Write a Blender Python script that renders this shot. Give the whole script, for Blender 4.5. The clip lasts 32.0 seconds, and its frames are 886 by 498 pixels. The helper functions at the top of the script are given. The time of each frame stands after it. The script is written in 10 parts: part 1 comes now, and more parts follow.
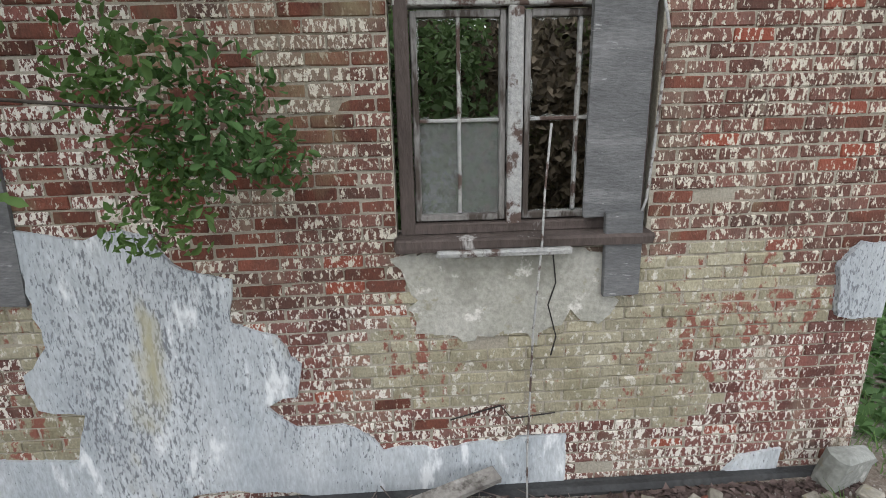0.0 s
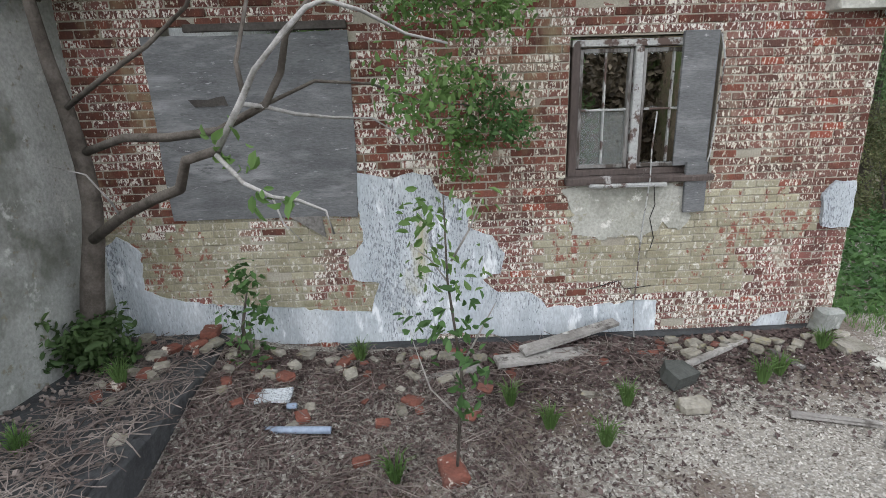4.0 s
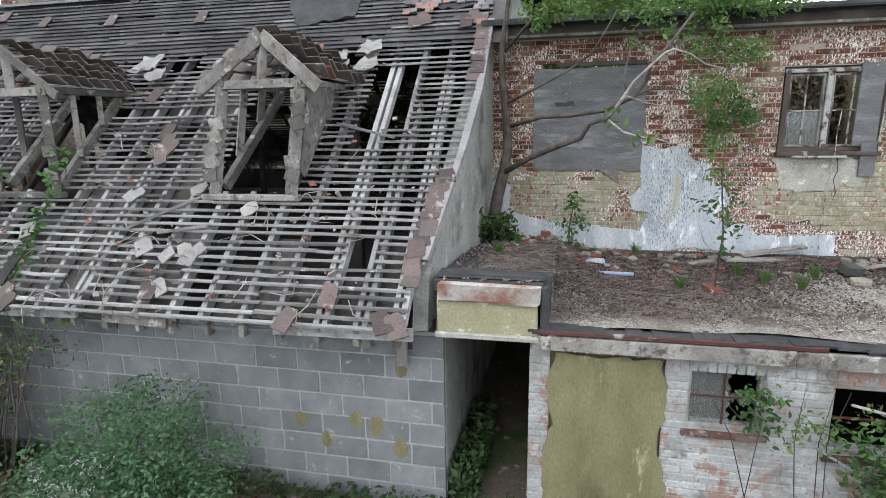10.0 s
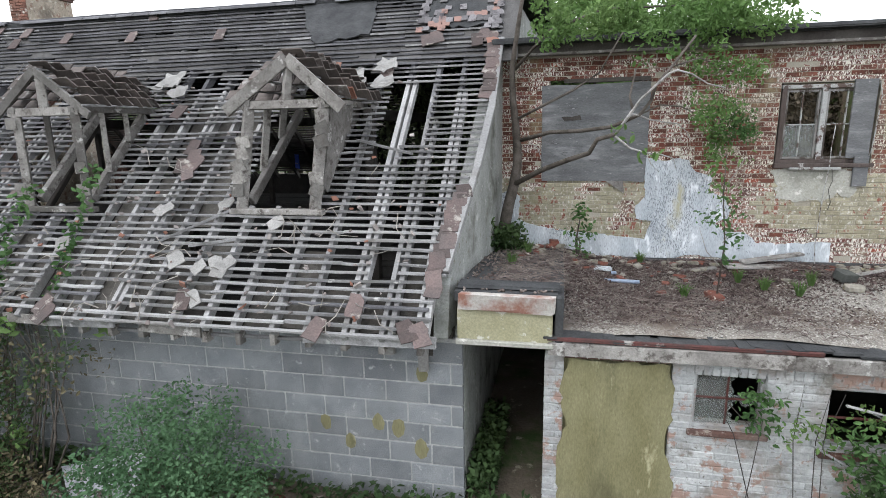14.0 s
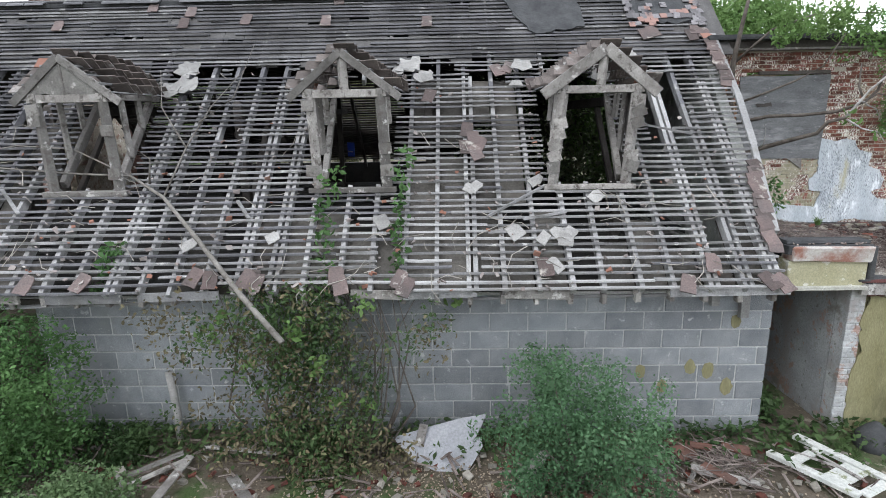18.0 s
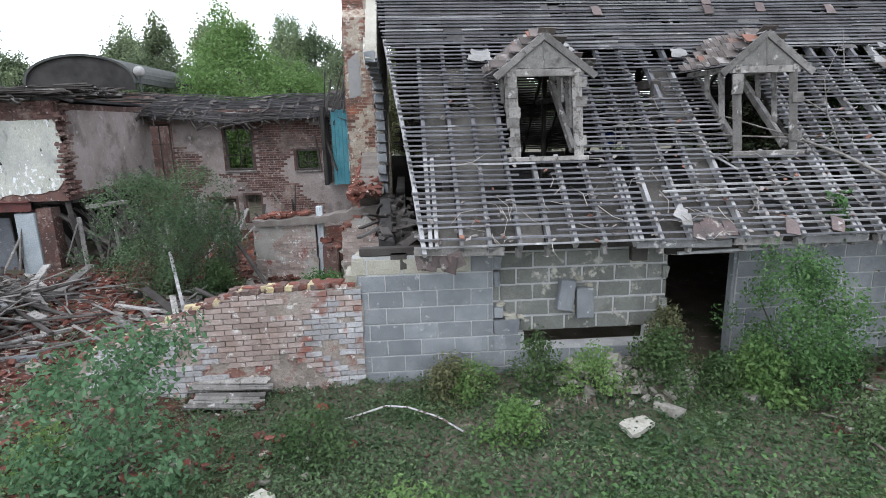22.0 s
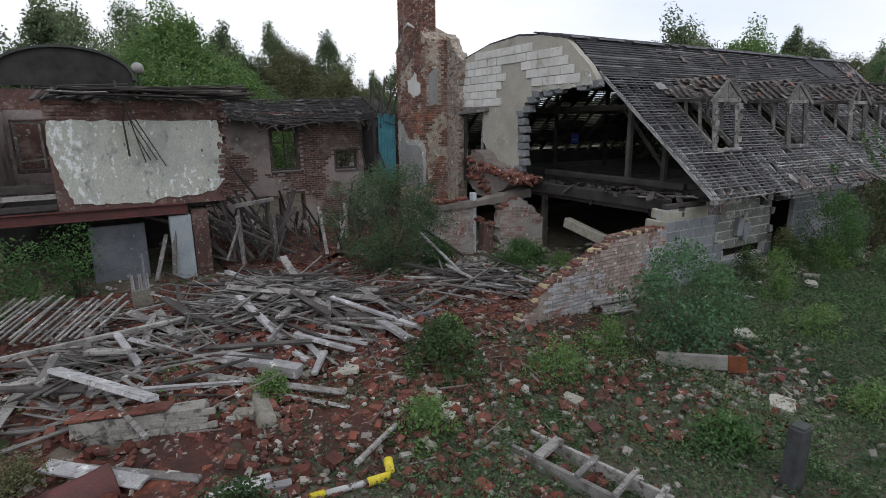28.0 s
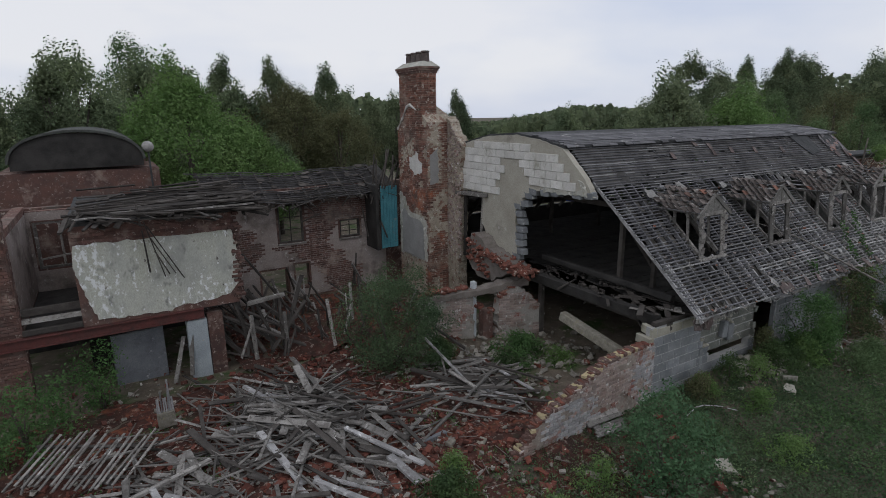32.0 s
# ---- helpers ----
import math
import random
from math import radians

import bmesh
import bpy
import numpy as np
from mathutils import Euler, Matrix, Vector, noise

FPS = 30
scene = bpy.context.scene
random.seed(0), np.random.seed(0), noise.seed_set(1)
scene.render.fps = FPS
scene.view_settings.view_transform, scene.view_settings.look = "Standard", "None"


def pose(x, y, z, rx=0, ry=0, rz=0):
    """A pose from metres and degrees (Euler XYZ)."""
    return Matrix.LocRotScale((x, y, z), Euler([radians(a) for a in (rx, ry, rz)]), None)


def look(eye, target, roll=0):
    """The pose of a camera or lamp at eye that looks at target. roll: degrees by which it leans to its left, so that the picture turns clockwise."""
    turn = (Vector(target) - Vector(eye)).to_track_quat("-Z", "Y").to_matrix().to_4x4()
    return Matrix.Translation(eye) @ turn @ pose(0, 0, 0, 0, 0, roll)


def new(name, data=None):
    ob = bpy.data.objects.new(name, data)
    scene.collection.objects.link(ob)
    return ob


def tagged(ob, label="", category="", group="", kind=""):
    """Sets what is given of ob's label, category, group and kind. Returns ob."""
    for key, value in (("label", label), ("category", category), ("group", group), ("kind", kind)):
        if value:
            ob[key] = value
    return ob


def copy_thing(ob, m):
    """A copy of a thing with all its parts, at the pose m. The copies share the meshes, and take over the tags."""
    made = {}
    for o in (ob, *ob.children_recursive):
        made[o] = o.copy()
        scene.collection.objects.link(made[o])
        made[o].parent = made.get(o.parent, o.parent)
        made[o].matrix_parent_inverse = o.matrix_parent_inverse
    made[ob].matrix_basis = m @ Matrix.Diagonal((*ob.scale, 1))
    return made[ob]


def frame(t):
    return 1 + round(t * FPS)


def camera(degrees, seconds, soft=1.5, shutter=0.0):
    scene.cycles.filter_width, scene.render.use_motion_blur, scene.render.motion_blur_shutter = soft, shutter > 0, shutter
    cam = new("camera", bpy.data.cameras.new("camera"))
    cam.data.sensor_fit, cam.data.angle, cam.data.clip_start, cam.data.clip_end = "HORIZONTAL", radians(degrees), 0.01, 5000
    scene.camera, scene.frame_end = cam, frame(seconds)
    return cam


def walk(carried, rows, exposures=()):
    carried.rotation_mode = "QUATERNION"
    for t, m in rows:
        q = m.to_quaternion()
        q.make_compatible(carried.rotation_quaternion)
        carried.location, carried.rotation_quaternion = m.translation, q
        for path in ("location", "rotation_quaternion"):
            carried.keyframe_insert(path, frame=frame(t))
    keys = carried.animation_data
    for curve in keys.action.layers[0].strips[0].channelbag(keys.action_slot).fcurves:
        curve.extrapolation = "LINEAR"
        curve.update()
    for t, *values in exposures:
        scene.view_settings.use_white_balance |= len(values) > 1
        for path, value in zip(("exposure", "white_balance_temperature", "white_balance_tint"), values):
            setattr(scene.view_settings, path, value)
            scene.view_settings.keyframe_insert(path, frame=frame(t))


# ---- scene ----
cam = camera(78.10, 32.0, soft=0.8)
PATH = [
    (0, 3.490, 0.411, 4.001, 73.57, 1.27, -3.45),
    (0.5, 3.461, 0.376, 4.012, 73.34, 1.37, -3.30),
    (1, 3.387, 0.325, 4.019, 73.40, 1.38, -3.33),
    (1.5, 3.250, 0.227, 4.023, 73.20, 1.50, -3.25),
    (2, 3.079, 0.035, 4.034, 73.01, 1.61, -2.78),
    (2.5, 2.889, -0.210, 4.060, 73.20, 1.64, -2.94),
    (3, 2.741, -0.510, 4.110, 73.03, 1.65, -2.62),
    (3.5, 2.568, -0.853, 4.104, 73.22, 1.47, -2.72),
    (4, 2.407, -1.271, 4.098, 72.98, 1.65, -2.32),
    (4.5, 2.242, -1.747, 4.122, 72.60, 1.81, -1.93),
    (6.5, 0.927, -3.283, 3.701, 77.71, 1.26, -9.67),
    (7, 0.809, -3.798, 3.655, 77.85, 1.32, -9.87),
    (7.5, 0.773, -4.234, 3.658, 77.64, 1.21, -9.53),
    (8, 0.827, -4.422, 3.677, 77.58, 1.14, -6.19),
    (8.5, 0.904, -4.481, 3.681, 77.65, 1.07, -2.49),
    (9, 0.988, -4.505, 3.698, 77.56, 1.03, 3.88),
    (9.5, 1.005, -4.520, 3.720, 77.54, 0.89, 10.60),
    (10, 1.007, -4.557, 3.750, 77.48, 0.88, 12.24),
    (10.5, 0.982, -4.588, 3.789, 77.45, 0.92, 12.29),
    (11, 0.973, -4.603, 3.804, 77.59, 0.97, 12.30),
    (11.5, 0.978, -4.597, 3.861, 77.54, 0.96, 12.30),
    (12, 1.016, -4.586, 3.904, 77.50, 1.02, 12.28),
    (12.5, 1.082, -4.603, 3.921, 77.36, 1.06, 12.28),
    (13, 1.109, -4.660, 3.924, 77.42, 1.06, 12.22),
    (13.5, 1.038, -4.757, 3.923, 77.51, 1.13, 12.08),
    (15.5, -0.105, -5.180, 3.981, 77.06, 1.10, 9.86),
    (16, -0.583, -5.318, 3.929, 77.51, 1.06, 8.29),
    (16.5, -1.203, -5.507, 3.952, 77.14, 1.07, 6.51),
    (17, -1.981, -5.709, 3.948, 76.86, 0.92, 4.38),
    (17.5, -2.841, -5.867, 3.965, 76.36, 0.89, 2.31),
    (18, -3.680, -6.041, 3.909, 76.47, 0.97, 1.00),
    (18.5, -4.552, -6.223, 3.791, 77.08, 1.03, 0.45),
    (19, -5.582, -6.403, 3.759, 77.11, 1.00, -0.41),
    (19.5, -6.714, -6.510, 3.722, 76.94, 0.97, -1.32),
    (20, -7.793, -6.647, 3.607, 77.47, 0.99, -1.20),
    (20.5, -8.932, -6.798, 3.636, 77.06, 1.11, -0.98),
    (21, -10.328, -6.895, 3.620, 76.96, 1.03, -2.09),
    (21.5, -11.710, -6.907, 3.531, 77.52, 1.14, -3.07),
    (22, -13.077, -6.861, 3.585, 77.02, 1.25, -4.07),
    (22.5, -14.428, -6.822, 3.610, 76.89, 1.40, -5.36),
    (23, -15.814, -6.860, 3.660, 76.66, 1.43, -7.03),
    (23.5, -17.168, -6.849, 3.669, 76.51, 1.37, -8.77),
    (24, -18.396, -6.863, 3.649, 76.50, 1.33, -11.21),
    (24.5, -19.618, -6.843, 3.628, 76.41, 1.30, -14.10),
    (25, -20.747, -6.812, 3.580, 76.59, 1.16, -16.88),
    (25.5, -21.831, -6.800, 3.585, 76.71, 1.07, -19.76),
    (27.5, -23.465, -7.223, 3.723, 76.87, 0.61, -28.85),
    (28, -23.446, -7.300, 3.771, 76.92, 0.55, -30.76),
    (28.5, -23.437, -7.384, 3.808, 76.92, 0.53, -31.85),
    (29, -23.445, -7.377, 3.834, 76.99, 0.47, -32.64),
    (29.5, -23.463, -7.270, 4.012, 76.94, 0.47, -33.15),
    (30, -23.472, -7.112, 4.364, 76.95, 0.49, -32.99),
    (30.5, -23.398, -7.056, 4.783, 77.10, 0.53, -32.07),
    (31, -23.498, -7.068, 5.349, 77.04, 0.56, -31.82),
    (31.5, -23.628, -7.195, 5.960, 77.01, 0.47, -31.65),
    (32, -23.643, -7.305, 6.635, 76.03, 0.56, -31.30),
]
# PATH-END
EXPOSURE = [(0, -0.20, 6700, 10), (2, -0.19, 6750, 10), (4, -0.02, 6500, 10), (4.5, 0.02, 6450, 10), (7, 0.04, 6450, 10), (13, 0.16, 6500, 10), (16, 0.08, 6450, 10), (18, 0.24, 6400, 10), (19, 0.41, 6350, 10), (21, 0.38, 6250, 10), (22, 0.26, 6200, 11), (23, 0.10, 6150, 11), (25, -0.18, 6150, 12), (25.5, -0.28, 6200, 12), (27.5, -0.82, 6400, 12), (28, -0.90, 6400, 12), (30, -1.06, 6400, 12), (32, -1.36, 6400, 12)]
walk(cam, [(r[0], pose(*r[1:])) for r in PATH], EXPOSURE)

# ---- world and sun: a bright overcast sky ----
world = bpy.data.worlds.new("overcast")
scene.world = world
world.use_nodes = True
wn, wl = world.node_tree.nodes, world.node_tree.links
sky = wn.new("ShaderNodeTexSky")
sky.sky_type, sky.sun_disc = "NISHITA", False
SUN_EL, SUN_AZ = 48.0, 205.0
sky.sun_elevation, sky.sun_rotation = radians(SUN_EL), radians(SUN_AZ)
wn["Background"].inputs["Strength"].default_value = 0.15
coord, cloud = wn.new("ShaderNodeTexCoord"), wn.new("ShaderNodeTexNoise")
stretch = wn.new("ShaderNodeMapping")
stretch.inputs["Scale"].default_value = (1.0, 1.0, 3.0)
wl.new(coord.outputs["Generated"], stretch.inputs["Vector"])
wl.new(stretch.outputs[0], cloud.inputs["Vector"])
cloud.inputs["Scale"].default_value, cloud.inputs["Detail"].default_value = 1.8, 5.0
grey = wn.new("ShaderNodeValToRGB")
grey.color_ramp.elements[0].position, grey.color_ramp.elements[1].position = 0.34, 0.56
grey.color_ramp.elements[0].color, grey.color_ramp.elements[1].color = (0.76, 0.82, 0.94, 1), (1, 1, 1, 1)
wl.new(cloud.outputs["Fac"], grey.inputs["Fac"])
lift = wn.new("ShaderNodeMix")
lift.data_type, lift.blend_type = "RGBA", "MULTIPLY"
lift.inputs[0].default_value, lift.inputs[7].default_value = 1.0, (14.4, 14.6, 15.0, 1)
wl.new(grey.outputs[0], lift.inputs[6])
cover = wn.new("ShaderNodeMix")
cover.data_type, cover.inputs[0].default_value = "RGBA", 0.88
wl.new(sky.outputs[0], cover.inputs[6])
wl.new(lift.outputs[2], cover.inputs[7])
wl.new(cover.outputs[2], wn["Background"].inputs["Color"])
sun = new("sun", bpy.data.lights.new("sun", "SUN"))
sun.data.energy, sun.data.angle, sun.data.color = 0.8, radians(30), (1.0, 0.99, 0.96)
sun.matrix_world = look((10 * math.sin(radians(SUN_AZ)) * math.cos(radians(SUN_EL)), 10 * math.cos(radians(SUN_AZ)) * math.cos(radians(SUN_EL)), 10 * math.sin(radians(SUN_EL))), (0, 0, 0))


# ---- materials ----
def mat(name, a, b, scale=6.0, rough=0.85, bump=0.3, fine=60.0, spots=None, rand=0.0, island=0.0, metal=0.0, streak=(1, 1, 1), second=None):
    """A weathered surface: two tones mixed by coarse noise, a fine grain, optional patches of other tones, relief."""
    m = bpy.data.materials.new(name)
    m.use_nodes = True
    n, l = m.node_tree.nodes, m.node_tree.links
    bs = n["Principled BSDF"]
    geo = n.new("ShaderNodeNewGeometry")
    mp = n.new("ShaderNodeMapping")
    mp.inputs["Scale"].default_value = streak
    l.new(geo.outputs["Position"], mp.inputs["Vector"])

    def noise_tex(s, detail=6.0, r=0.6):
        t = n.new("ShaderNodeTexNoise")
        t.inputs["Scale"].default_value, t.inputs["Detail"].default_value, t.inputs["Roughness"].default_value = s, detail, r
        l.new(mp.outputs[0], t.inputs["Vector"])
        return t.outputs["Fac"]

    def ramp(fac, lo, hi):
        r = n.new("ShaderNodeMapRange")
        r.inputs["From Min"].default_value, r.inputs["From Max"].default_value = lo, hi
        l.new(fac, r.inputs["Value"])
        return r.outputs[0]

    def mix(fac, c1, c2, mode="MIX"):
        x = n.new("ShaderNodeMix")
        x.data_type, x.blend_type = "RGBA", mode
        for sock, v in ((x.inputs[0], fac), (x.inputs[6], c1), (x.inputs[7], c2)):
            if isinstance(v, bpy.types.NodeSocket):
                l.new(v, sock)
            else:
                sock.default_value = v if isinstance(v, float) else (*v, 1)
        return x.outputs[2]

    big = noise_tex(scale)
    col = mix(ramp(big, 0.35, 0.65), a, b)
    small = noise_tex(fine, 3.0)
    col = mix(0.55, col, mix(ramp(small, 0.3, 0.7), (0.45, 0.45, 0.45), (1.0, 1.0, 1.0)), "MULTIPLY") if bump else col
    for amount, node, sock in ((rand, "ShaderNodeObjectInfo", "Random"), (island, "ShaderNodeNewGeometry", "Random Per Island")):
        if amount:
            o = n.new(node)
            r = n.new("ShaderNodeMapRange")
            r.inputs["To Min"].default_value, r.inputs["To Max"].default_value = 1 - amount, 1 + amount * 0.6
            l.new(o.outputs[sock], r.inputs["Value"])
            hsv = n.new("ShaderNodeHueSaturation")
            l.new(r.outputs[0], hsv.inputs["Value"])
            l.new(col, hsv.inputs["Color"])
            col = hsv.outputs[0]
            if second:
                st = n.new("ShaderNodeMath")
                st.operation = "FRACT"
                mu = n.new("ShaderNodeMath")
                mu.operation = "MULTIPLY"
                mu.inputs[1].default_value = 7.31
                l.new(o.outputs[sock], mu.inputs[0])
                l.new(mu.outputs[0], st.inputs[0])
                col = mix(ramp(st.outputs[0], second[1], second[1] + 0.02), col, second[0])
    for tone, s, lo, hi, *wide in (spots or []):
        fac = noise_tex(s, 5.0, 0.65)
        if wide:
            add = n.new("ShaderNodeMath")
            add.operation = "MULTIPLY_ADD"
            add.inputs[1].default_value = wide[1]
            l.new(noise_tex(wide[0], 2.0), add.inputs[0])
            l.new(fac, add.inputs[2])
            lo, hi = lo + wide[1] * 0.5, hi + wide[1] * 0.5
            fac = add.outputs[0]
        col = mix(ramp(fac, lo, hi), col, tone)
    l.new(col, bs.inputs["Base Color"])
    bs.inputs["Roughness"].default_value, bs.inputs["Metallic"].default_value = rough, metal
    bs.inputs["Specular IOR Level"].default_value = 0.25
    if bump:
        bn = n.new("ShaderNodeBump")
        bn.inputs["Strength"].default_value, bn.inputs["Distance"].default_value = bump, 0.02
        l.new(small, bn.inputs["Height"])
        l.new(bn.outputs[0], bs.inputs["Normal"])
    return m


M = {}
M["block"] = mat("concrete_block", (0.20, 0.215, 0.23), (0.285, 0.30, 0.31), 3.0, 0.9, 0.4, 90, rand=0.22, spots=[((0.15, 0.16, 0.16), 1.1, 0.54, 0.75), ((0.38, 0.39, 0.385), 9.0, 0.60, 0.70)])
M["joint"] = mat("pale_joint", (0.36, 0.365, 0.36), (0.46, 0.46, 0.45), 5.0, 0.95, 0.3, 80)
M["oldmortar"] = mat("dirty_lime_mortar", (0.34, 0.31, 0.25), (0.48, 0.45, 0.38), 3.0, 0.95, 0.4, 80)
M["paleblock"] = mat("pale_block", (0.62, 0.61, 0.57), (0.76, 0.75, 0.72), 3.0, 0.9, 0.3, 80, rand=0.12, spots=[((0.30, 0.29, 0.24), 1.5, 0.58, 0.72)])
M["brick"] = mat("weathered_brick", (0.235, 0.110, 0.088), (0.165, 0.096, 0.080), 4.0, 0.9, 0.5, 70, rand=0.35, streak=(2.0, 2.0, 1.0), spots=[((0.33, 0.275, 0.21), 0.6, 0.52, 0.70), ((0.63, 0.595, 0.51), 32.0, 0.52, 0.555, 0.8, 0.30), ((0.40, 0.35, 0.27), 1.6, 0.60, 0.76)], second=((0.27, 0.078, 0.052), 0.93))
M["brick_joined"] = mat("weathered_brick_rest", (0.25, 0.102, 0.085), (0.165, 0.088, 0.078), 4.0, 0.9, 0.5, 70, island=0.35, streak=(2.0, 2.0, 1.0), spots=[((0.33, 0.275, 0.21), 0.6, 0.52, 0.70), ((0.70, 0.67, 0.61), 32.0, 0.515, 0.55, 0.8, 0.30), ((0.40, 0.35, 0.27), 1.6, 0.60, 0.76)], second=((0.27, 0.078, 0.052), 0.93))
M["redbrick"] = mat("red_brick", (0.17, 0.092, 0.075), (0.115, 0.074, 0.066), 3.0, 0.9, 0.5, 60, island=0.4, spots=[((0.36, 0.31, 0.27), 10.0, 0.58, 0.68), ((0.30, 0.24, 0.205), 1.6, 0.54, 0.72), ((0.12, 0.10, 0.088), 1.1, 0.56, 0.72)])
M["whitebrick"] = mat("white_painted_brick", (0.54, 0.55, 0.55), (0.38, 0.395, 0.40), 2.5, 0.75, 0.5, 40, island=0.22, rand=0.18, spots=[((0.27, 0.25, 0.235), 1.3, 0.50, 0.62), ((0.30, 0.21, 0.175), 6.0, 0.56, 0.62, 0.9, 0.6), ((0.20, 0.19, 0.17), 3.2, 0.58, 0.68, 0.8, 0.4), ((0.17, 0.165, 0.15), 18.0, 0.60, 0.67)])
M["plaster"] = mat("grey_plaster", (0.46, 0.51, 0.55), (0.66, 0.70, 0.73), 2.2, 0.9, 0.35, 50, streak=(1.3, 1.3, 0.45), spots=[((0.33, 0.36, 0.39), 2.4, 0.50, 0.72), ((0.19, 0.205, 0.225), 70.0, 0.57, 0.64, 1.6, 0.6), ((0.74, 0.77, 0.79), 6.0, 0.58, 0.66), ((0.40, 0.38, 0.27), 1.1, 0.66, 0.74)])
M["render"] = mat("stained_render", (0.38, 0.38, 0.33), (0.54, 0.535, 0.49), 1.8, 0.9, 0.4, 45, spots=[((0.20, 0.20, 0.17), 2.4, 0.55, 0.72), ((0.64, 0.63, 0.59), 7.0, 0.58, 0.65), ((0.30, 0.29, 0.22), 13.0, 0.60, 0.68)])
M["limewash"] = mat("yellow_limewash", (0.36, 0.345, 0.22), (0.46, 0.44, 0.31), 2.0, 0.9, 0.4, 45, spots=[((0.22, 0.21, 0.13), 3.5, 0.55, 0.70), ((0.54, 0.53, 0.47), 8.0, 0.55, 0.62), ((0.26, 0.12, 0.085), 6.0, 0.66, 0.70)])
M["ochre"] = mat("ochre_render", (0.205, 0.19, 0.10), (0.275, 0.26, 0.15), 2.0, 0.9, 0.3, 40, streak=(1.6, 1.6, 0.6), spots=[((0.105, 0.10, 0.055), 1.5, 0.51, 0.68), ((0.40, 0.38, 0.24), 3.0, 0.60, 0.70), ((0.16, 0.15, 0.08), 14.0, 0.60, 0.68)])
M["oldwood"] = mat("bleached_timber", (0.195, 0.184, 0.172), (0.345, 0.332, 0.312), 3.0, 0.85, 0.5, 50, rand=0.5, spots=[((0.10, 0.09, 0.082), 11.0, 0.53, 0.64), ((0.46, 0.45, 0.43), 7.0, 0.60, 0.68), ((0.13, 0.12, 0.11), 2.0, 0.56, 0.70)])
M["batten"] = mat("bleached_batten", (0.23, 0.23, 0.235), (0.36, 0.36, 0.36), 2.0, 0.85, 0.4, 50, rand=0.42, spots=[((0.12, 0.12, 0.115), 1.6, 0.52, 0.66), ((0.50, 0.50, 0.48), 5.0, 0.62, 0.7)])
M["darkbatten"] = mat("dark_weathered_batten", (0.115, 0.115, 0.124), (0.20, 0.20, 0.212), 2.0, 0.85, 0.4, 50, rand=0.35, spots=[((0.36, 0.36, 0.35), 2.6, 0.62, 0.7)])
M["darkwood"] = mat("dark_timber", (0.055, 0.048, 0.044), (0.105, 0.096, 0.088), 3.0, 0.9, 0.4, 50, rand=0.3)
M["ply"] = mat("weathered_plywood", (0.135, 0.14, 0.145), (0.20, 0.205, 0.21), 2.0, 0.85, 0.35, 34, streak=(1, 1, 4), spots=[((0.29, 0.295, 0.30), 1.8, 0.54, 0.74), ((0.085, 0.088, 0.09), 6.0, 0.60, 0.70), ((0.36, 0.365, 0.37), 12.0, 0.64, 0.72)])
M["tile"] = mat("clay_tile", (0.165, 0.125, 0.118), (0.115, 0.098, 0.094), 4.0, 0.85, 0.3, 50, rand=0.4, spots=[((0.33, 0.31, 0.28), 6.0, 0.58, 0.68)], second=((0.25, 0.135, 0.105), 0.95))
M["paletile"] = mat("pale_broken_tile", (0.26, 0.255, 0.245), (0.38, 0.375, 0.36), 5.0, 0.85, 0.3, 50, rand=0.25)
M["felt"] = mat("black_roof_felt", (0.04, 0.042, 0.045), (0.075, 0.078, 0.08), 4.0, 0.8, 0.4, 40)
M["gravel"] = mat("roof_gravel", (0.26, 0.24, 0.21), (0.34, 0.32, 0.28), 6.0, 0.95, 0.9, 45, spots=[((0.48, 0.46, 0.43), 55.0, 0.53, 0.60), ((0.10, 0.085, 0.07), 48.0, 0.54, 0.62), ((0.13, 0.10, 0.08), 1.1, 0.47, 0.62)])
M["earth"] = mat("earth_and_litter", (0.10, 0.085, 0.065), (0.17, 0.14, 0.11), 2.0, 0.95, 0.9, 30, spots=[((0.045, 0.075, 0.025), 0.9, 0.50, 0.62), ((0.30, 0.27, 0.22), 5.0, 0.60, 0.68)])
M["rubble"] = mat("brick_rubble_ground", (0.17, 0.095, 0.07), (0.24, 0.18, 0.14), 2.2, 0.95, 0.9, 24, spots=[((0.32, 0.29, 0.25), 6.0, 0.58, 0.66), ((0.05, 0.075, 0.03), 1.1, 0.58, 0.68)])
# near-black: carries indoor shade in its colour, and serves for black parts too
M["dark"] = mat("shaded_and_black_surface", (0.03, 0.029, 0.028), (0.06, 0.057, 0.054), 2.0, 0.95, 0.3, 30)
M["steel_red"] = mat("red_lead_steel", (0.135, 0.045, 0.04), (0.085, 0.04, 0.036), 4.0, 0.6, 0.3, 50, spots=[((0.05, 0.04, 0.035), 3.0, 0.58, 0.7)])
M["leaf"] = mat("green_leaf", (0.062, 0.135, 0.045), (0.115, 0.215, 0.075), 2.0, 0.6, 0.0, 40, island=0.4)
M["leaf_dark"] = mat("dark_green_leaf", (0.045, 0.088, 0.034), (0.09, 0.145, 0.055), 1.0, 0.65, 0.0, 40, island=0.4)
# leaf colour paled and greyed to carry the haze of distance
M["leaf_far"] = mat("hazed_wood_foliage", (0.12, 0.168, 0.096), (0.25, 0.30, 0.17), 0.25, 0.7, 0.0, 40, island=0.45, rand=0.22)
M["leaf_light"] = mat("light_green_leaf", (0.11, 0.205, 0.06), (0.185, 0.285, 0.10), 0.6, 0.6, 0.0, 40, island=0.3)
M["leaf_blue"] = mat("dull_bluish_leaf", (0.066, 0.14, 0.066), (0.125, 0.225, 0.115), 1.0, 0.65, 0.0, 40, island=0.4)
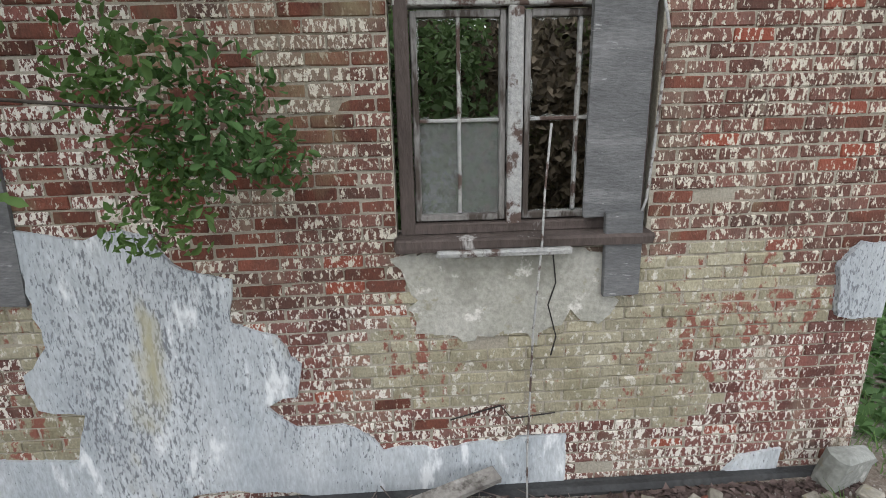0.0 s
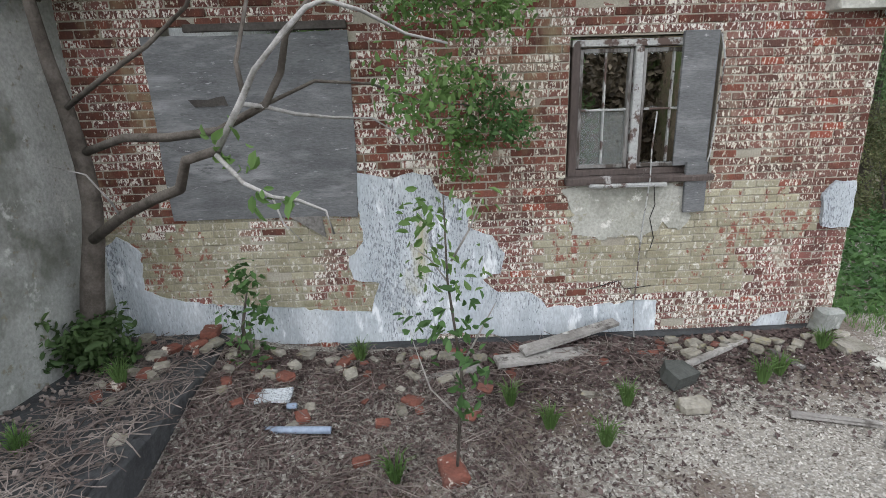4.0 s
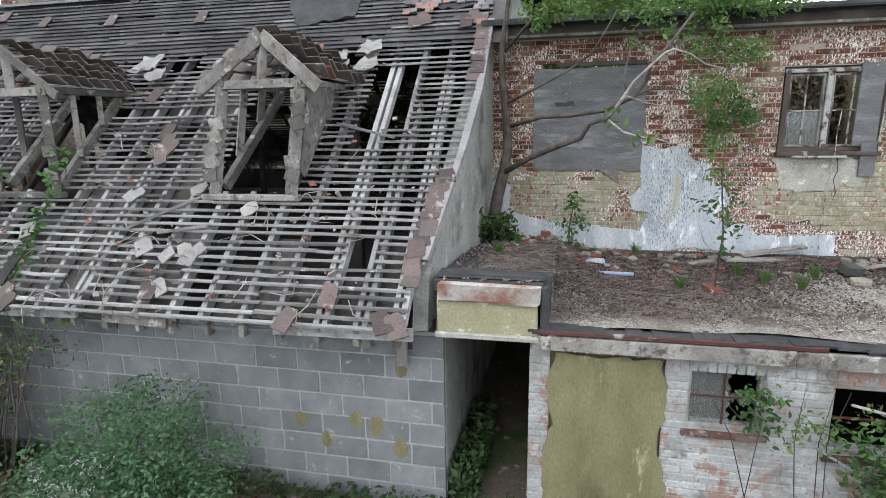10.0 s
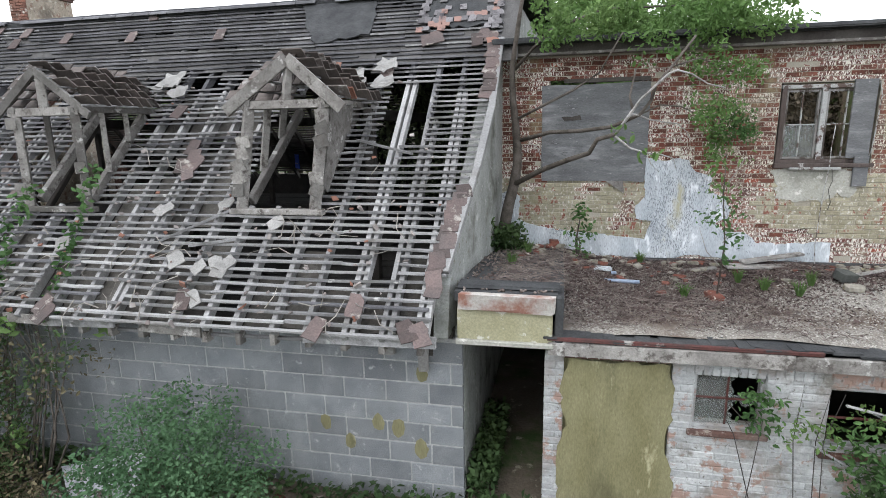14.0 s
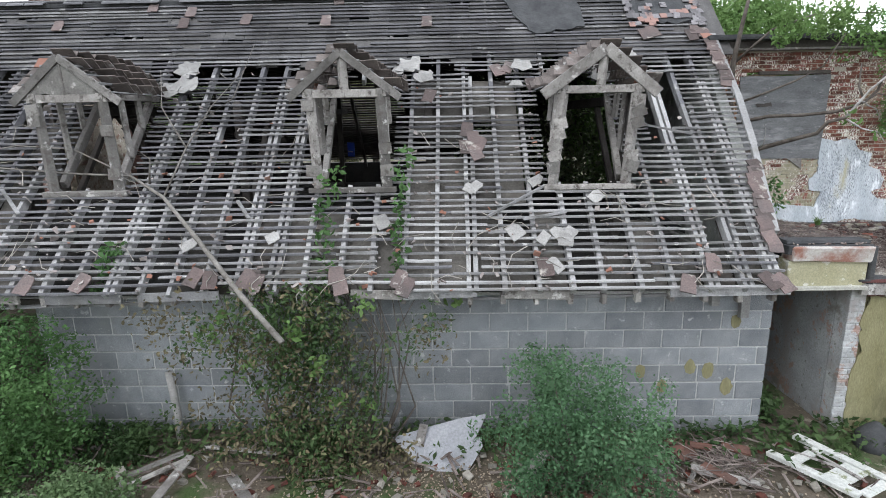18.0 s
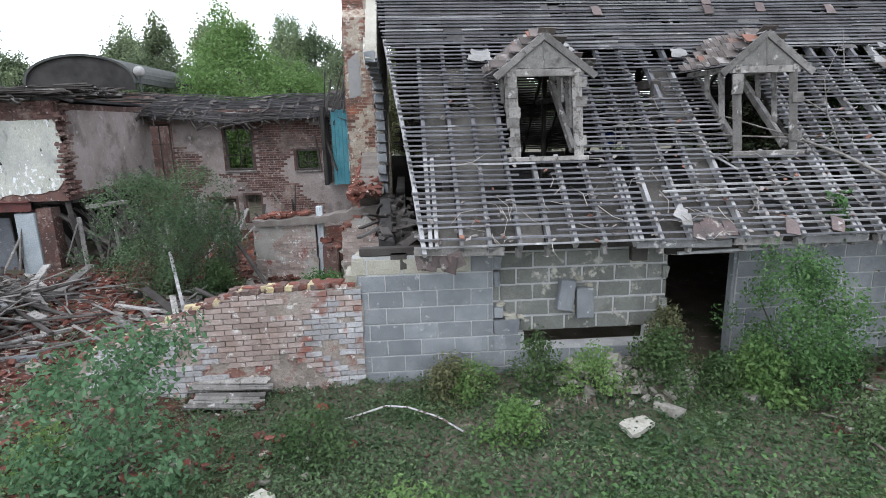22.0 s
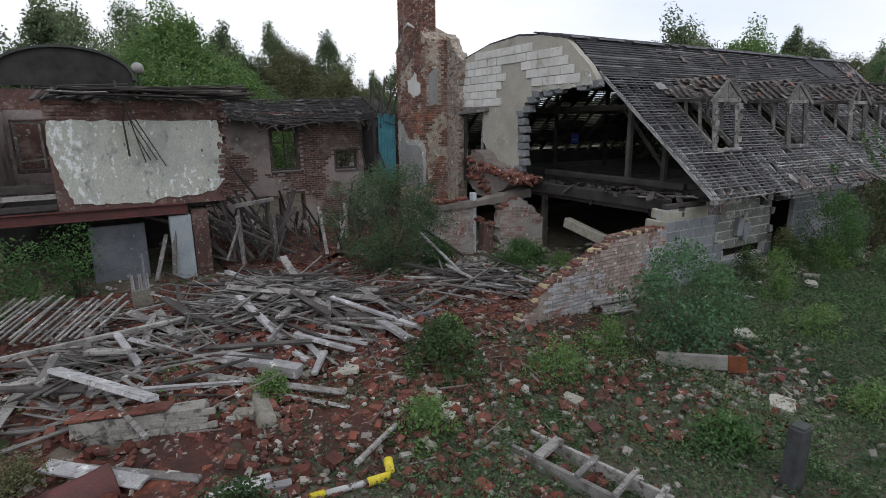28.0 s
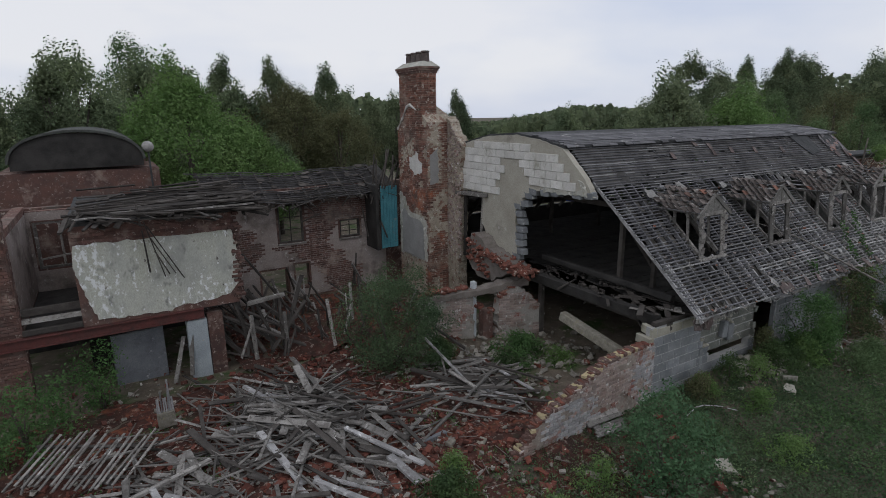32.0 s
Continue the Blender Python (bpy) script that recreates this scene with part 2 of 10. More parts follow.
M["leaf_grey"] = mat("pale_grey_green_leaf", (0.085, 0.15, 0.065), (0.17, 0.245, 0.115), 0.8, 0.65, 0.0, 40, island=0.4)
M["leaf_ivy"] = mat("ground_ivy_leaf", (0.056, 0.102, 0.050), (0.115, 0.172, 0.088), 0.7, 0.6, 0.0, 40, island=0.45)
M["leaf_olive"] = mat("olive_brown_leaf", (0.105, 0.115, 0.055), (0.19, 0.195, 0.10), 0.5, 0.65, 0.0, 40, island=0.45)
M["sidewall"] = mat("green_grey_render", (0.30, 0.315, 0.295), (0.43, 0.44, 0.42), 1.6, 0.92, 0.4, 45, spots=[((0.13, 0.135, 0.115), 1.8, 0.52, 0.68), ((0.50, 0.50, 0.48), 5.0, 0.60, 0.68), ((0.20, 0.19, 0.15), 14.0, 0.60, 0.68)])
for key in ("leaf_blue", "leaf_grey", "leaf_ivy", "leaf_olive", "leaf", "leaf_dark", "leaf_far", "leaf_light"):
    nt = M[key].node_tree
    tl, mx = nt.nodes.new("ShaderNodeBsdfTranslucent"), nt.nodes.new("ShaderNodeMixShader")
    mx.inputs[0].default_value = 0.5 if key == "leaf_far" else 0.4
    nt.links.new(nt.nodes["Principled BSDF"].inputs["Base Color"].links[0].from_socket, tl.inputs["Color"])
    nt.links.new(nt.nodes["Principled BSDF"].outputs[0], mx.inputs[1])
    nt.links.new(tl.outputs[0], mx.inputs[2])
    nt.links.new(mx.outputs[0], nt.nodes["Material Output"].inputs["Surface"])
M["twigbark"] = mat("pale_twig_bark", (0.28, 0.26, 0.24), (0.42, 0.40, 0.37), 8.0, 0.9, 0.4, 60)
M["whitepatch"] = mat("bright_old_plaster", (0.56, 0.55, 0.52), (0.68, 0.67, 0.64), 3.0, 0.9, 0.3, 50, spots=[((0.36, 0.34, 0.30), 4.0, 0.58, 0.70)])
M["limedbrick"] = mat("lime_stained_brick", (0.31, 0.235, 0.205), (0.42, 0.36, 0.33), 3.0, 0.92, 0.5, 50, island=0.3, spots=[((0.22, 0.10, 0.08), 3.0, 0.58, 0.66), ((0.17, 0.16, 0.15), 1.3, 0.58, 0.72), ((0.58, 0.57, 0.56), 9.0, 0.58, 0.66)])
M["bark"] = mat("bark", (0.065, 0.055, 0.046), (0.145, 0.128, 0.112), 8.0, 0.9, 0.5, 60)


# ---- mesh building ----
class Geo:
    """Vertices and faces gathered for one mesh."""

    def __init__(self):
        self.v, self.f = [], []

    def add(self, vs, fs):
        k = len(self.v)
        self.v.extend(vs)
        self.f.extend([tuple(i + k for i in f) for f in fs])
        return self

    def box(self, size, at=(0, 0, 0), rot=None, ch=0.0, jit=0.0, rng=random):
        """A box with chamfered edges and uneven corners."""
        hx, hy, hz = size[0] / 2, size[1] / 2, size[2] / 2
        c = min(ch, hx * 0.45, hy * 0.45, hz * 0.45)
        vs = []
        if c <= 0:
            for sx in (-1, 1):
                for sy in (-1, 1):
                    for sz in (-1, 1):
                        vs.append(Vector((sx * hx, sy * hy, sz * hz)))
            fs = [(0, 1, 3, 2), (4, 6, 7, 5), (0, 4, 5, 1), (2, 3, 7, 6), (0, 2, 6, 4), (1, 5, 7, 3)]
        else:
            ix = {}
            for sx in (-1, 1):
                for sy in (-1, 1):
                    for sz in (-1, 1):
                        ix[sx, sy, sz] = len(vs)
                        vs += [Vector((sx * hx, sy * (hy - c), sz * (hz - c))), Vector((sx * (hx - c), sy * hy, sz * (hz - c))), Vector((sx * (hx - c), sy * (hy - c), sz * hz))]
            g = lambda sx, sy, sz, a: ix[sx, sy, sz] + a
            fs = []
            for s in (-1, 1):
                q = [(-1, -1), (1, -1), (1, 1), (-1, 1)]
                fs.append([g(s, a, b, 0) for a, b in (q if s > 0 else q[::-1])])
                fs.append([g(b, s, a, 1) for a, b in (q if s > 0 else q[::-1])])
                fs.append([g(a, b, s, 2) for a, b in (q if s > 0 else q[::-1])])
            for s1 in (-1, 1):
                for s2 in (-1, 1):
                    fs.append([g(s1, s2, -1, 0), g(s1, s2, 1, 0), g(s1, s2, 1, 1), g(s1, s2, -1, 1)][:: s1 * s2])
                    fs.append([g(s1, -1, s2, 2), g(s1, 1, s2, 2), g(s1, 1, s2, 0), g(s1, -1, s2, 0)][:: s1 * s2])
                    fs.append([g(-1, s1, s2, 1), g(1, s1, s2, 1), g(1, s1, s2, 2), g(-1, s1, s2, 2)][:: s1 * s2])
                    for s3 in (-1, 1):
                        fs.append([g(s1, s2, s3, k) for k in range(3)][:: s1 * s2 * s3])
        if jit:
            vs = [v + Vector((rng.uniform(-jit, jit), rng.uniform(-jit, jit), rng.uniform(-jit, jit))) for v in vs]
        m = Matrix.Translation(at) @ (rot.to_4x4() if rot is not None else Matrix())
        return self.add([m @ v for v in vs], fs)

    def beam(self, a, b, w, h, ch=0.004, jit=0.0, roll=0.0, rng=random):
        """A squared timber from a to b, w wide and h deep."""
        a, b = Vector(a), Vector(b)
        q = (b - a).to_track_quat("X", "Z").to_matrix() @ Matrix.Rotation(roll, 3, "X")
        return self.box(((b - a).length, w, h), (a + b) / 2, q, ch, jit, rng)

    def tube(self, pts, radii, sides=7):
        """A round tapering limb along points."""
        k = len(self.v)
        pts = [Vector(p) for p in pts]
        for i, p in enumerate(pts):
            d = (pts[min(i + 1, len(pts) - 1)] - pts[max(i - 1, 0)]).normalized()
            u = d.orthogonal().normalized()
            w = d.cross(u)
            for j in range(sides):
                a = 2 * math.pi * j / sides
                self.v.append(p + (u * math.cos(a) + w * math.sin(a)) * radii[i])
        for i in range(len(pts) - 1):
            for j in range(sides):
                j2 = (j + 1) % sides
                self.f.append((k + i * sides + j, k + i * sides + j2, k + (i + 1) * sides + j2, k + (i + 1) * sides + j))
        self.f.append(tuple(k + j for j in range(sides))[::-1])
        self.f.append(tuple(k + (len(pts) - 1) * sides + j for j in range(sides)))
        return self

    def prism(self, outline, place, depth):
        """A slab with the given outline (u, v), laid by place(u, v, d), from d = 0 to depth."""
        n = len(outline)
        vs = [Vector(place(u, v, 0)) for u, v in outline] + [Vector(place(u, v, depth)) for u, v in outline]
        fs = [tuple(range(n)), tuple(range(2 * n - 1, n - 1, -1))] + [(i, i + n, (i + 1) % n + n, (i + 1) % n) for i in range(n)]
        return self.add(vs, fs)

    def mesh(self, name, material, smooth=False):
        me = bpy.data.meshes.new(name)
        me.from_pydata([tuple(v) for v in self.v], [], [tuple(f) for f in self.f])
        me.materials.append(material)
        if smooth:
            me.shade_smooth()
        me.update()
        return me


def part(name, geo, material, parent=None, label="", smooth=False):
    """One mesh object under a thing or a part; geo may be a mesh that is shared."""
    me = geo if isinstance(geo, bpy.types.Mesh) else geo.mesh(name, material, smooth)
    ob = new(name, me)
    if parent is not None:
        ob.parent = parent
    if label:
        ob["label"] = label
    return ob


def thing(name, label, category, group="", kind="", at=None):
    ob = new(name)
    if at is not None:
        ob.matrix_world = at if isinstance(at, Matrix) else Matrix.Translation(at)
    return tagged(ob, label, category, group, kind)


def ragged(outline, step=0.06, rough=0.025, rng=random):
    """Breaks the sides of an outline into short uneven pieces."""
    out = []
    for i, (x0, y0) in enumerate(outline):
        x1, y1 = outline[(i + 1) % len(outline)]
        n = max(1, int(math.hypot(x1 - x0, y1 - y0) / step))
        for k in range(n):
            f = k / n
            out.append((x0 + (x1 - x0) * f + rng.uniform(-rough, rough), y0 + (y1 - y0) * f + rng.uniform(-rough, rough)))
    return out

# ---- ground ----
def lump(x, y, cx, cy, rx, ry):
    return math.exp(-(((x - cx) / rx) ** 2) - ((y - cy) / ry) ** 2)


def ground_z(x, y):
    z = 0.16 + 0.06 * noise.noise((x * 0.5, y * 0.5, 0)) + 0.03 * noise.noise((x * 1.7, y * 1.7, 3))
    z += 0.32 * lump(x, y, -21.6, 2.2, 2.3, 2.2) + 0.06 * lump(x, y, -18.0, 3.0, 2.5, 2.5) + 0.22 * lump(x, y, -23.9, 0.6, 1.5, 1.3)
    z += 0.30 * lump(x, y, -10.4, -0.5, 1.6, 0.6) - 0.22 / (1 + math.exp((y + 3.2) * 1.6)) * (1 if x < -5 else 0.6)
    return z


g = Geo()
xs = [-600, -250, -110, -60, -42] + [-34 + 0.3 * i for i in range(160)] + [18, 26, 40, 80, 200, 600]
ys = [-600, -250, -100, -50, -28] + [-15 + 0.3 * i for i in range(105)] + [20, 30, 50, 100, 250, 600]
for y in ys:
    for x in xs:
        g.v.append(Vector((x, y, ground_z(x, y) if -36 < x < 16 and -18 < y < 18 else 0.1)))
nx = len(xs)
for j in range(len(ys) - 1):
    for i in range(nx - 1):
        g.f.append((j * nx + i, j * nx + i + 1, (j + 1) * nx + i + 1, (j + 1) * nx + i))
ground = part("ground", g, M["earth"], smooth=True)
tagged(ground, "rough overgrown earth with litter and rubble", "ground", kind="structure")

# ---- the long barn ----
BX0, BX1 = -13.82, 0.0
EAVE_Y, EAVE_Z, PITCH = -0.58, 2.13, math.atan(0.935)
SLOPE = 5.25


def on_roof(x, s, up=0.0):
    """A point of the front roof slope, s metres up from the eave, raised by up."""
    return Vector((x, EAVE_Y + s * math.cos(PITCH) - up * math.sin(PITCH), EAVE_Z + s * math.sin(PITCH) + up * math.cos(PITCH)))


def verge_left(s):
    return float(np.interp(s, [0, 1, 2, 3, 5.25], [-12.90, -12.99, -13.09, -13.21, -13.50]))


def verge_right(s):
    return float(np.interp(s, [0, 0.8, 2.0, 2.9, 5.25], [-0.25, -0.15, 0.0, 0.07, 0.09]))


def wall_boxes(g, u0, u1, z0, z1, holes, place):
    """Fills a wall rectangle round its openings with boxes; place(u0, u1, z0, z1) lays one."""
    us = sorted({u0, u1, *[min(max(h[k], u0), u1) for h in holes for k in (0, 1)]})
    for a, b in zip(us, us[1:]):
        cuts = sorted((h[2], h[3]) for h in holes if h[0] <= (a + b) / 2 <= h[1])
        z = z0
        for c, d in cuts:
            if c > z:
                place(a, b, z, min(c, z1))
            z = max(z, d)
        if z < z1:
            place(a, b, z, z1)


def hollow(u, z, holes, pad=0.0):
    return any(h[0] - pad < u < h[1] + pad and h[2] - pad < z < h[3] + pad for h in holes)


DOOR = (-9.56, -8.62, -0.5, 1.80)
GAP = (-11.55, -9.85, 0.60, 0.80)
front_holes = [DOOR, GAP]
STRIPPED = (-11.97, -9.56, 0.80, 1.93)
wall_front = thing("wall_front", "grey concrete block wall with pale mortar joints", "wall", kind="structure")
g = Geo()
wall_boxes(g, BX0 + 0.02, BX1 - 0.02, -0.3, 1.93, [DOOR, GAP, STRIPPED], lambda a, b, c, d: g.box((b - a, 0.16, d - c), ((a + b) / 2, 0.006 + 0.08, (c + d) / 2)))
g.box((2.40, 0.10, 1.13), (-10.765, 0.152, 1.365))
part("core", g, M["joint"], wall_front)
STANDARD = Geo().box((0.437, 0.06, 0.212), (0, 0, 0), None, 0.006, 0.0015).mesh("block", M["block"])
rng = random.Random(3)


def course(parent, u0, u1, z, length, off, holes, lay):
    """One course of blocks or bricks, cut at ends and openings."""
    u = u0 - off
    while u < u1 - 0.03:
        a, b = max(u, u0), min(u + length, u1)
        for h in holes:
            if h[2] - 0.02 < z < h[3] + 0.02:
                if h[0] <= a and b <= h[1]:
                    a = b
                elif a < h[0] < b:
                    b = h[0]
                elif a < h[1] < b:
                    a = h[1]
        if b - a > 0.05:
            lay(parent, a, b, z)
        u += length


M["oldblock"] = mat("mortar_smeared_block", (0.155, 0.162, 0.145), (0.225, 0.232, 0.208), 3.0, 0.92, 0.5, 60, rand=0.25, spots=[((0.40, 0.385, 0.33), 5.0, 0.57, 0.66), ((0.12, 0.12, 0.105), 1.6, 0.55, 0.70)])
M["creamblock"] = mat("cream_cement_block", (0.34, 0.325, 0.26), (0.44, 0.425, 0.36), 3.0, 0.92, 0.4, 50, rand=0.2, spots=[((0.20, 0.19, 0.15), 2.5, 0.56, 0.68)])
SMEARED = Geo().box((0.437, 0.06, 0.212), (0, 0, 0), None, 0.012, 0.005).mesh("block", M["oldblock"])
CREAM = Geo().box((0.437, 0.06, 0.212), (0, 0, 0), None, 0.012, 0.005).mesh("block", M["creamblock"])


def lay_front(parent, a, b, z):
    inner = -12.0 < a < -9.6 and z > 0.8
    ob = part("block", CREAM if a < -12.7 and z > 1.65 else SMEARED if inner else STANDARD, None, parent)
    ob.matrix_world = Matrix.LocRotScale(((a + b) / 2, (0.125 if inner else 0.03) - rng.uniform(0, 0.004), z), Euler((rng.uniform(-0.004, 0.004), rng.uniform(-0.003, 0.003), rng.uniform(-0.004, 0.004))), ((b - a - 0.016) / 0.437, 1, 0.985))


for r in range(9):
    z = 0.2125 - 0.225 + 0.225 * r
    if z < 0.8:
        course(wall_front, BX0, BX1, z, 0.45, 0.02 if r % 2 else 0.245, front_holes, lay_front)
    else:
        for u0, u1, off in ((BX0, STRIPPED[0], 0.02 if r % 2 else 0.245), (STRIPPED[0] + 0.004, STRIPPED[1], 0.13 if r % 2 else 0.355), (STRIPPED[1], BX1, 0.02 if r % 2 else 0.245)):
            course(wall_front, u0, u1, z, 0.45, off, front_holes, lay_front)
# broken outer leaf left standing at the rim of the stripped patch
for x, z, w, h in ((-11.79, 0.888, 0.34, 0.21), (-11.87, 0.665, 0.19, 0.20), (-11.90, 1.10, 0.12, 0.15), (-11.92, 1.56, 0.08, 0.20), (-11.91, 1.79, 0.11, 0.19), (-9.63, 1.12, 0.10, 0.18), (-9.61, 0.90, 0.07, 0.19), (-9.62, 1.57, 0.08, 0.17)):
    part("broken_block", Geo().box((w, 0.10, h), (x, 0.042, z), None, 0.012, 0.012, rng), M["oldblock" if x > -10 else "block"], wall_front)
for x, z, w in ((-11.72, 1.02, 0.16), (-11.86, 1.20, 0.10), (-11.60, 1.01, 0.09), (-11.80, 1.05, 0.10), (-10.80, 1.52, 0.10), (-10.66, 1.42, 0.09)):
    part("mortar_lump", Geo().box((w, 0.09, w * 0.55), (x, 0.05, z), Matrix.Rotation(rng.uniform(-0.4, 0.4), 3, "Y"), 0.015, 0.015, rng), M["creamblock"], wall_front, "cream lump of old mortar")

# torn end of the block wall beside the open gable
for k, (dx, z, w) in enumerate(((0.02, 1.83, 0.34), (-0.10, 1.62, 0.40), (0.06, 1.40, 0.30), (-0.04, 1.18, 0.36), (0.05, 0.96, 0.28), (-0.05, 0.74, 0.34))):
    ob = part("broken_block", CREAM, None, wall_front)
    ob.matrix_world = Matrix.LocRotScale((BX0 + 0.10 + dx, 0.17, z), Euler((rng.uniform(-0.06, 0.06), rng.uniform(-0.06, 0.06), 1.5 + rng.uniform(-0.15, 0.15))), (w / 0.437, 2.4, 0.95))
# passage side of the barn, rendered, and the gable wall on that side
wall_side = thing("wall_side", "grey rendered gable wall with a long crack", "wall", kind="structure")
g = Geo()
g.box((0.10, 7.8, 2.2), (-0.06, 4.0, 0.9))
prof = [(-0.12, 2.0), (7.8, 2.0), (7.8, 5.5), (3.4, 5.72)] + [(3.4 - 0.23 * k, 5.72 - 0.23 * 0.935 * k) for k in range(1, 16)]
g.prism(ragged(prof, 0.25, 0.012, rng), lambda u, v, d: (-0.25 + 0.085 * u + d, u, v), 0.14)
part("render_coat", g, M["sidewall"], wall_side)

barn_roof = thing("barn_roof", "stripped roof of bleached battens over rafters", "roof", kind="structure")
M["palerafter"] = mat("pale_rafter", (0.31, 0.31, 0.31), (0.46, 0.46, 0.455), 2.0, 0.85, 0.4, 50, rand=0.3, spots=[((0.17, 0.16, 0.15), 1.5, 0.56, 0.7)])
rafters = [-12.80 + 0.357 * i for i in range(36)]
DORMERS = [(-2.08, 0.95), (-4.88, 0.92), (-8.10, 0.90), (-11.15, 0.96)]


def in_dormer(x, s, pad=0.0):
    return any(abs(x - c) < w / 2 + pad and 1.50 < s < 3.3 for c, w in DORMERS)


for x in rafters:
    g = Geo()
    x += rng.uniform(-0.025, 0.025)
    pale = x > -9.0
    if in_dormer(x, 2.0, -0.02):
        g.beam(on_roof(x, 0.03, -0.068), on_roof(x, 1.50, -0.068), 0.055, 0.10, 0.004, 0.003, 0, rng)
        g.beam(on_roof(x, 3.4, -0.068), on_roof(x, SLOPE, -0.068), 0.05, 0.10, 0.004, 0.003, 0, rng)
    else:
        s1 = rng.uniform(2.7, 3.6) if pale else rng.uniform(0.9, 1.9)
        g.beam(on_roof(x, 0.03 + rng.uniform(-0.05, 0.03), -0.068), on_roof(x, s1, -0.068), 0.048, 0.10, 0.003, 0.003, 0, rng)
        upper = Geo().beam(on_roof(x, s1, -0.068), on_roof(x, SLOPE, -0.068), 0.055, 0.10, 0.003, 0.003, 0, rng)
        part("rafter", upper, M["darkbatten"], barn_roof)
        if rng.random() < 0.28 or -1.2 < x < -0.4:
            twin = Geo().beam(on_roof(x + 0.075, 0.04, -0.068), on_roof(x + 0.075 + rng.uniform(-0.02, 0.03), s1, -0.068), 0.05, 0.09, 0.003, 0.003, 0, rng)
            part("rafter", twin, M["palerafter"], barn_roof)
    part("rafter", g, M["palerafter" if pale or rng.random() < 0.35 else "batten"], barn_roof)

GAUGE = 0.0925
missing = [(-0.9, 2.9, 0.55, 0.9), (-1.05, 2.35, 0.3, 0.5), (-3.2, 3.35, 0.5, 0.25), (-6.4, 3.6, 0.8, 0.2), (-9.35, 2.85, 0.4, 0.6), (-0.75, 0.75, 0.3, 0.25), (-4.4, 0.45, 0.25, 0.3), (-9.9, 0.75, 0.3, 0.2), (-6.6, 2.4, 0.3, 0.2), (-3.9, 3.62, 0.5, 0.12), (-1.5, 3.62, 0.5, 0.14), (-2.75, 3.6, 0.3, 0.12), (-7.3, 3.55, 0.7, 0.14), (-8.9, 3.6, 0.4, 0.14), (-10.3, 3.6, 0.6, 0.12), (-3.55, 0.36, 0.32, 0.14), (-5.6, 3.66, 0.5, 0.1)]
for k in range(57):
    s = 0.03 + GAUGE * k
    x0, x1 = verge_left(s) + rng.uniform(-0.03, 0.03), verge_right(s) + rng.uniform(-0.04, 0.03)
    cuts = [x0]
    x = x0
    while x < x1 - 1.0:
        x += rng.choice((1.68, 2.1, 2.52, 2.94)) + rng.uniform(-0.02, 0.02)
        cuts.append(min(x, x1))
    cuts[-1] = x1
    dark = s > 3.75
    for a, b in zip(cuts, cuts[1:]):
        spans = [(a, b)]
        for c, w in DORMERS:
            if 1.50 < s < 3.55:
                half = w / 2 if s < 3.2 else w / 2 * (3.55 - s) / 0.35
                spans = [q for p0, p1 in spans for q in ((p0, min(p1, c - half)), (max(p0, c + half), p1)) if q[1] - q[0] > 0.05]
        for mx, ms, mw, mh in missing:
            if abs(s - ms) < mh / 2 + 0.02:
                spans = [q for p0, p1 in spans for q in ((p0, min(p1, mx - mw / 2)), (max(p0, mx + mw / 2), p1)) if q[1] - q[0] > 0.05]
        for p0, p1 in spans:
            if rng.random() < 0.02:
                continue
            g = Geo()
            d0, d1 = rng.uniform(-0.014, 0.014), rng.uniform(-0.014, 0.014)
            tw = rng.uniform(-0.2, 0.2) if p0 < -6.0 else rng.uniform(-0.07, 0.07)
            wd = rng.uniform(0.036, 0.047)
            pm, dm, um = p0 + (p1 - p0) * rng.uniform(0.35, 0.65), (d0 + d1) / 2 + rng.uniform(-0.012, 0.012), rng.uniform(-0.012, 0.004)
            gap = 0.0 if p1 - p0 < 1.2 or rng.random() < 0.9 else rng.uniform(0.15, 0.5)
            g.beam(on_roof(p0, s + d0, 0.005), on_roof(pm + 0.006, s + dm, 0.005 + um), wd, 0.024, 0.003, 0.003, tw, rng)
            g.beam(on_roof(pm + gap, s + dm, 0.005 + um), on_roof(p1, s + d1, 0.005), wd, 0.024, 0.003, 0.003, tw, rng)
            part("batten", g, M["darkbatten" if rng.random() < (0.85 if dark else 0.95 if p0 < -7.5 and s > 2.3 else 0.12 + 0.68 * min(max((-4.5 - p0) / 6.0, 0), 1)) else "palerafter" if s < 1.3 and p0 > -8.0 and rng.random() < 0.5 else "batten"], barn_roof)

M["slateboard"] = mat("grey_weathered_boarding", (0.075, 0.072, 0.07), (0.13, 0.127, 0.125), 2.0, 0.9, 0.4, 50, island=0.35)
# lath and plaster remnants of a ceiling low behind the battens
M["lathceiling"] = mat("old_lath_and_plaster", (0.085, 0.08, 0.072), (0.165, 0.155, 0.14), 2.0, 0.92, 0.5, 40, island=0.5, spots=[((0.10, 0.09, 0.08), 2.5, 0.55, 0.68)])
g = Geo()
for k, x in enumerate(rafters[:-1]):
    if rng.random() < 0.86:
        top_s = rng.uniform(0.5, 1.35) if in_dormer(x + 0.18, 2.0, 0.15) else rng.uniform(0.4, 1.1) if x > -3.0 else rng.uniform(0.7, 2.9)
        g.beam(on_roof(x + 0.18, 0.12, -0.15), on_roof(x + 0.18, top_s, -0.15), 0.33, 0.02, 0.0, 0.008, 0, rng)
        if rng.random() < 0.5 and x < -3.0 and top_s < 2.6 and not in_dormer(x + 0.18, 2.0, 0.15):
            g.beam(on_roof(x + 0.18, top_s + rng.uniform(0.2, 0.6), -0.16), on_roof(x + 0.18, 3.5, -0.16), 0.33, 0.02, 0.0, 0.008, 0, rng)
ob = part("ceiling_remnant", g, M["lathceiling"], barn_roof)
ob["kind"] = "stuff"
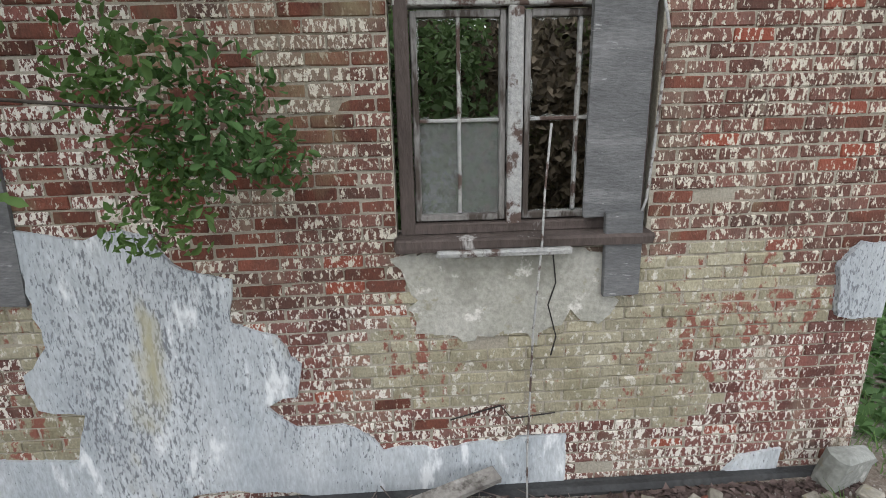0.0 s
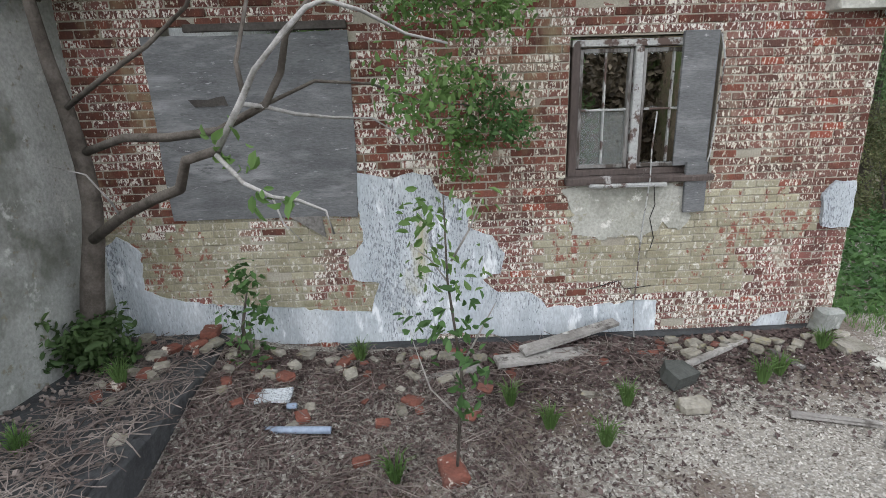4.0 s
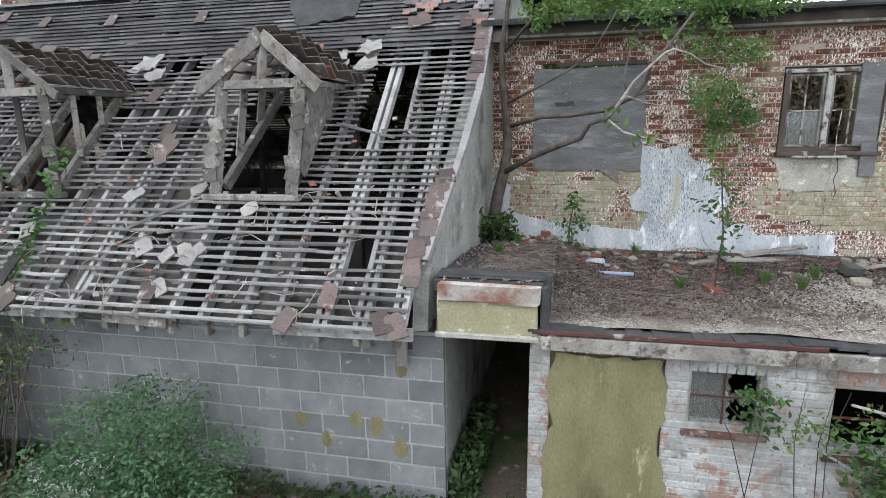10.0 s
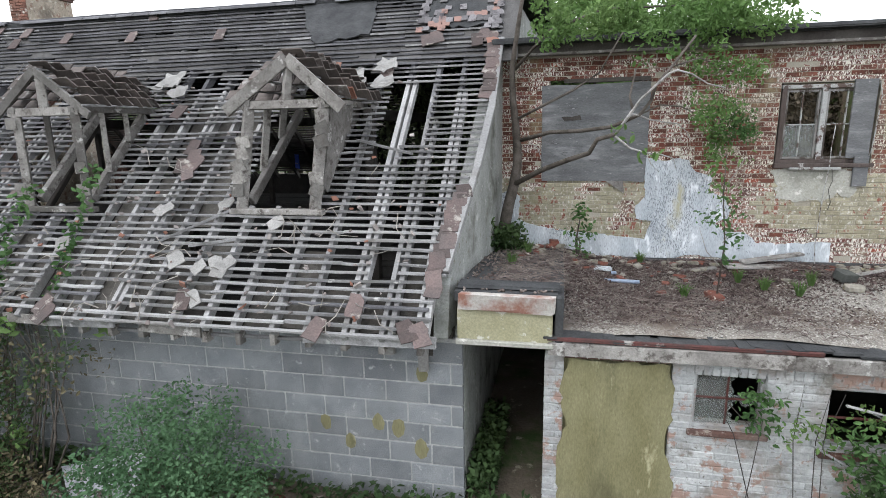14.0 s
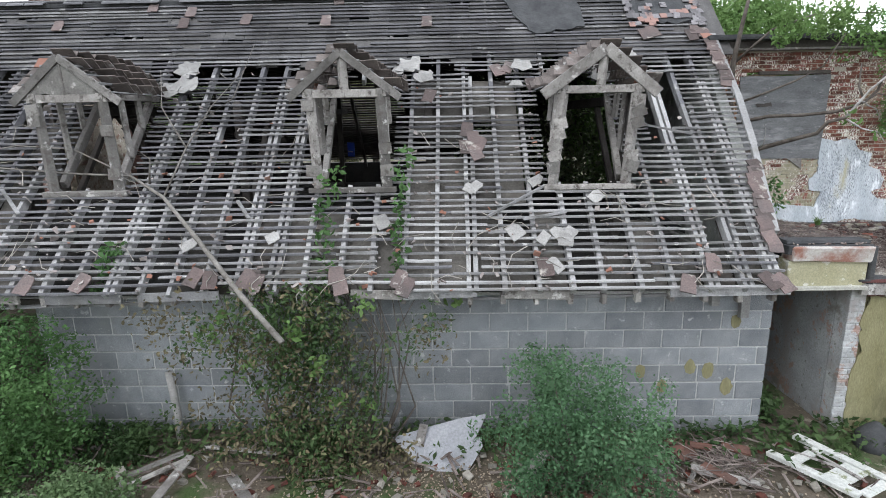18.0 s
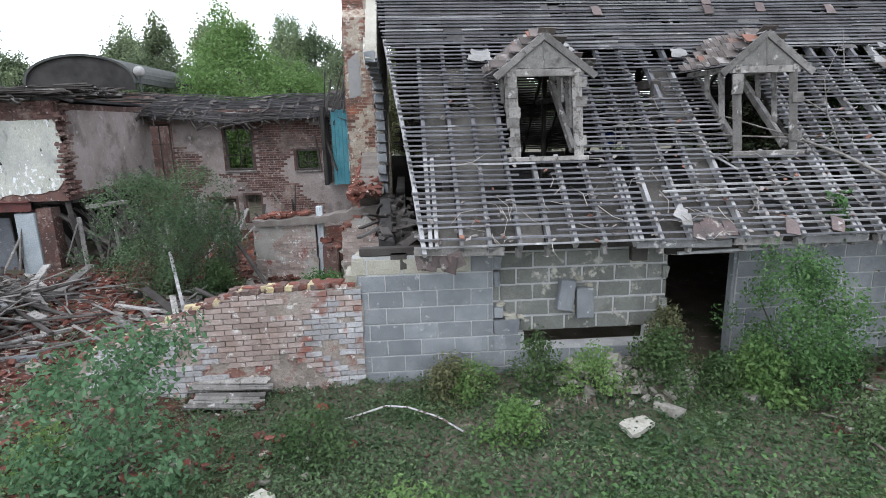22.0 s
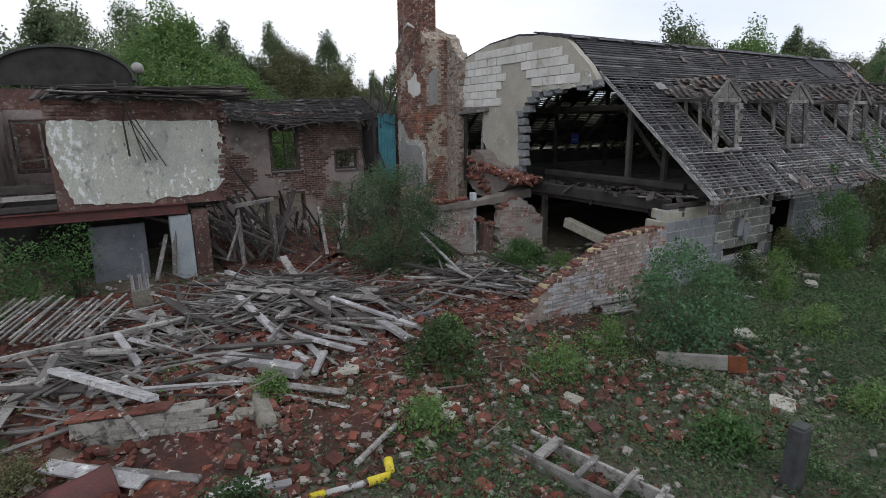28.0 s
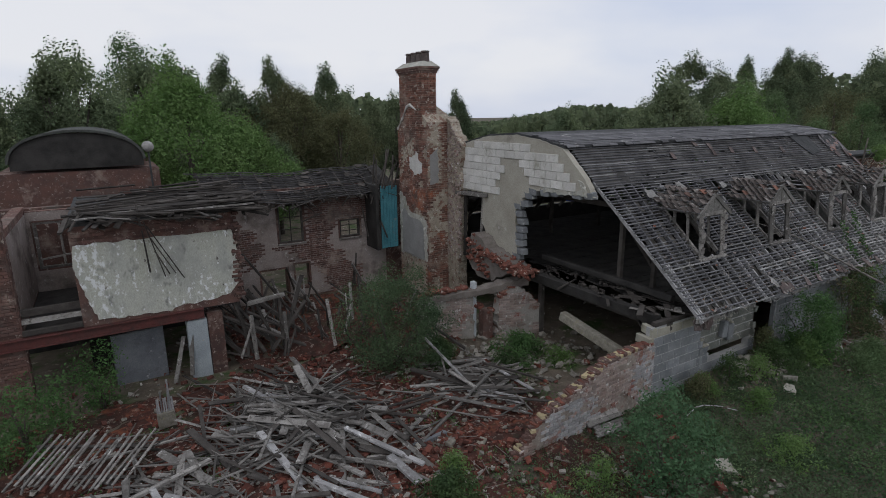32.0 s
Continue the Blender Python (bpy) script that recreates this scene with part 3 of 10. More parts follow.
# dark boarding left under the upper battens, with holes
g = Geo()
for k in range(44):
    x0 = verge_left(4.6) + 0.1 + 0.31 * k
    if x0 > 0.2:
        break
    s0 = 3.78 + rng.uniform(-0.12, 0.18)
    holes_ = sorted(rng.uniform(3.9, 5.2) for _ in range(rng.choice((0, 0, 1, 1, 2))))
    for a, b in zip([s0] + [h + rng.uniform(0.05, 0.1) for h in holes_], holes_ + [SLOPE]):
        if b - a > 0.1:
            g.beam(on_roof(x0 + 0.155, a, -0.022), on_roof(x0 + 0.155, b, -0.022), 0.305, 0.016, 0.0, 0.002, 0, rng)
part("boarding", g, M["slateboard"], barn_roof)

# verge boards and the flat top and rear of the roof
g = Geo()
for s0, s1 in ((-0.05, 1.0), (1.0, 2.0), (2.0, 3.0), (3.0, 4.1)):
    g.beam(on_roof(verge_left(s0) + 0.02, s0, -0.05), on_roof(verge_left(s1) + 0.02, s1, -0.05), 0.05, 0.07, 0.005, 0.008, 0, rng)
part("verge_board", g, M["batten"], barn_roof)
g = Geo()
for s0, s1 in ((0.7, 2.0), (2.0, 2.9), (2.9, 4.2)):
    g.beam(on_roof(verge_right(s0) + 0.02, s0, 0.02), on_roof(verge_right(s1) + 0.02, s1, 0.02), 0.075, 0.06, 0.005, 0.006, 0, rng)
part("verge_board", g, M["palerafter"], barn_roof)
RIDGE = on_roof(0, SLOPE)
g = Geo()
top = [(RIDGE.y - 0.03, RIDGE.z + 0.03), (4.3, 5.95), (5.2, 6.05), (6.5, 5.97), (7.85, 5.70)]
for (y0, z0), (y1, z1) in zip(top, top[1:]):
    g.beam((-6.5, y0, z0), (-6.5, y1, z1), 14.2, 0.06)
part("flat_top", g, M["felt"], barn_roof, "dark felt flat top of the roof")
for k in range(15):
    y = RIDGE.y + 0.02 + 0.088 * k
    z = float(np.interp(y, [t_[0] for t_ in top], [t_[1] for t_ in top])) + 0.045
    x = -13.5 + rng.uniform(-0.15, 0.1)
    while x < 0.05:
        ln = rng.uniform(1.5, 3.5)
        if rng.random() < 0.92:
            g = Geo().beam((x, y + rng.uniform(-0.012, 0.012), z + rng.uniform(0, 0.02)), (min(x + ln, 0.1), y + rng.uniform(-0.012, 0.012), z + rng.uniform(0, 0.02)), 0.06, 0.03, 0.004, 0.006, 0.3, rng)
            part("batten", g, M["darkbatten"], barn_roof)
        x += ln
for k in range(46):
    s = 0.0925 * k
    g = Geo()
    a = rng.uniform(-13.4, -12.9)
    g.beam((a, 7.9 + s * 0.72, 5.6 - s * 0.69), (0.1, 7.9 + s * 0.72, 5.6 - s * 0.69), 0.045, 0.03, 0.0, 0.004, radians(-43.8), rng)
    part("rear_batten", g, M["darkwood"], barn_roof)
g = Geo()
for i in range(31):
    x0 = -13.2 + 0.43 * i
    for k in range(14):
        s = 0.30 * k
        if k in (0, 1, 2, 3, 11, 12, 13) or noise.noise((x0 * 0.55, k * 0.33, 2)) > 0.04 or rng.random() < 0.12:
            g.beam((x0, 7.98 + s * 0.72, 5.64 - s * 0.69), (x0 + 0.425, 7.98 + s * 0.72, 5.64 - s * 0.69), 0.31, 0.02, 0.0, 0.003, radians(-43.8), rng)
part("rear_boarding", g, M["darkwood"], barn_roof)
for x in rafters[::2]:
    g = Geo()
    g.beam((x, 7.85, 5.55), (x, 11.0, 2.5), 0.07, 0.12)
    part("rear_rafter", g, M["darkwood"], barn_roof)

# loft floor, interior walls: near-black, the shade under the roof is in their colour
loft = thing("loft_floor", "loft floor on heavy beams, near-black for shade", "floor", kind="structure")
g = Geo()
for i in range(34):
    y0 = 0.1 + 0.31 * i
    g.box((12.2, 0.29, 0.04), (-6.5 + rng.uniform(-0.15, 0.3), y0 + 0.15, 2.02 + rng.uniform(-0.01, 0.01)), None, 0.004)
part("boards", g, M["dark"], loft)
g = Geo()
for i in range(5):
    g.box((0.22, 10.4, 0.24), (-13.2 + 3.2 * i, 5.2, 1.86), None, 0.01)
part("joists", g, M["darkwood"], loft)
wall_rear = thing("wall_rear", "brick rear wall of the barn, near-black for shade", "wall", kind="structure")
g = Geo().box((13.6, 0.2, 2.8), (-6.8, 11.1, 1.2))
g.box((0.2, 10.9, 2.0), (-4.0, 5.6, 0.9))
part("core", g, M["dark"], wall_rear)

M["bluepier"] = mat("pale_blue_distemper", (0.30, 0.34, 0.36), (0.40, 0.44, 0.46), 2.0, 0.9, 0.3, 40, spots=[((0.22, 0.24, 0.25), 1.6, 0.54, 0.68), ((0.38, 0.33, 0.29), 4.0, 0.62, 0.68)])
M["gablerender"] = mat("beige_gable_render", (0.36, 0.34, 0.285), (0.46, 0.44, 0.38), 1.2, 0.92, 0.35, 45, spots=[((0.22, 0.205, 0.175), 1.5, 0.56, 0.72), ((0.56, 0.55, 0.51), 3.0, 0.62, 0.72)])
M["moldplaster"] = mat("pale_green_white_plaster", (0.45, 0.46, 0.39), (0.55, 0.56, 0.51), 1.0, 0.92, 0.3, 40, streak=(1, 1, 0.6), spots=[((0.28, 0.29, 0.265), 1.0, 0.50, 0.70), ((0.66, 0.68, 0.68), 9.0, 0.54, 0.60, 0.7, 0.6), ((0.20, 0.205, 0.19), 5.0, 0.58, 0.70), ((0.12, 0.11, 0.10), 7.0, 0.66, 0.70)])
# ---- gable wall at the open end ----
wall_gable = thing("wall_gable", "pale block gable wall broken open, with patches of render", "wall", kind="structure")
g = Geo()
out = [(5.08, 2.1), (5.03, 2.7), (5.1, 3.4), (5.13, 3.98), (4.8, 4.02), (4.82, 4.27), (4.52, 4.30), (4.47, 4.47), (4.0, 4.54), (3.0, 4.56), (2.12, 4.58), (2.45, 5.02), (3.28, 5.72), (4.2, 5.92), (5.19, 6.02), (6.65, 5.93), (7.97, 5.64), (7.97, 4.16), (6.76, 4.18), (6.80, 3.2), (6.4, 2.7), (6.0, 2.2)]
g.prism(ragged(out, 0.12, 0.012, rng), lambda u, v, d: (-13.63 + d, u, v), 0.18)
part("core", g, M["gablerender"], wall_gable)
PALE = Geo().box((0.05, 0.437, 0.212), (0, 0, 0), None, 0.006, 0.0015).mesh("block", M["paleblock"])
for r in range(8):
    z = 4.10 + 0.225 * r
    u = 1.6 + (0.225 if r % 2 else 0)
    while u < 7.9:
        a, b = max(u, 2.3), min(u + 0.45, 7.95)
        topz = 5.74 + 0.18 * math.sin((a - 3.4) / 4.4 * math.pi) if a > 3.4 else 4.92 + (a - 2.35) * 0.83
        ok = z + 0.1 < topz - 0.05 and not (4.2 < a < 5.4 and z < 4.9) and not (a < 5.2 and z < 4.62) and not (z < 4.25 and 5.3 < b)
        if ok and b - a > 0.08 and not (4.6 < a < 5.9 and z < 5.3 and rng.random() < 0.75):
            ob = part("block", PALE, None, wall_gable)
            ob.matrix_world = Matrix.LocRotScale((-13.64, (a + b) / 2, z), None, (1, (b - a - 0.012) / 0.437, 1))
        u += 0.45
# broken block ends round the opening
TOOTH = Geo().box((0.18, 0.30, 0.19), (0, 0, 0), None, 0.02, 0.025, rng).mesh("broken_block", M["block"])
for k in range(9):
    ob = part("broken_block", TOOTH, None, wall_gable)
    ob.matrix_world = Matrix.LocRotScale((-13.54, 5.06 - rng.uniform(0.0, 0.2), 2.25 + 0.215 * k + rng.uniform(-0.02, 0.02)), Euler((0, 0, rng.uniform(-0.12, 0.12))), None)
for k, (u, z) in enumerate(((4.72, 4.10), (4.55, 4.32), (4.38, 4.50), (3.9, 4.52), (3.5, 4.56), (2.7, 4.55), (2.3, 4.62))):
    ob = part("broken_block", TOOTH, None, wall_gable)
    ob.matrix_world = Matrix.LocRotScale((-13.55, u, z + rng.uniform(-0.03, 0.03)), Euler((rng.uniform(-0.1, 0.1), 0, rng.uniform(-0.12, 0.12))), None)
part("torn_rim", Geo().prism(ragged([(2.3, 4.58), (2.45, 4.86), (2.62, 5.0), (2.5, 4.78), (2.75, 4.66), (3.9, 4.66), (3.9, 4.54)], 0.08, 0.03, rng), lambda u, v, d: (-13.67 + d, u, v), 0.05), M["render"], wall_gable, "flaking render along the torn edge")

# ---- low building beside the passage ----
def roof_z(x, y):
    return 2.10 + 0.05 * noise.noise((x * 1.3, y * 1.3, 0)) + 0.09 * max(0, 1 - abs(y - 2.4) / 0.9) + 0.15 * max(0, 1 - abs(x - 0.9) / 0.7) * min(1, max(0, (y - 0.2) / 1.2))


FX0, FX1, FY = 0.77, 14.0, -0.10
PANEL = (0.95, 1.88, -0.5, 1.87)
WIN_S = (2.07, 2.64, 1.28, 1.83)
WIN_W = (3.12, 4.26, 1.17, 1.74)
low_holes = [PANEL, WIN_S, WIN_W]
wall_low = thing("wall_low", "white painted brick wall, paint flaking", "wall", kind="structure")
g = Geo()
wall_boxes(g, FX0 + 0.01, FX1, -0.3, 1.98, low_holes, lambda a, b, c, d: g.box((b - a, 0.2, d - c), ((a + b) / 2, FY - 0.007 + 0.1, (c + d) / 2)))
g.box((0.12, 2.6, 2.2), (FX0 + 0.07, FY + 1.52, 0.88))
part("core", g, M["whitebrick"], wall_low)
g = Geo()
g.box((PANEL[1] - PANEL[0] + 0.1, 0.1, 2.3), ((PANEL[0] + PANEL[1]) / 2, FY + 0.09, 0.72), None, 0.004)
part("blocked_doorway", g, M["ochre"], wall_low, "ochre rendered blocked doorway")
flat_roof = thing("flat_roof", "flat roof with chippings, twigs and leaf litter", "roof", kind="structure")
g = Geo()
for j in range(31):
    for i in range(67):
        x, y = 0.9 + 0.2 * i, FY + 0.06 + 0.2 * j
        g.v.append(Vector((x, y, roof_z(x, y))))
for j in range(30):
    for i in range(66):
        g.f.append((j * 67 + i, j * 67 + i + 1, (j + 1) * 67 + i + 1, (j + 1) * 67 + i))
part("chippings", g, M["gravel"], flat_roof, smooth=True)
g = Geo()
g.box((13.3, 6.0, 0.1), (7.45, FY + 3.0, 1.95))
g.beam((0.42, -0.2, 2.44), (0.42, 2.57, 2.28), 0.92, 0.1)
g.box((0.92, 5.0, 0.08), (0.42, 4.9, 2.1))
part("deck", g, M["felt"], flat_roof)

# ---- brick upper storey behind the flat roof ----
UY, UX0, UX1, UZ0, UZ1 = 2.58, 0.03, 5.57, 2.0, 4.80
WINDOW = (3.42, 4.46, 3.40, 4.36)
BOARD = (0.62, 1.93, 3.22, 4.44)
upper_holes = [WINDOW, (BOARD[0] + 0.1, BOARD[1] - 0.1, BOARD[2] + 0.1, BOARD[3] + 0.06)]
wall_upper = thing("wall_upper", "old brick wall with flaking white paint and lime", "wall", kind="structure")
g = Geo()
wall_boxes(g, UX0, UX1, UZ0, UZ1, upper_holes, lambda a, b, c, d: g.box((b - a, 0.2, d - c), ((a + b) / 2, UY - 0.005 + 0.1, (c + d) / 2)))
g.box((0.2, 4.0, UZ1 - UZ0), (UX1 - 0.1, UY + 2.1, (UZ0 + UZ1) / 2))
part("core", g, M["oldmortar"], wall_upper)

# ---- rear wing and projecting block of the ruin ----
wall_wing = thing("wall_wing", "stained brick rear wall with empty windows", "wall", kind="structure")
W1, W2, W3 = (-21.3, -20.55, 1.9, 3.75), (-18.88, -18.0, 2.22, 3.6), (-16.64, -15.85, 2.17, 2.85)
g = Geo()
wall_boxes(g, -30.0, -13.7, -0.3, 4.15, [W1, W2, W3, (-19.6, -18.7, -0.3, 1.3), (-18.4, -17.9, 0.5, 1.4)], lambda a, b, c, d: g.box((b - a, 0.3, d - c), ((a + b) / 2, 11.8, (c + d) / 2)))
part("core", g, M["redbrick"], wall_wing)
wall_block = thing("wall_block", "plastered upper wall over a red steel lintel", "wall", kind="structure")
PY = 6.9
g = Geo()
g.box((3.40, 0.3, 2.35), (-22.92, PY + 0.17, 3.125))
g.box((4.75, 0.3, 5.2), (-28.12, PY + 0.17, 2.3))
g.box((0.25, 3.9, 2.35), (-25.88, PY + 2.1, 3.125))
g.box((0.25, 3.6, 2.35), (-24.48, PY + 2.12, 3.125))
wall_boxes(g, -25.75, -24.6, 1.95, 4.2, [(-25.62, -24.72, 2.6, 3.9)], lambda a, b, c, d: g.box((b - a, 0.2, d - c), ((a + b) / 2, 10.75, (c + d) / 2)))
g.box((0.3, 4.7, 2.3), (-21.37, 9.4, 3.1))
g.box((0.36, 0.35, 1.75), (-21.85, PY + 0.17, 0.9))
g.box((0.3, 0.3, 4.0), (-28.0, PY + 0.3, 0.5))
part("core", g, M["redbrick"], wall_block)
g = Geo().prism(ragged([(-24.56, 3.89), (-23.0, 3.87), (-21.24, 3.85), (-21.16, 3.3), (-21.2, 2.5), (-21.4, 2.24), (-21.95, 2.14), (-22.6, 2.12), (-22.8, 2.02), (-23.6, 2.06), (-24.3, 2.1), (-24.42, 2.5), (-24.55, 2.9), (-24.62, 3.4)], 0.1, 0.03, rng), lambda u, v, d: (u, PY + 0.02 - d, v), 0.03)
part("plaster_coat", g, M["moldplaster"], wall_block)
g = Geo().box((8.6, 0.22, 0.025), (-26.4, PY, 1.96), None, 0.004).box((8.6, 0.02, 0.2), (-26.4, PY - 0.02, 1.85), None, 0.004).box((8.6, 0.22, 0.025), (-26.4, PY, 1.74), None, 0.004)
part("steel_lintel", g, M["steel_red"], wall_block, "red-leaded steel lintel")
g = Geo().box((0.48, 0.4, 1.75), (-22.28, PY + 0.15, 0.8), None, 0.02, 0.01)
part("pier", g, M["bluepier"], wall_block)

# ---- chimney ----
chimney = thing("chimney", "tall red brick chimney stack with four pots", "chimney")
CHX0, CHY0, CHY1 = -14.60, 8.62, 10.70
STY0, STY1 = 8.94, 10.54
M["chimneycore"] = mat("rough_buff_mortar", (0.34, 0.295, 0.235), (0.45, 0.40, 0.325), 3.0, 0.95, 0.9, 30, spots=[((0.20, 0.12, 0.09), 5.0, 0.54, 0.62), ((0.13, 0.11, 0.09), 1.2, 0.56, 0.70), ((0.52, 0.49, 0.43), 9.0, 0.58, 0.66), ((0.15, 0.12, 0.10), 14.0, 0.58, 0.66)])
g = Geo()
g.prism([(CHY0, 0.3), (CHY0, 6.35), (STY0, 6.6), (9.75, 6.92), (STY1, 6.45), (CHY1, 6.1), (CHY1, 0.3)], lambda u, v, d: (CHX0 + 0.02 + d, u, v), 0.98)
g.box((0.54, STY1 - STY0 - 0.04, 2.0), (CHX0 + 0.30, (STY0 + STY1) / 2, 7.1), None, 0.01)
part("core", g, M["chimneycore"], chimney)
rgc = random.Random(91)
g = Geo().prism(ragged([(8.66, 0.3), (8.66, 6.5), (8.45, 6.36), (8.2, 6.0), (7.95, 5.85), (7.72, 5.62), (7.74, 5.2), (7.9, 4.9), (7.8, 4.4), (7.95, 3.9), (7.9, 3.2), (7.98, 2.4), (7.95, 0.3)], 0.08, 0.035, rgc), lambda u, v, d: (-13.80 + d, u, v), 0.36)
part("torn_flank", g, M["chimneycore"], chimney, "torn rubble flank of the stack")
rub = Geo()
for k in range(420):
    u, v = rgc.uniform(7.76, 8.62), rgc.uniform(1.8, 6.3)
    if v > 5.6 + 1.0 * (u - 7.75):
        continue
    q = rgc.uniform(0.04, 0.11)
    rub.box((0.05, q, q * 0.6), (-13.80, u, v), Euler((rgc.uniform(-0.5, 0.5), 0, 0)).to_matrix(), 0.008, 0.012, rgc)
ob = part("rubble_face", rub, M["limedbrick"], chimney)
ob["kind"] = "stuff"
g = Geo()
for dz, grow in ((0.0, 0.03), (0.07, 0.06), (0.14, 0.09)):
    g.box((0.58 + 2 * grow, STY1 - STY0 + 2 * grow, 0.068), (CHX0 + 0.30, (STY0 + STY1) / 2, 7.95 + dz), None, 0.008, 0.004)
part("corbel", g, M["redbrick"], chimney, "corbelled brick courses")
g = Geo().add([Vector((CHX0 + 0.30 + sx * (0.38 if k == 0 else 0.16), (STY0 + STY1) / 2 + sy * (0.89 if k == 0 else 0.70), 8.125 if k == 0 else 8.30)) for k in (0, 1) for sx, sy in ((-1, -1), (1, -1), (1, 1), (-1, 1))], [(3, 2, 1, 0), (4, 5, 6, 7), (0, 1, 5, 4), (1, 2, 6, 5), (2, 3, 7, 6), (3, 0, 4, 7)])
part("cap", g, M["render"], chimney)
for i in range(4):
    y0 = 9.15 + 0.36 * i
    g = Geo().tube([(CHX0 + 0.30, y0, 8.22), (CHX0 + 0.30, y0, 8.30), (CHX0 + 0.30, y0, 8.56), (CHX0 + 0.30, y0, 8.57), (CHX0 + 0.30, y0, 8.62)], [0.15, 0.14, 0.12, 0.145, 0.14], 14)
    part("pot", g, M["tile"], chimney)

M["darkjoint"] = mat("weathered_dark_joint", (0.16, 0.14, 0.125), (0.24, 0.215, 0.195), 3.0, 0.95, 0.4, 50)
M["roughjoint"] = mat("crumbling_lime_joint", (0.25, 0.21, 0.18), (0.38, 0.34, 0.30), 4.0, 0.95, 0.9, 30, spots=[((0.19, 0.10, 0.08), 4.0, 0.54, 0.62), ((0.13, 0.115, 0.10), 1.4, 0.55, 0.70), ((0.50, 0.48, 0.45), 8.0, 0.58, 0.66)])
# ---- broken yard wall ----
yard_wall = thing("yard_wall", "broken brick yard wall stepping down to rubble", "wall", kind="structure")
g = Geo()
YARD = [(0, 1.62), (0.8, 1.6), (1.65, 1.57), (1.8, 1.46), (2.2, 1.38), (2.3, 1.28), (2.75, 1.2), (2.85, 1.08), (3.2, 1.0), (3.65, 0.8), (3.8, 0.62), (4.0, 0.45), (4.35, 0.15)]


def yard_top(u):
    return float(np.interp(u, [p[0] for p in YARD], [p[1] for p in YARD]))


def yard_at(u, v, d):
    return (BX0 + 0.12 - u * 0.97, -0.04 - 0.055 * u + d, v)


g.prism(ragged([(0, -0.3), *[(u, v - 0.06) for u, v in YARD], (4.5, -0.3)], 0.11, 0.02, rng), lambda u, v, d: yard_at(u, v, 0.02 + d), 0.2)
part("core", g, M["roughjoint"], yard_wall)


# ---- dormers ----
M["shake"] = mat("grey_brown_roof_tile", (0.185, 0.158, 0.145), (0.12, 0.104, 0.097), 4.0, 0.88, 0.4, 50, rand=0.45, spots=[((0.32, 0.31, 0.295), 5.0, 0.58, 0.68)], second=((0.28, 0.12, 0.08), 0.985))

M["sootyplaster"] = mat("sooty_plaster", (0.15, 0.145, 0.135), (0.25, 0.245, 0.23), 3.0, 0.92, 0.4, 45, spots=[((0.07, 0.065, 0.06), 3.0, 0.54, 0.68), ((0.36, 0.35, 0.33), 8.0, 0.60, 0.68)])
M["greywood"] = mat("dark_grey_timber", (0.13, 0.124, 0.116), (0.24, 0.23, 0.217), 3.0, 0.88, 0.5, 50, rand=0.35, spots=[((0.07, 0.065, 0.06), 9.0, 0.55, 0.66)])


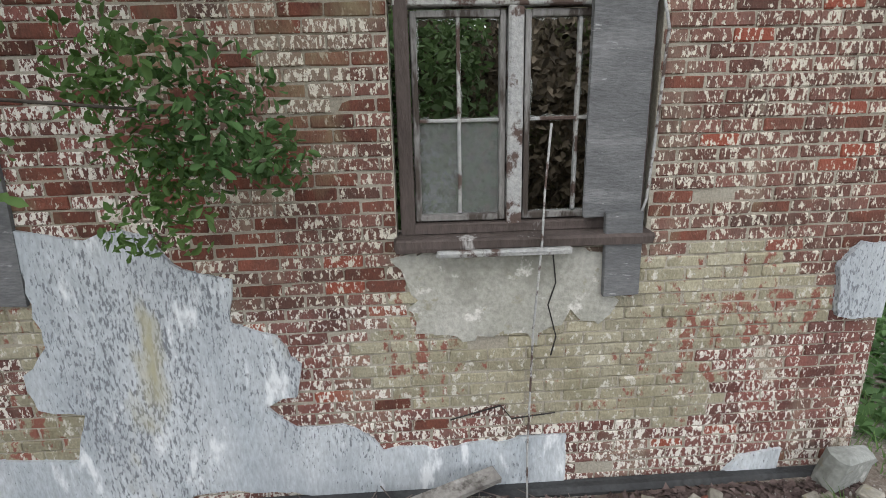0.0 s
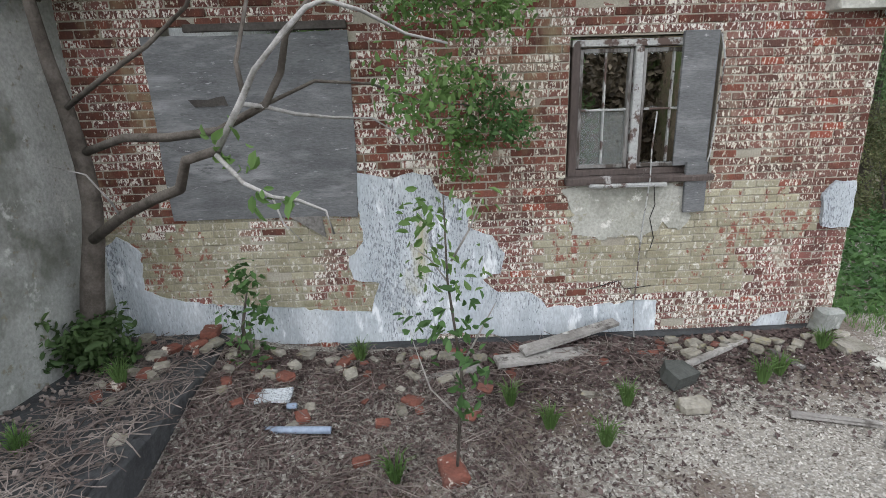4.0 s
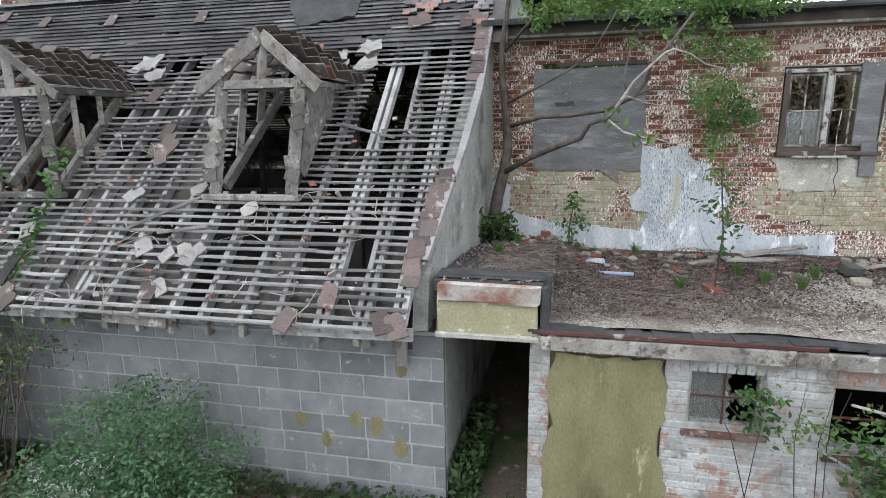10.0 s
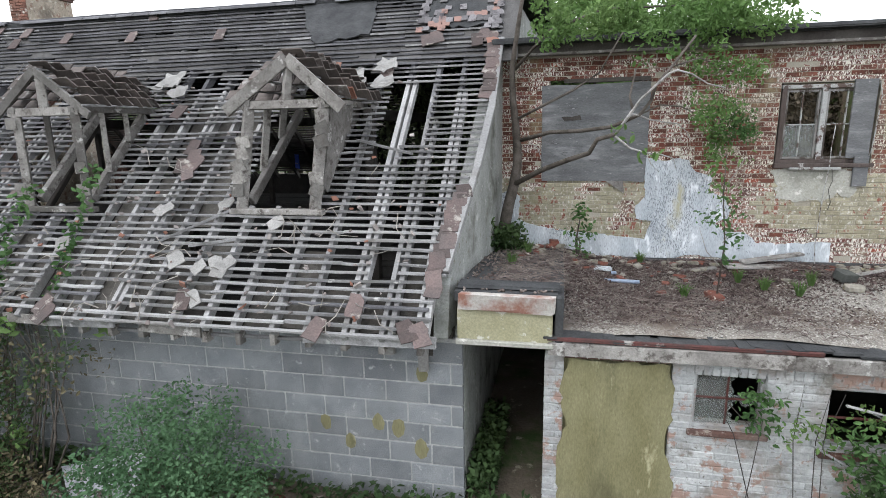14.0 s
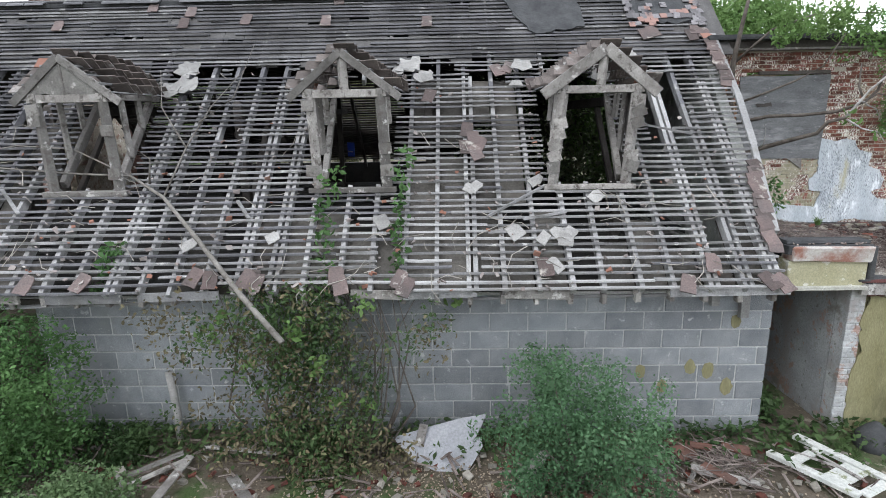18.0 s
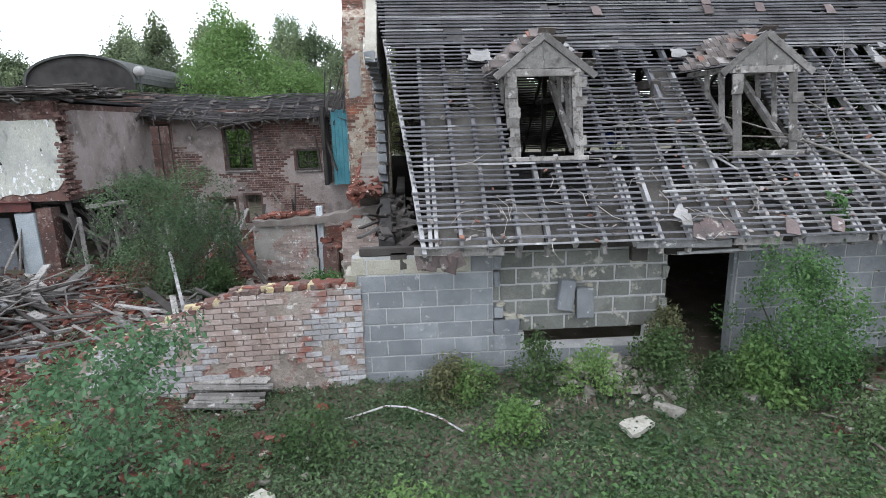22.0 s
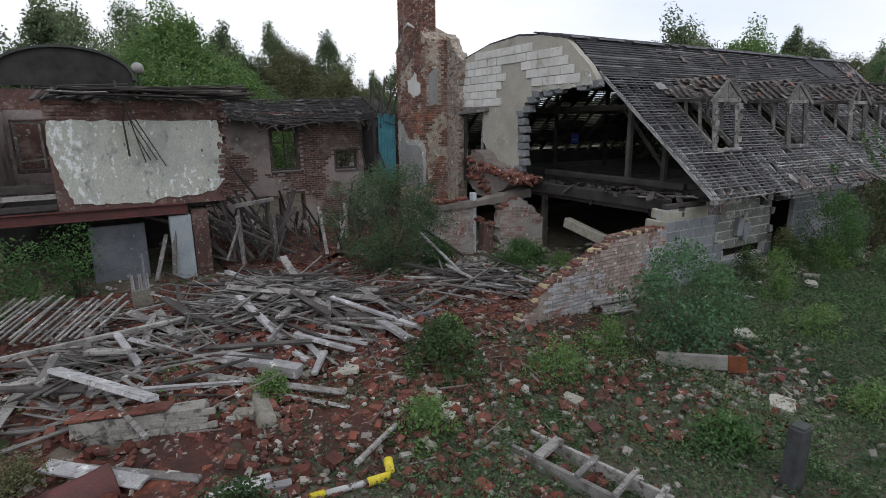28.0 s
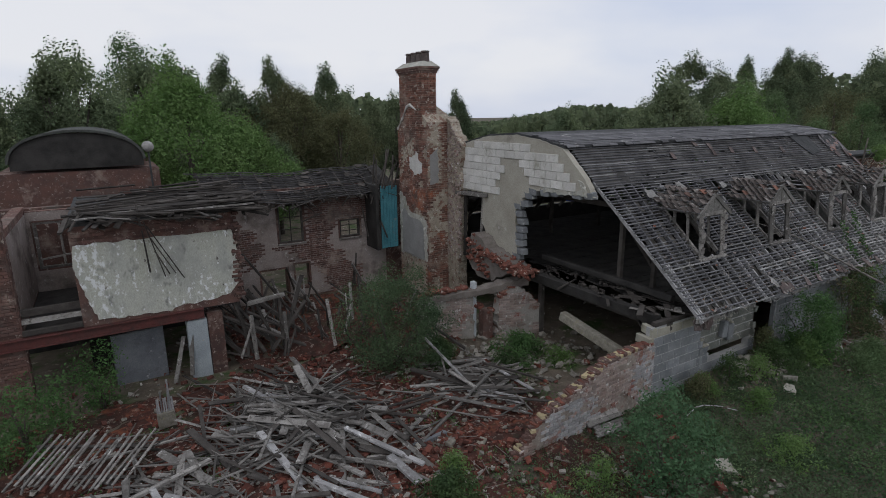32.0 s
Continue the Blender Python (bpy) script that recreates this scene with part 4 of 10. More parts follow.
def dormer(cx, w, look_):
    """A bare dormer frame: posts, sill, head, gable, side studs, cheek boards and a little tiled roof."""
    rg = random.Random(int(-cx * 10))
    fy, z0, ze, za = 0.46, 3.12, 4.20, 4.68
    th = thing("dormer", look_["label"], "dormer", "dormers of the barn roof", at=(cx, fy, z0))
    h = w / 2

    def lean_to(p):
        """Leans the frame sideways and back into the slope as it rises."""
        z = max(p[2], 0.0)
        return Vector((p[0] + look_.get("side", 0.0) * z, p[1] + look_.get("back", 0.06) * z, p[2]))

    def bar(name, a, b, wd, dp, m="oldwood", label=""):
        g = Geo().beam(lean_to(a), lean_to(b), wd, dp, 0.005, 0.004, rg.uniform(-0.03, 0.03), rg)
        return part(name, g, M[m], th, label)

    for sx in (-1, 1):
        bar("post", (sx * (h - 0.05), 0, -0.02), (sx * (h - 0.05), 0, ze - z0), 0.085, 0.10)
        bar("sloping_trimmer", (sx * (h - 0.10), 0.10, 0.06), (sx * (h - 0.10), 1.12, 1.05), 0.07, 0.10)
        bar("stud", (sx * (h - 0.06), 0.38, 0.36), (sx * (h - 0.06), 0.38, ze - z0), 0.06, 0.07)
        bar("stud", (sx * (h - 0.06), 0.75, 0.72), (sx * (h - 0.06), 0.75, ze - z0), 0.06, 0.07)
        bar("wall_plate", (sx * (h - 0.05), -0.06, ze - z0 + 0.02), (sx * (h - 0.05), 1.25, ze - z0 + 0.02), 0.08, 0.07)
        bar("barge_board", (sx * (h + 0.19), -0.06, ze - z0 - 0.06), (0, -0.06, za - z0 - 0.02), 0.035, 0.13 if look_.get("cheek") else 0.09, "oldwood" if look_.get("cheek") else "greywood")
        for k in range(7):
            if rg.random() < look_["hung"]:
                g = Geo().box((0.15, 0.014, 0.13), lean_to((sx * (h - 0.03) + rg.uniform(-0.02, 0.02), -0.065, 0.2 + 0.125 * k)), Matrix.Rotation(rg.uniform(-1, 1) * look_.get("skew", 0.1), 3, "Y"), 0.002, 0.006, rg)
                part("hung_tile", g, M["oldwood"], th, "grey weathered hung tile")
    bar("sill", (-h - 0.06, -0.03, -0.03), (h + 0.06, -0.03, -0.03), 0.10, 0.06)
    bar("head", (-h - 0.03, 0, ze - z0), (h + 0.03, 0, ze - z0), 0.09, 0.09)
    bar("king_post", (0, 0, ze - z0 + 0.03), (0, 0, za - z0 - 0.04), 0.09, 0.07)
    if look_.get("filled"):
        g = Geo().prism(ragged([(-h - 0.02, 0.05 + ze - z0), (h + 0.02, 0.05 + ze - z0), (0.03, za - z0 - 0.05), (-0.03, za - z0 - 0.05)], 0.08, 0.012, rg), lambda u, v, d: lean_to((u, -0.045 + d, v)), 0.02)
        part("gable_infill", g, M["sootyplaster"], th, "cracked sooty plaster in the little gable")
    if look_.get("cheek"):
        g = Geo().prism(ragged([(0.02, 1.06), (0.62, 1.06), (0.55, 0.75), (0.25, 0.30), (0.16, 0.15), (0.05, 0.25)], 0.06, 0.02, rg), lambda u, v, d: lean_to((h + d, u, v)), 0.02)
        part("cheek_board", g, M["oldwood"], th, "rotten boarded cheek")
    for sx in (-1, 1):
        for k in range(5):
            f = 0.06 + 0.21 * k
            x0, zz = sx * (h + 0.17) * (1 - f), (ze - z0) * (1 - f) + (za - z0) * f + 0.03
            back = 1.30 + 0.42 * f
            bar("roof_batten", (x0, -0.08, zz), (x0, back, zz + rg.uniform(-0.02, 0.02)), 0.035, 0.022, "batten")
    tile = Geo().box((0.165, 0.24, 0.013), (0, 0, 0), None, 0.002, 0.003, rg).mesh("roof_tile", M["shake"])
    for sx in (-1, 1):
        ang = math.atan2(za - ze, h + 0.19)
        for i in range(5):
            for j in range(8):
                f = 0.12 + 0.20 * i
                y0 = 0.02 + 0.17 * j
                if y0 < 1.15 + 0.5 * f and rg.random() < look_["tiles"]:
                    ob = part("roof_tile", tile, None, th)
                    ob.matrix_local = Matrix.LocRotScale(lean_to((sx * (h + 0.17) * (1 - f), y0, (ze - z0) * (1 - f) + (za - z0) * f + 0.055 + rg.uniform(0, 0.012))), Euler((rg.uniform(-0.06, 0.06), sx * (ang + rg.uniform(-0.06, 0.12)), radians(90) + rg.uniform(-0.12, 0.12))), None)
    return th


dormer(*DORMERS[0], {"label": "bare grey timber dormer with a boarded cheek", "hung": 0.9, "skew": 0.5, "tiles": 0.62, "cheek": 1, "side": 0.11, "back": 0.12})
dormer(*DORMERS[1], {"label": "bare grey timber dormer with an empty opening", "hung": 0.25, "tiles": 0.72, "filled": 0, "side": -0.05})
dormer(*DORMERS[2], {"label": "bare timber dormer with cracked plaster gable", "hung": 0.2, "tiles": 0.8, "filled": 1, "side": -0.08})
dormer(*DORMERS[3], {"label": "leaning timber dormer with cracked plaster gable", "hung": 0.3, "tiles": 0.8, "filled": 1, "side": -0.05})

# pale torn felt where each dormer meets the slope
rg = random.Random(21)
for cx, w in DORMERS:
    sh = thing("torn_felt", "pale torn roofing felt behind a dormer", "roofing felt", "torn felt on the roof", at=on_roof(cx, 3.3, 0.05))
    for k in range(7):
        u, s = (rg.uniform(0.35, 0.85) if k < 5 else rg.uniform(-0.8, -0.4)), rg.uniform(-0.25, 0.35)
        a = rg.uniform(0.07, 0.18)
        g = Geo().prism(ragged([(-a, -a * 0.7), (a, -a * 0.5), (a * 0.8, a * 0.8), (-a * 0.6, a)], 0.06, 0.03, rg), lambda p, q, d: tuple(on_roof(cx + u + p, 3.3 + s + q, 0.10 + d + 0.25 * abs(p)) - on_roof(cx, 3.3, 0.05)), 0.008)
        part("scrap", g, M["paletile"], sh)


# ---- tiles left on the battens ----
def roof_tile(x, s, kind="tile", turn=0.0, size=(0.17, 0.26), lift=0.03):
    a, b, c = size[0] * 0.46, size[1] * 0.44, rg.uniform(0.15, 0.75)
    sz = Geo().prism(ragged([(-a, -b), (a, -b), (a, b * c), (a * (1 - 0.8 * rg.random()), b), (-a, b)], 0.07, 0.008, rg), lambda u, v, d: (u, v, d - 0.006), 0.013)
    m = M[kind]
    ob = part("roof_tile", sz, m)
    ob.matrix_world = Matrix.Translation(on_roof(x, s, lift)) @ Matrix.Rotation(PITCH + rg.uniform(-0.05, 0.1), 4, "X") @ Matrix.Rotation(turn, 4, "Z")
    what = {"tile": "loose brown clay tile lying on the battens", "paletile": "broken pale tile lying on the battens"}[kind]
    return tagged(ob, what, "roof tile", "loose tiles on the roof")


for x, s in [(-3.5, 2.35), (-3.42, 2.2), (-3.52, 2.05), (-3.4, 1.95), (-3.35, 2.1), (-1.25, 0.05), (-0.93, 0.3), (-0.28, 0.05), (-0.4, 0.08), (-2.71, 0.28), (-6.48, 0.19), (-6.3, 0.16), (-5.91, 0.17), (-5.8, 0.12), (-4.95, 0.19), (-4.9, 0.08), (-4.26, 0.14), (-4.2, 0.05), (-9.38, 0.14), (-9.3, 0.2), (-9.5, 0.1), (-9.26, 0.1), (-9.1, 0.14), (-8.3, 0.12), (-7.7, 0.14), (-1.29, 3.6), (-2.9, 3.55), (-3.05, 3.5), (-2.6, 3.2), (-4.0, 3.0)]:
    roof_tile(x, s, "tile", rg.uniform(-0.5, 0.5))
for x, s in [(-3.49, 1.37), (-2.7, 1.48), (-2.53, 0.73), (-2.69, 0.65), (-2.4, 0.7), (-2.45, 0.62), (-3.42, 1.4), (-2.6, 0.3), (-9.65, 0.4), (-9.6, 0.3), (-6.64, 0.62), (-4.5, 0.9), (-2.03, 1.23), (-3.0, 0.75), (-5.72, 0.7)]:
    roof_tile(x, s, "paletile", rg.uniform(-1, 1), (rg.uniform(0.12, 0.2), rg.uniform(0.14, 0.24)))
shards, sticks = Geo(), Geo()
for k in range(420):
    x, s = rg.uniform(-12.8, -0.3), abs(rg.gauss(0, 1.3)) if k % 3 else rg.uniform(0, 3.6)
    if s > 3.7 or in_dormer(x, s, 0.05):
        continue
    q = rg.uniform(0.02, 0.075)
    shards.box((q, q * rg.uniform(0.4, 1.0), 0.012), on_roof(x, s, 0.03), Euler((PITCH + rg.uniform(-0.4, 0.4), rg.uniform(-0.3, 0.3), rg.uniform(0, 6))).to_matrix(), 0.0, q * 0.12, rg)
for k in range(150):
    x, s, a, ln = rg.uniform(-12.5, -0.6), abs(rg.gauss(0.5, 1.1)), rg.uniform(0, 6.3), rg.uniform(0.12, 0.5)
    if in_dormer(x, s, 0.3):
        continue
    sticks.tube([on_roof(x, s, 0.03), on_roof(x + 0.5 * ln * math.cos(a), s + 0.5 * ln * math.sin(a), 0.06), on_roof(x + ln * math.cos(a + 0.3), s + ln * math.sin(a + 0.3), 0.04)], [0.006, 0.005, 0.002], 4)
M["shardmix"] = mat("tile_and_mortar_shards", (0.20, 0.17, 0.16), (0.30, 0.28, 0.265), 6.0, 0.9, 0.0, 50, island=0.5, second=((0.22, 0.11, 0.08), 0.8))
tagged(part("tile_shards", shards, M["shardmix"]), "small tile and mortar shards caught on the battens", "debris", kind="stuff")
tagged(part("roof_twigs", sticks, mat("bleached_twig", (0.24, 0.225, 0.20), (0.34, 0.32, 0.29), 5.0, 0.9, 0.0, 50, island=0.4)), "dry twigs and bramble stalks on the battens", "twigs", kind="stuff")
for k in range(22):
    s = 0.5 + 0.105 * k + (1.4 if k > 11 else 0)
    ob = roof_tile(verge_right(s) - 0.06 + rg.uniform(-0.03, 0.03), s, "tile", rg.uniform(-0.25, 0.25), (0.17, 0.2), 0.045 + 0.004 * (k % 2))
    ob["label"] = "dark brown clay tile along the roof verge"
# dark tiles still hung near the ridge
for k in range(8):
    ob = roof_tile(rg.uniform(-12, -4), rg.uniform(4.6, 5.3), "tile", rg.uniform(-0.15, 0.15), lift=0.04)
    ob["label"] = "dark clay tile still hanging near the ridge"
M["greytile"] = mat("dark_grey_tile", (0.15, 0.142, 0.15), (0.26, 0.25, 0.255), 5.0, 0.85, 0.3, 50, rand=0.4, spots=[((0.05, 0.045, 0.05), 5.0, 0.54, 0.64)], second=((0.27, 0.17, 0.145), 0.9))
underlay = Geo().prism(ragged([(-0.98, 4.72), (-0.72, 4.50), (-0.30, 4.48), (-0.02, 4.62), (0.02, 5.22), (-0.95, 5.24)], 0.08, 0.035, rg), lambda u, v, d: tuple(on_roof(u, v, 0.022 + d)), 0.012)
tagged(part("tar_underlay", underlay, M["felt"]), "black underlay with a few dark grey tiles", "roofing felt")
for row in range(9):
    for k in range(11):
        x, sl = -1.02 + 0.102 * k + 0.05 * (row % 2), 4.46 + 0.092 * row
        inner = -0.92 < x < -0.12 and row > 2
        if rg.random() < (0.68 if inner else 0.12) or (row < 2 and not (-1.05 < x < -0.6 or x > -0.15)) or x > verge_right(sl) + 0.02:
            continue
        ob = roof_tile(x + rg.uniform(-0.012, 0.012), sl + rg.uniform(-0.015, 0.015), "tile", rg.uniform(-0.1, 0.1), (0.105, rg.uniform(0.10, 0.15)), 0.05)
        ob.data.materials[0] = M["greytile"]
        ob["label"] = "dark grey tile hung below the ridge"
for x, sl in ((-0.86, 4.22), (-0.74, 4.28), (-0.12, 4.30), (-0.02, 4.22), (-0.2, 4.18)):
    roof_tile(x, sl, "tile", rg.uniform(-0.3, 0.3), lift=0.045)
tarp = Geo().prism(ragged([(-2.46, 4.29), (-1.69, 4.44), (-1.72, 4.9), (-1.79, 5.32), (-2.98, 5.42), (-2.78, 4.85)], 0.1, 0.03, rg), lambda u, v, d: tuple(on_roof(u, v, 0.03 + d + 0.02 * noise.noise((u * 4, v * 4, 0)))), 0.015)
tagged(part("felt_sheet", tarp, M["felt"]), "black felt sheet patched over the ridge battens", "roofing felt")
# ridge tiles
for k in range(44):
    if rg.random() < 0.85:
        x = -13.4 + 0.31 * k
        g = Geo()
        n = 7
        for i in range(n):
            a = math.pi * (0.12 + 0.76 * i / (n - 1))
            for xx in (-0.15, 0.15):
                g.v.append(Vector((xx, 0.11 * math.cos(a), 0.09 * math.sin(a))))
                g.v.append(Vector((xx, 0.092 * math.cos(a), 0.075 * math.sin(a))))
        for i in range(n - 1):
            b = 4 * i
            g.f += [(b, b + 2, b + 6, b + 4), (b + 1, b + 5, b + 7, b + 3), (b, b + 4, b + 5, b + 1), (b + 2, b + 3, b + 7, b + 6)]
        ob = part("ridge_tile", g, M["darkbatten"])
        ob.matrix_world = Matrix.Translation(on_roof(x, SLOPE, 0.0)) @ Matrix.Rotation(rg.uniform(-0.06, 0.06), 4, "Z")
        tagged(ob, "half-round grey clay ridge tile", "ridge tile", "ridge tiles of the barn")

# ---- eaves: plate, rafter feet, fascia remains ----
eaves = thing("eaves", "rotten eaves boards under the roof edge", "eaves", kind="structure")
g = Geo().box((13.6, 0.12, 0.10), (-6.9, 0.06, 1.99), None, 0.006)
part("wall_plate", g, M["darkwood"], eaves)
x = -13.0
while x < -0.3:
    ln = rg.uniform(0.5, 1.5)
    if rg.random() < 0.8:
        g = Geo().beam((x, -0.50, 2.08 + rg.uniform(-0.02, 0.02)), (min(x + ln, -0.15), -0.50, 2.08 + rg.uniform(-0.03, 0.02)), 0.03, 0.10, 0.004, 0.006, 0, rg)
        part("fascia_board", g, M["batten" if rg.random() < 0.5 else "oldwood"], eaves)
    x += ln + rg.uniform(0.0, 0.3)
for k in range(7):
    g = Geo().box((rg.uniform(0.10, 0.2), 0.02, rg.uniform(0.12, 0.24)), (-12.92 + 0.07 * k, -0.44 - 0.015 * k, 1.98 - 0.03 * (k % 3)), Euler((rg.uniform(-0.3, 0.3), rg.uniform(-0.4, 0.4), rg.uniform(-0.5, 0.5))).to_matrix(), 0.003, 0.01, rg)
    part("hanging_tile", g, M["tile"], eaves, "brown tile hanging from the roof corner")
g = Geo().beam((-9.7, -0.42, 1.93), (-6.6, -0.40, 1.99), 0.04, 0.03, 0.004, 0.004, 0, rg)
part("hanging_strip", g, M["batten"], eaves)
g = Geo().beam((-3.6, -0.40, 1.99), (-0.35, -0.42, 2.03), 0.04, 0.035, 0.004, 0.004, 0, rg)
part("hanging_strip", g, M["batten"], eaves)
for x in rafters:
    if rg.random() < 0.85:
        g = Geo().box((0.055, 0.10, 0.11), (x, -0.44, 2.02 + rg.uniform(-0.02, 0.01)), None, 0.005, 0.006, rg)
        part("rafter_foot", g, M["oldwood"], eaves)
for x, z in ((-0.38, 1.76), (-0.72, 1.86)):
    g = Geo().box((0.10, 0.07, 0.28 if x > -0.5 else 0.18), (x, -0.07, z), None, 0.006, 0.005, rg)
    part("bracket", g, M["paletile"], eaves, "flaking white timber bracket")
# lime patches on the blocks
for x, z in ((-0.42, 1.55), (-1.48, 0.93), (-1.22, 0.73), (-0.68, 0.93), (-0.45, 0.72), (-0.9, 0.98)):
    rr = rg.uniform(0.055, 0.085)
    g = Geo().prism(ragged([(rr * math.cos(a), 1.5 * rr * math.sin(a)) for a in [i * math.pi / 4 for i in range(8)]], 0.04, 0.01, rg), lambda u, v, d: (x + u, -0.004 - d, z + v), 0.004)
    ob = part("lime_patch", g, M["ochre"], wall_front, "ochre dab of render")
# two spalled blocks hanging loose on the wall, and a cut lump
for x, z, a in ((-10.98, 1.30, 0.14), (-10.72, 1.18, -0.03)):
    ob = part("loose_block", Geo().box((0.22, 0.12, 0.42), (0, 0, 0), Matrix.Rotation(a, 3, "Y"), 0.012, 0.008, rg), M["block"])
    ob.location = (x, 0.036, z)
    tagged(ob, "grey concrete block standing out from the wall", "block", "loose blocks")
# door lining
door = thing("doorway_1", "empty doorway with a rough timber lining", "doorway", kind="structure")
part("lintel", Geo().box((1.1, 0.14, 0.10), (-9.09, 0.06, 1.86), None, 0.006), M["darkwood"], door)
part("jamb", Geo().box((0.05, 0.12, 1.75), (-8.65, 0.08, 0.95), None, 0.006), M["block"], door)
# down pipe
g = Geo().tube([(-7.10, -0.12, 1.02), (-7.04, -0.16, 0.5), (-7.02, -0.22, 0.05)], [0.045, 0.045, 0.045], 10)
tagged(part("down_pipe", g, M["paletile"], smooth=True), "broken white down pipe leaning on the block wall", "pipe")

# ---- passage lintel and coping ----
M["oldpaint0"] = mat("worn_coping_paint", (0.44, 0.41, 0.38), (0.52, 0.50, 0.47), 3.0, 0.8, 0.3, 50, spots=[((0.24, 0.12, 0.09), 2.6, 0.48, 0.62)])
lintel = thing("passage_lintel", "yellowed concrete lintel over the passage", "lintel", kind="structure")
part("beam", Geo().box((0.86, 0.22, 0.33), (0.41, -0.09, 2.15), None, 0.012, 0.004), M["limewash"], lintel)
part("drip_edge", Geo().box((0.88, 0.06, 0.05), (0.41, -0.21, 2.01), None, 0.01, 0.003), M["render"], lintel)
part("coping", Geo().box((0.86, 0.26, 0.17), (0.43, -0.12, 2.40), None, 0.02, 0.012), M["oldpaint0"], lintel, "worn white and red painted coping")
part("felt_edge", Geo().box((0.92, 0.20, 0.04), (0.43, -0.03, 2.505), None, 0.012, 0.01), M["felt"], lintel)
kerb = Geo()
for k in range(12):
    y0, y1 = -0.2 + 0.23 * k, -0.2 + 0.23 * (k + 1)
    zt = 2.47 - 0.013 * k
    kerb.box((0.075, 0.24, zt - 1.98), (0.895, (y0 + y1) / 2, (zt + 1.98) / 2), None, 0.02, 0.006)
tagged(part("felt_kerb", kerb, M["felt"]), "black felt kerb between two flat roofs", "kerb", kind="structure")

M["charredtrim"] = mat("flaking_red_trim", (0.13, 0.05, 0.045), (0.07, 0.045, 0.042), 5.0, 0.8, 0.3, 50, spots=[((0.30, 0.29, 0.27), 4.0, 0.58, 0.66)])
# ---- low building: bricks by eye above, fascia, windows ----
fascia = thing("fascia", "grey weathered fascia board with torn felt edge", "fascia", kind="structure")
x = 0.80
while x < 13.5:
    ln = rg.uniform(1.6, 2.6)
    g = Geo().box((min(ln, 13.9 - x) - 0.006, 0.05, 0.13), (x + min(ln, 13.9 - x) / 2, FY - 0.09, 1.98 + 0.004 * math.sin(x)), None, 0.008, 0.006)
    part("board", g, M["oldwood"], fascia)
    x += ln
g = Geo()
for k in range(130):
    x = 0.82 + 0.1 * k
    g.box((0.125, 0.2, 0.016), (x, FY + 0.0 + rg.uniform(-0.02, 0.02), 2.082 + 0.012 * math.sin(x * 3) + rg.uniform(-0.003, 0.003)), Matrix.Rotation(rg.uniform(-0.06, 0.06), 3, "X"), 0.004, 0.006, rg)
part("felt_edge", g, M["felt"], fascia)
g = Geo().box((2.2, 0.03, 0.035), (1.9, FY - 0.1, 2.075), None, 0.006, 0.006)
part("red_trim", g, M["charredtrim"], fascia, "flaking dark red trim")

M["glass"] = bpy.data.materials.new("dirty_glass")
M["glass"].use_nodes = True
gb = M["glass"].node_tree.nodes["Principled BSDF"]
gb.inputs["Transmission Weight"].default_value, gb.inputs["Roughness"].default_value = 0.92, 0.08
gb.inputs["Base Color"].default_value, gb.inputs["IOR"].default_value = (0.75, 0.79, 0.78, 1), 1.45


def broken_pane(parent, x0, x1, z0, z1, y, hole=0.0, rg=random):
    """A pane of glass, or what a break has left of it along its edges."""
    if hole <= 0:
        ob = part("pane", Geo().box((x1 - x0, 0.004, z1 - z0), ((x0 + x1) / 2, y, (z0 + z1) / 2)), M["glass"], parent)
        ob.visible_shadow = False
        return
    n = 9
    for side in range(3):
        pts = []
        for i in range(n):
            f = i / (n - 1)
            dep = hole * rg.uniform(0.05, 0.3) * min(x1 - x0, z1 - z0)
            pts.append((f, dep))
        if side == 0:
            pl = [(x0 + f * (x1 - x0), z0) for f, d in pts] + [(x0 + f * (x1 - x0), z0 + d) for f, d in reversed(pts)]
        elif side == 1:
            pl = [(x0 + f * (x1 - x0), z1) for f, d in pts] + [(x0 + f * (x1 - x0), z1 - d) for f, d in reversed(pts)]
        else:
            pl = [(x0, z0 + f * (z1 - z0)) for f, d in pts] + [(x0 + d, z0 + f * (z1 - z0)) for f, d in reversed(pts)]
        ob = part("pane", Geo().prism(pl, lambda u, v, d: (u, y + d, v), 0.004), M["glass"], parent)
        ob.visible_shadow = False


def metal_window(name, x0, x1, z0, z1, y, cols, rows, label):
    th = thing(name, label, "window", kind="structure")
    g = Geo()
    for a, b, c, d in ((x0, x1, z0, z0 + 0.03), (x0, x1, z1 - 0.03, z1), (x0, x0 + 0.03, z0 + 0.03, z1 - 0.03), (x1 - 0.03, x1, z0 + 0.03, z1 - 0.03)):
        g.box((b - a, 0.045, d - c), ((a + b) / 2, y, (c + d) / 2), None, 0.004, 0.002)
    fr = part("window_frame", g, M["whitebrick"], th)
    for i in range(1, cols):
        xx = x0 + (x1 - x0) * i / cols
        part("glazing_bar", Geo().box((0.015, 0.03, z1 - z0 - 0.05), (xx, y, (z0 + z1) / 2), None, 0.003), M["steel_red"], fr)
    for i in range(1, rows):
        zz = z0 + (z1 - z0) * i / rows
        part("glazing_bar", Geo().box((x1 - x0 - 0.05, 0.03, 0.014), ((x0 + x1) / 2, y, zz), None, 0.003), M["steel_red"], fr)
    part("sill", Geo().box((x1 - x0 + 0.08, 0.16, 0.05), ((x0 + x1) / 2, y - 0.03, z0 - 0.03), None, 0.008, 0.004), M["redbrick"], th, "red tile sill")
    return fr


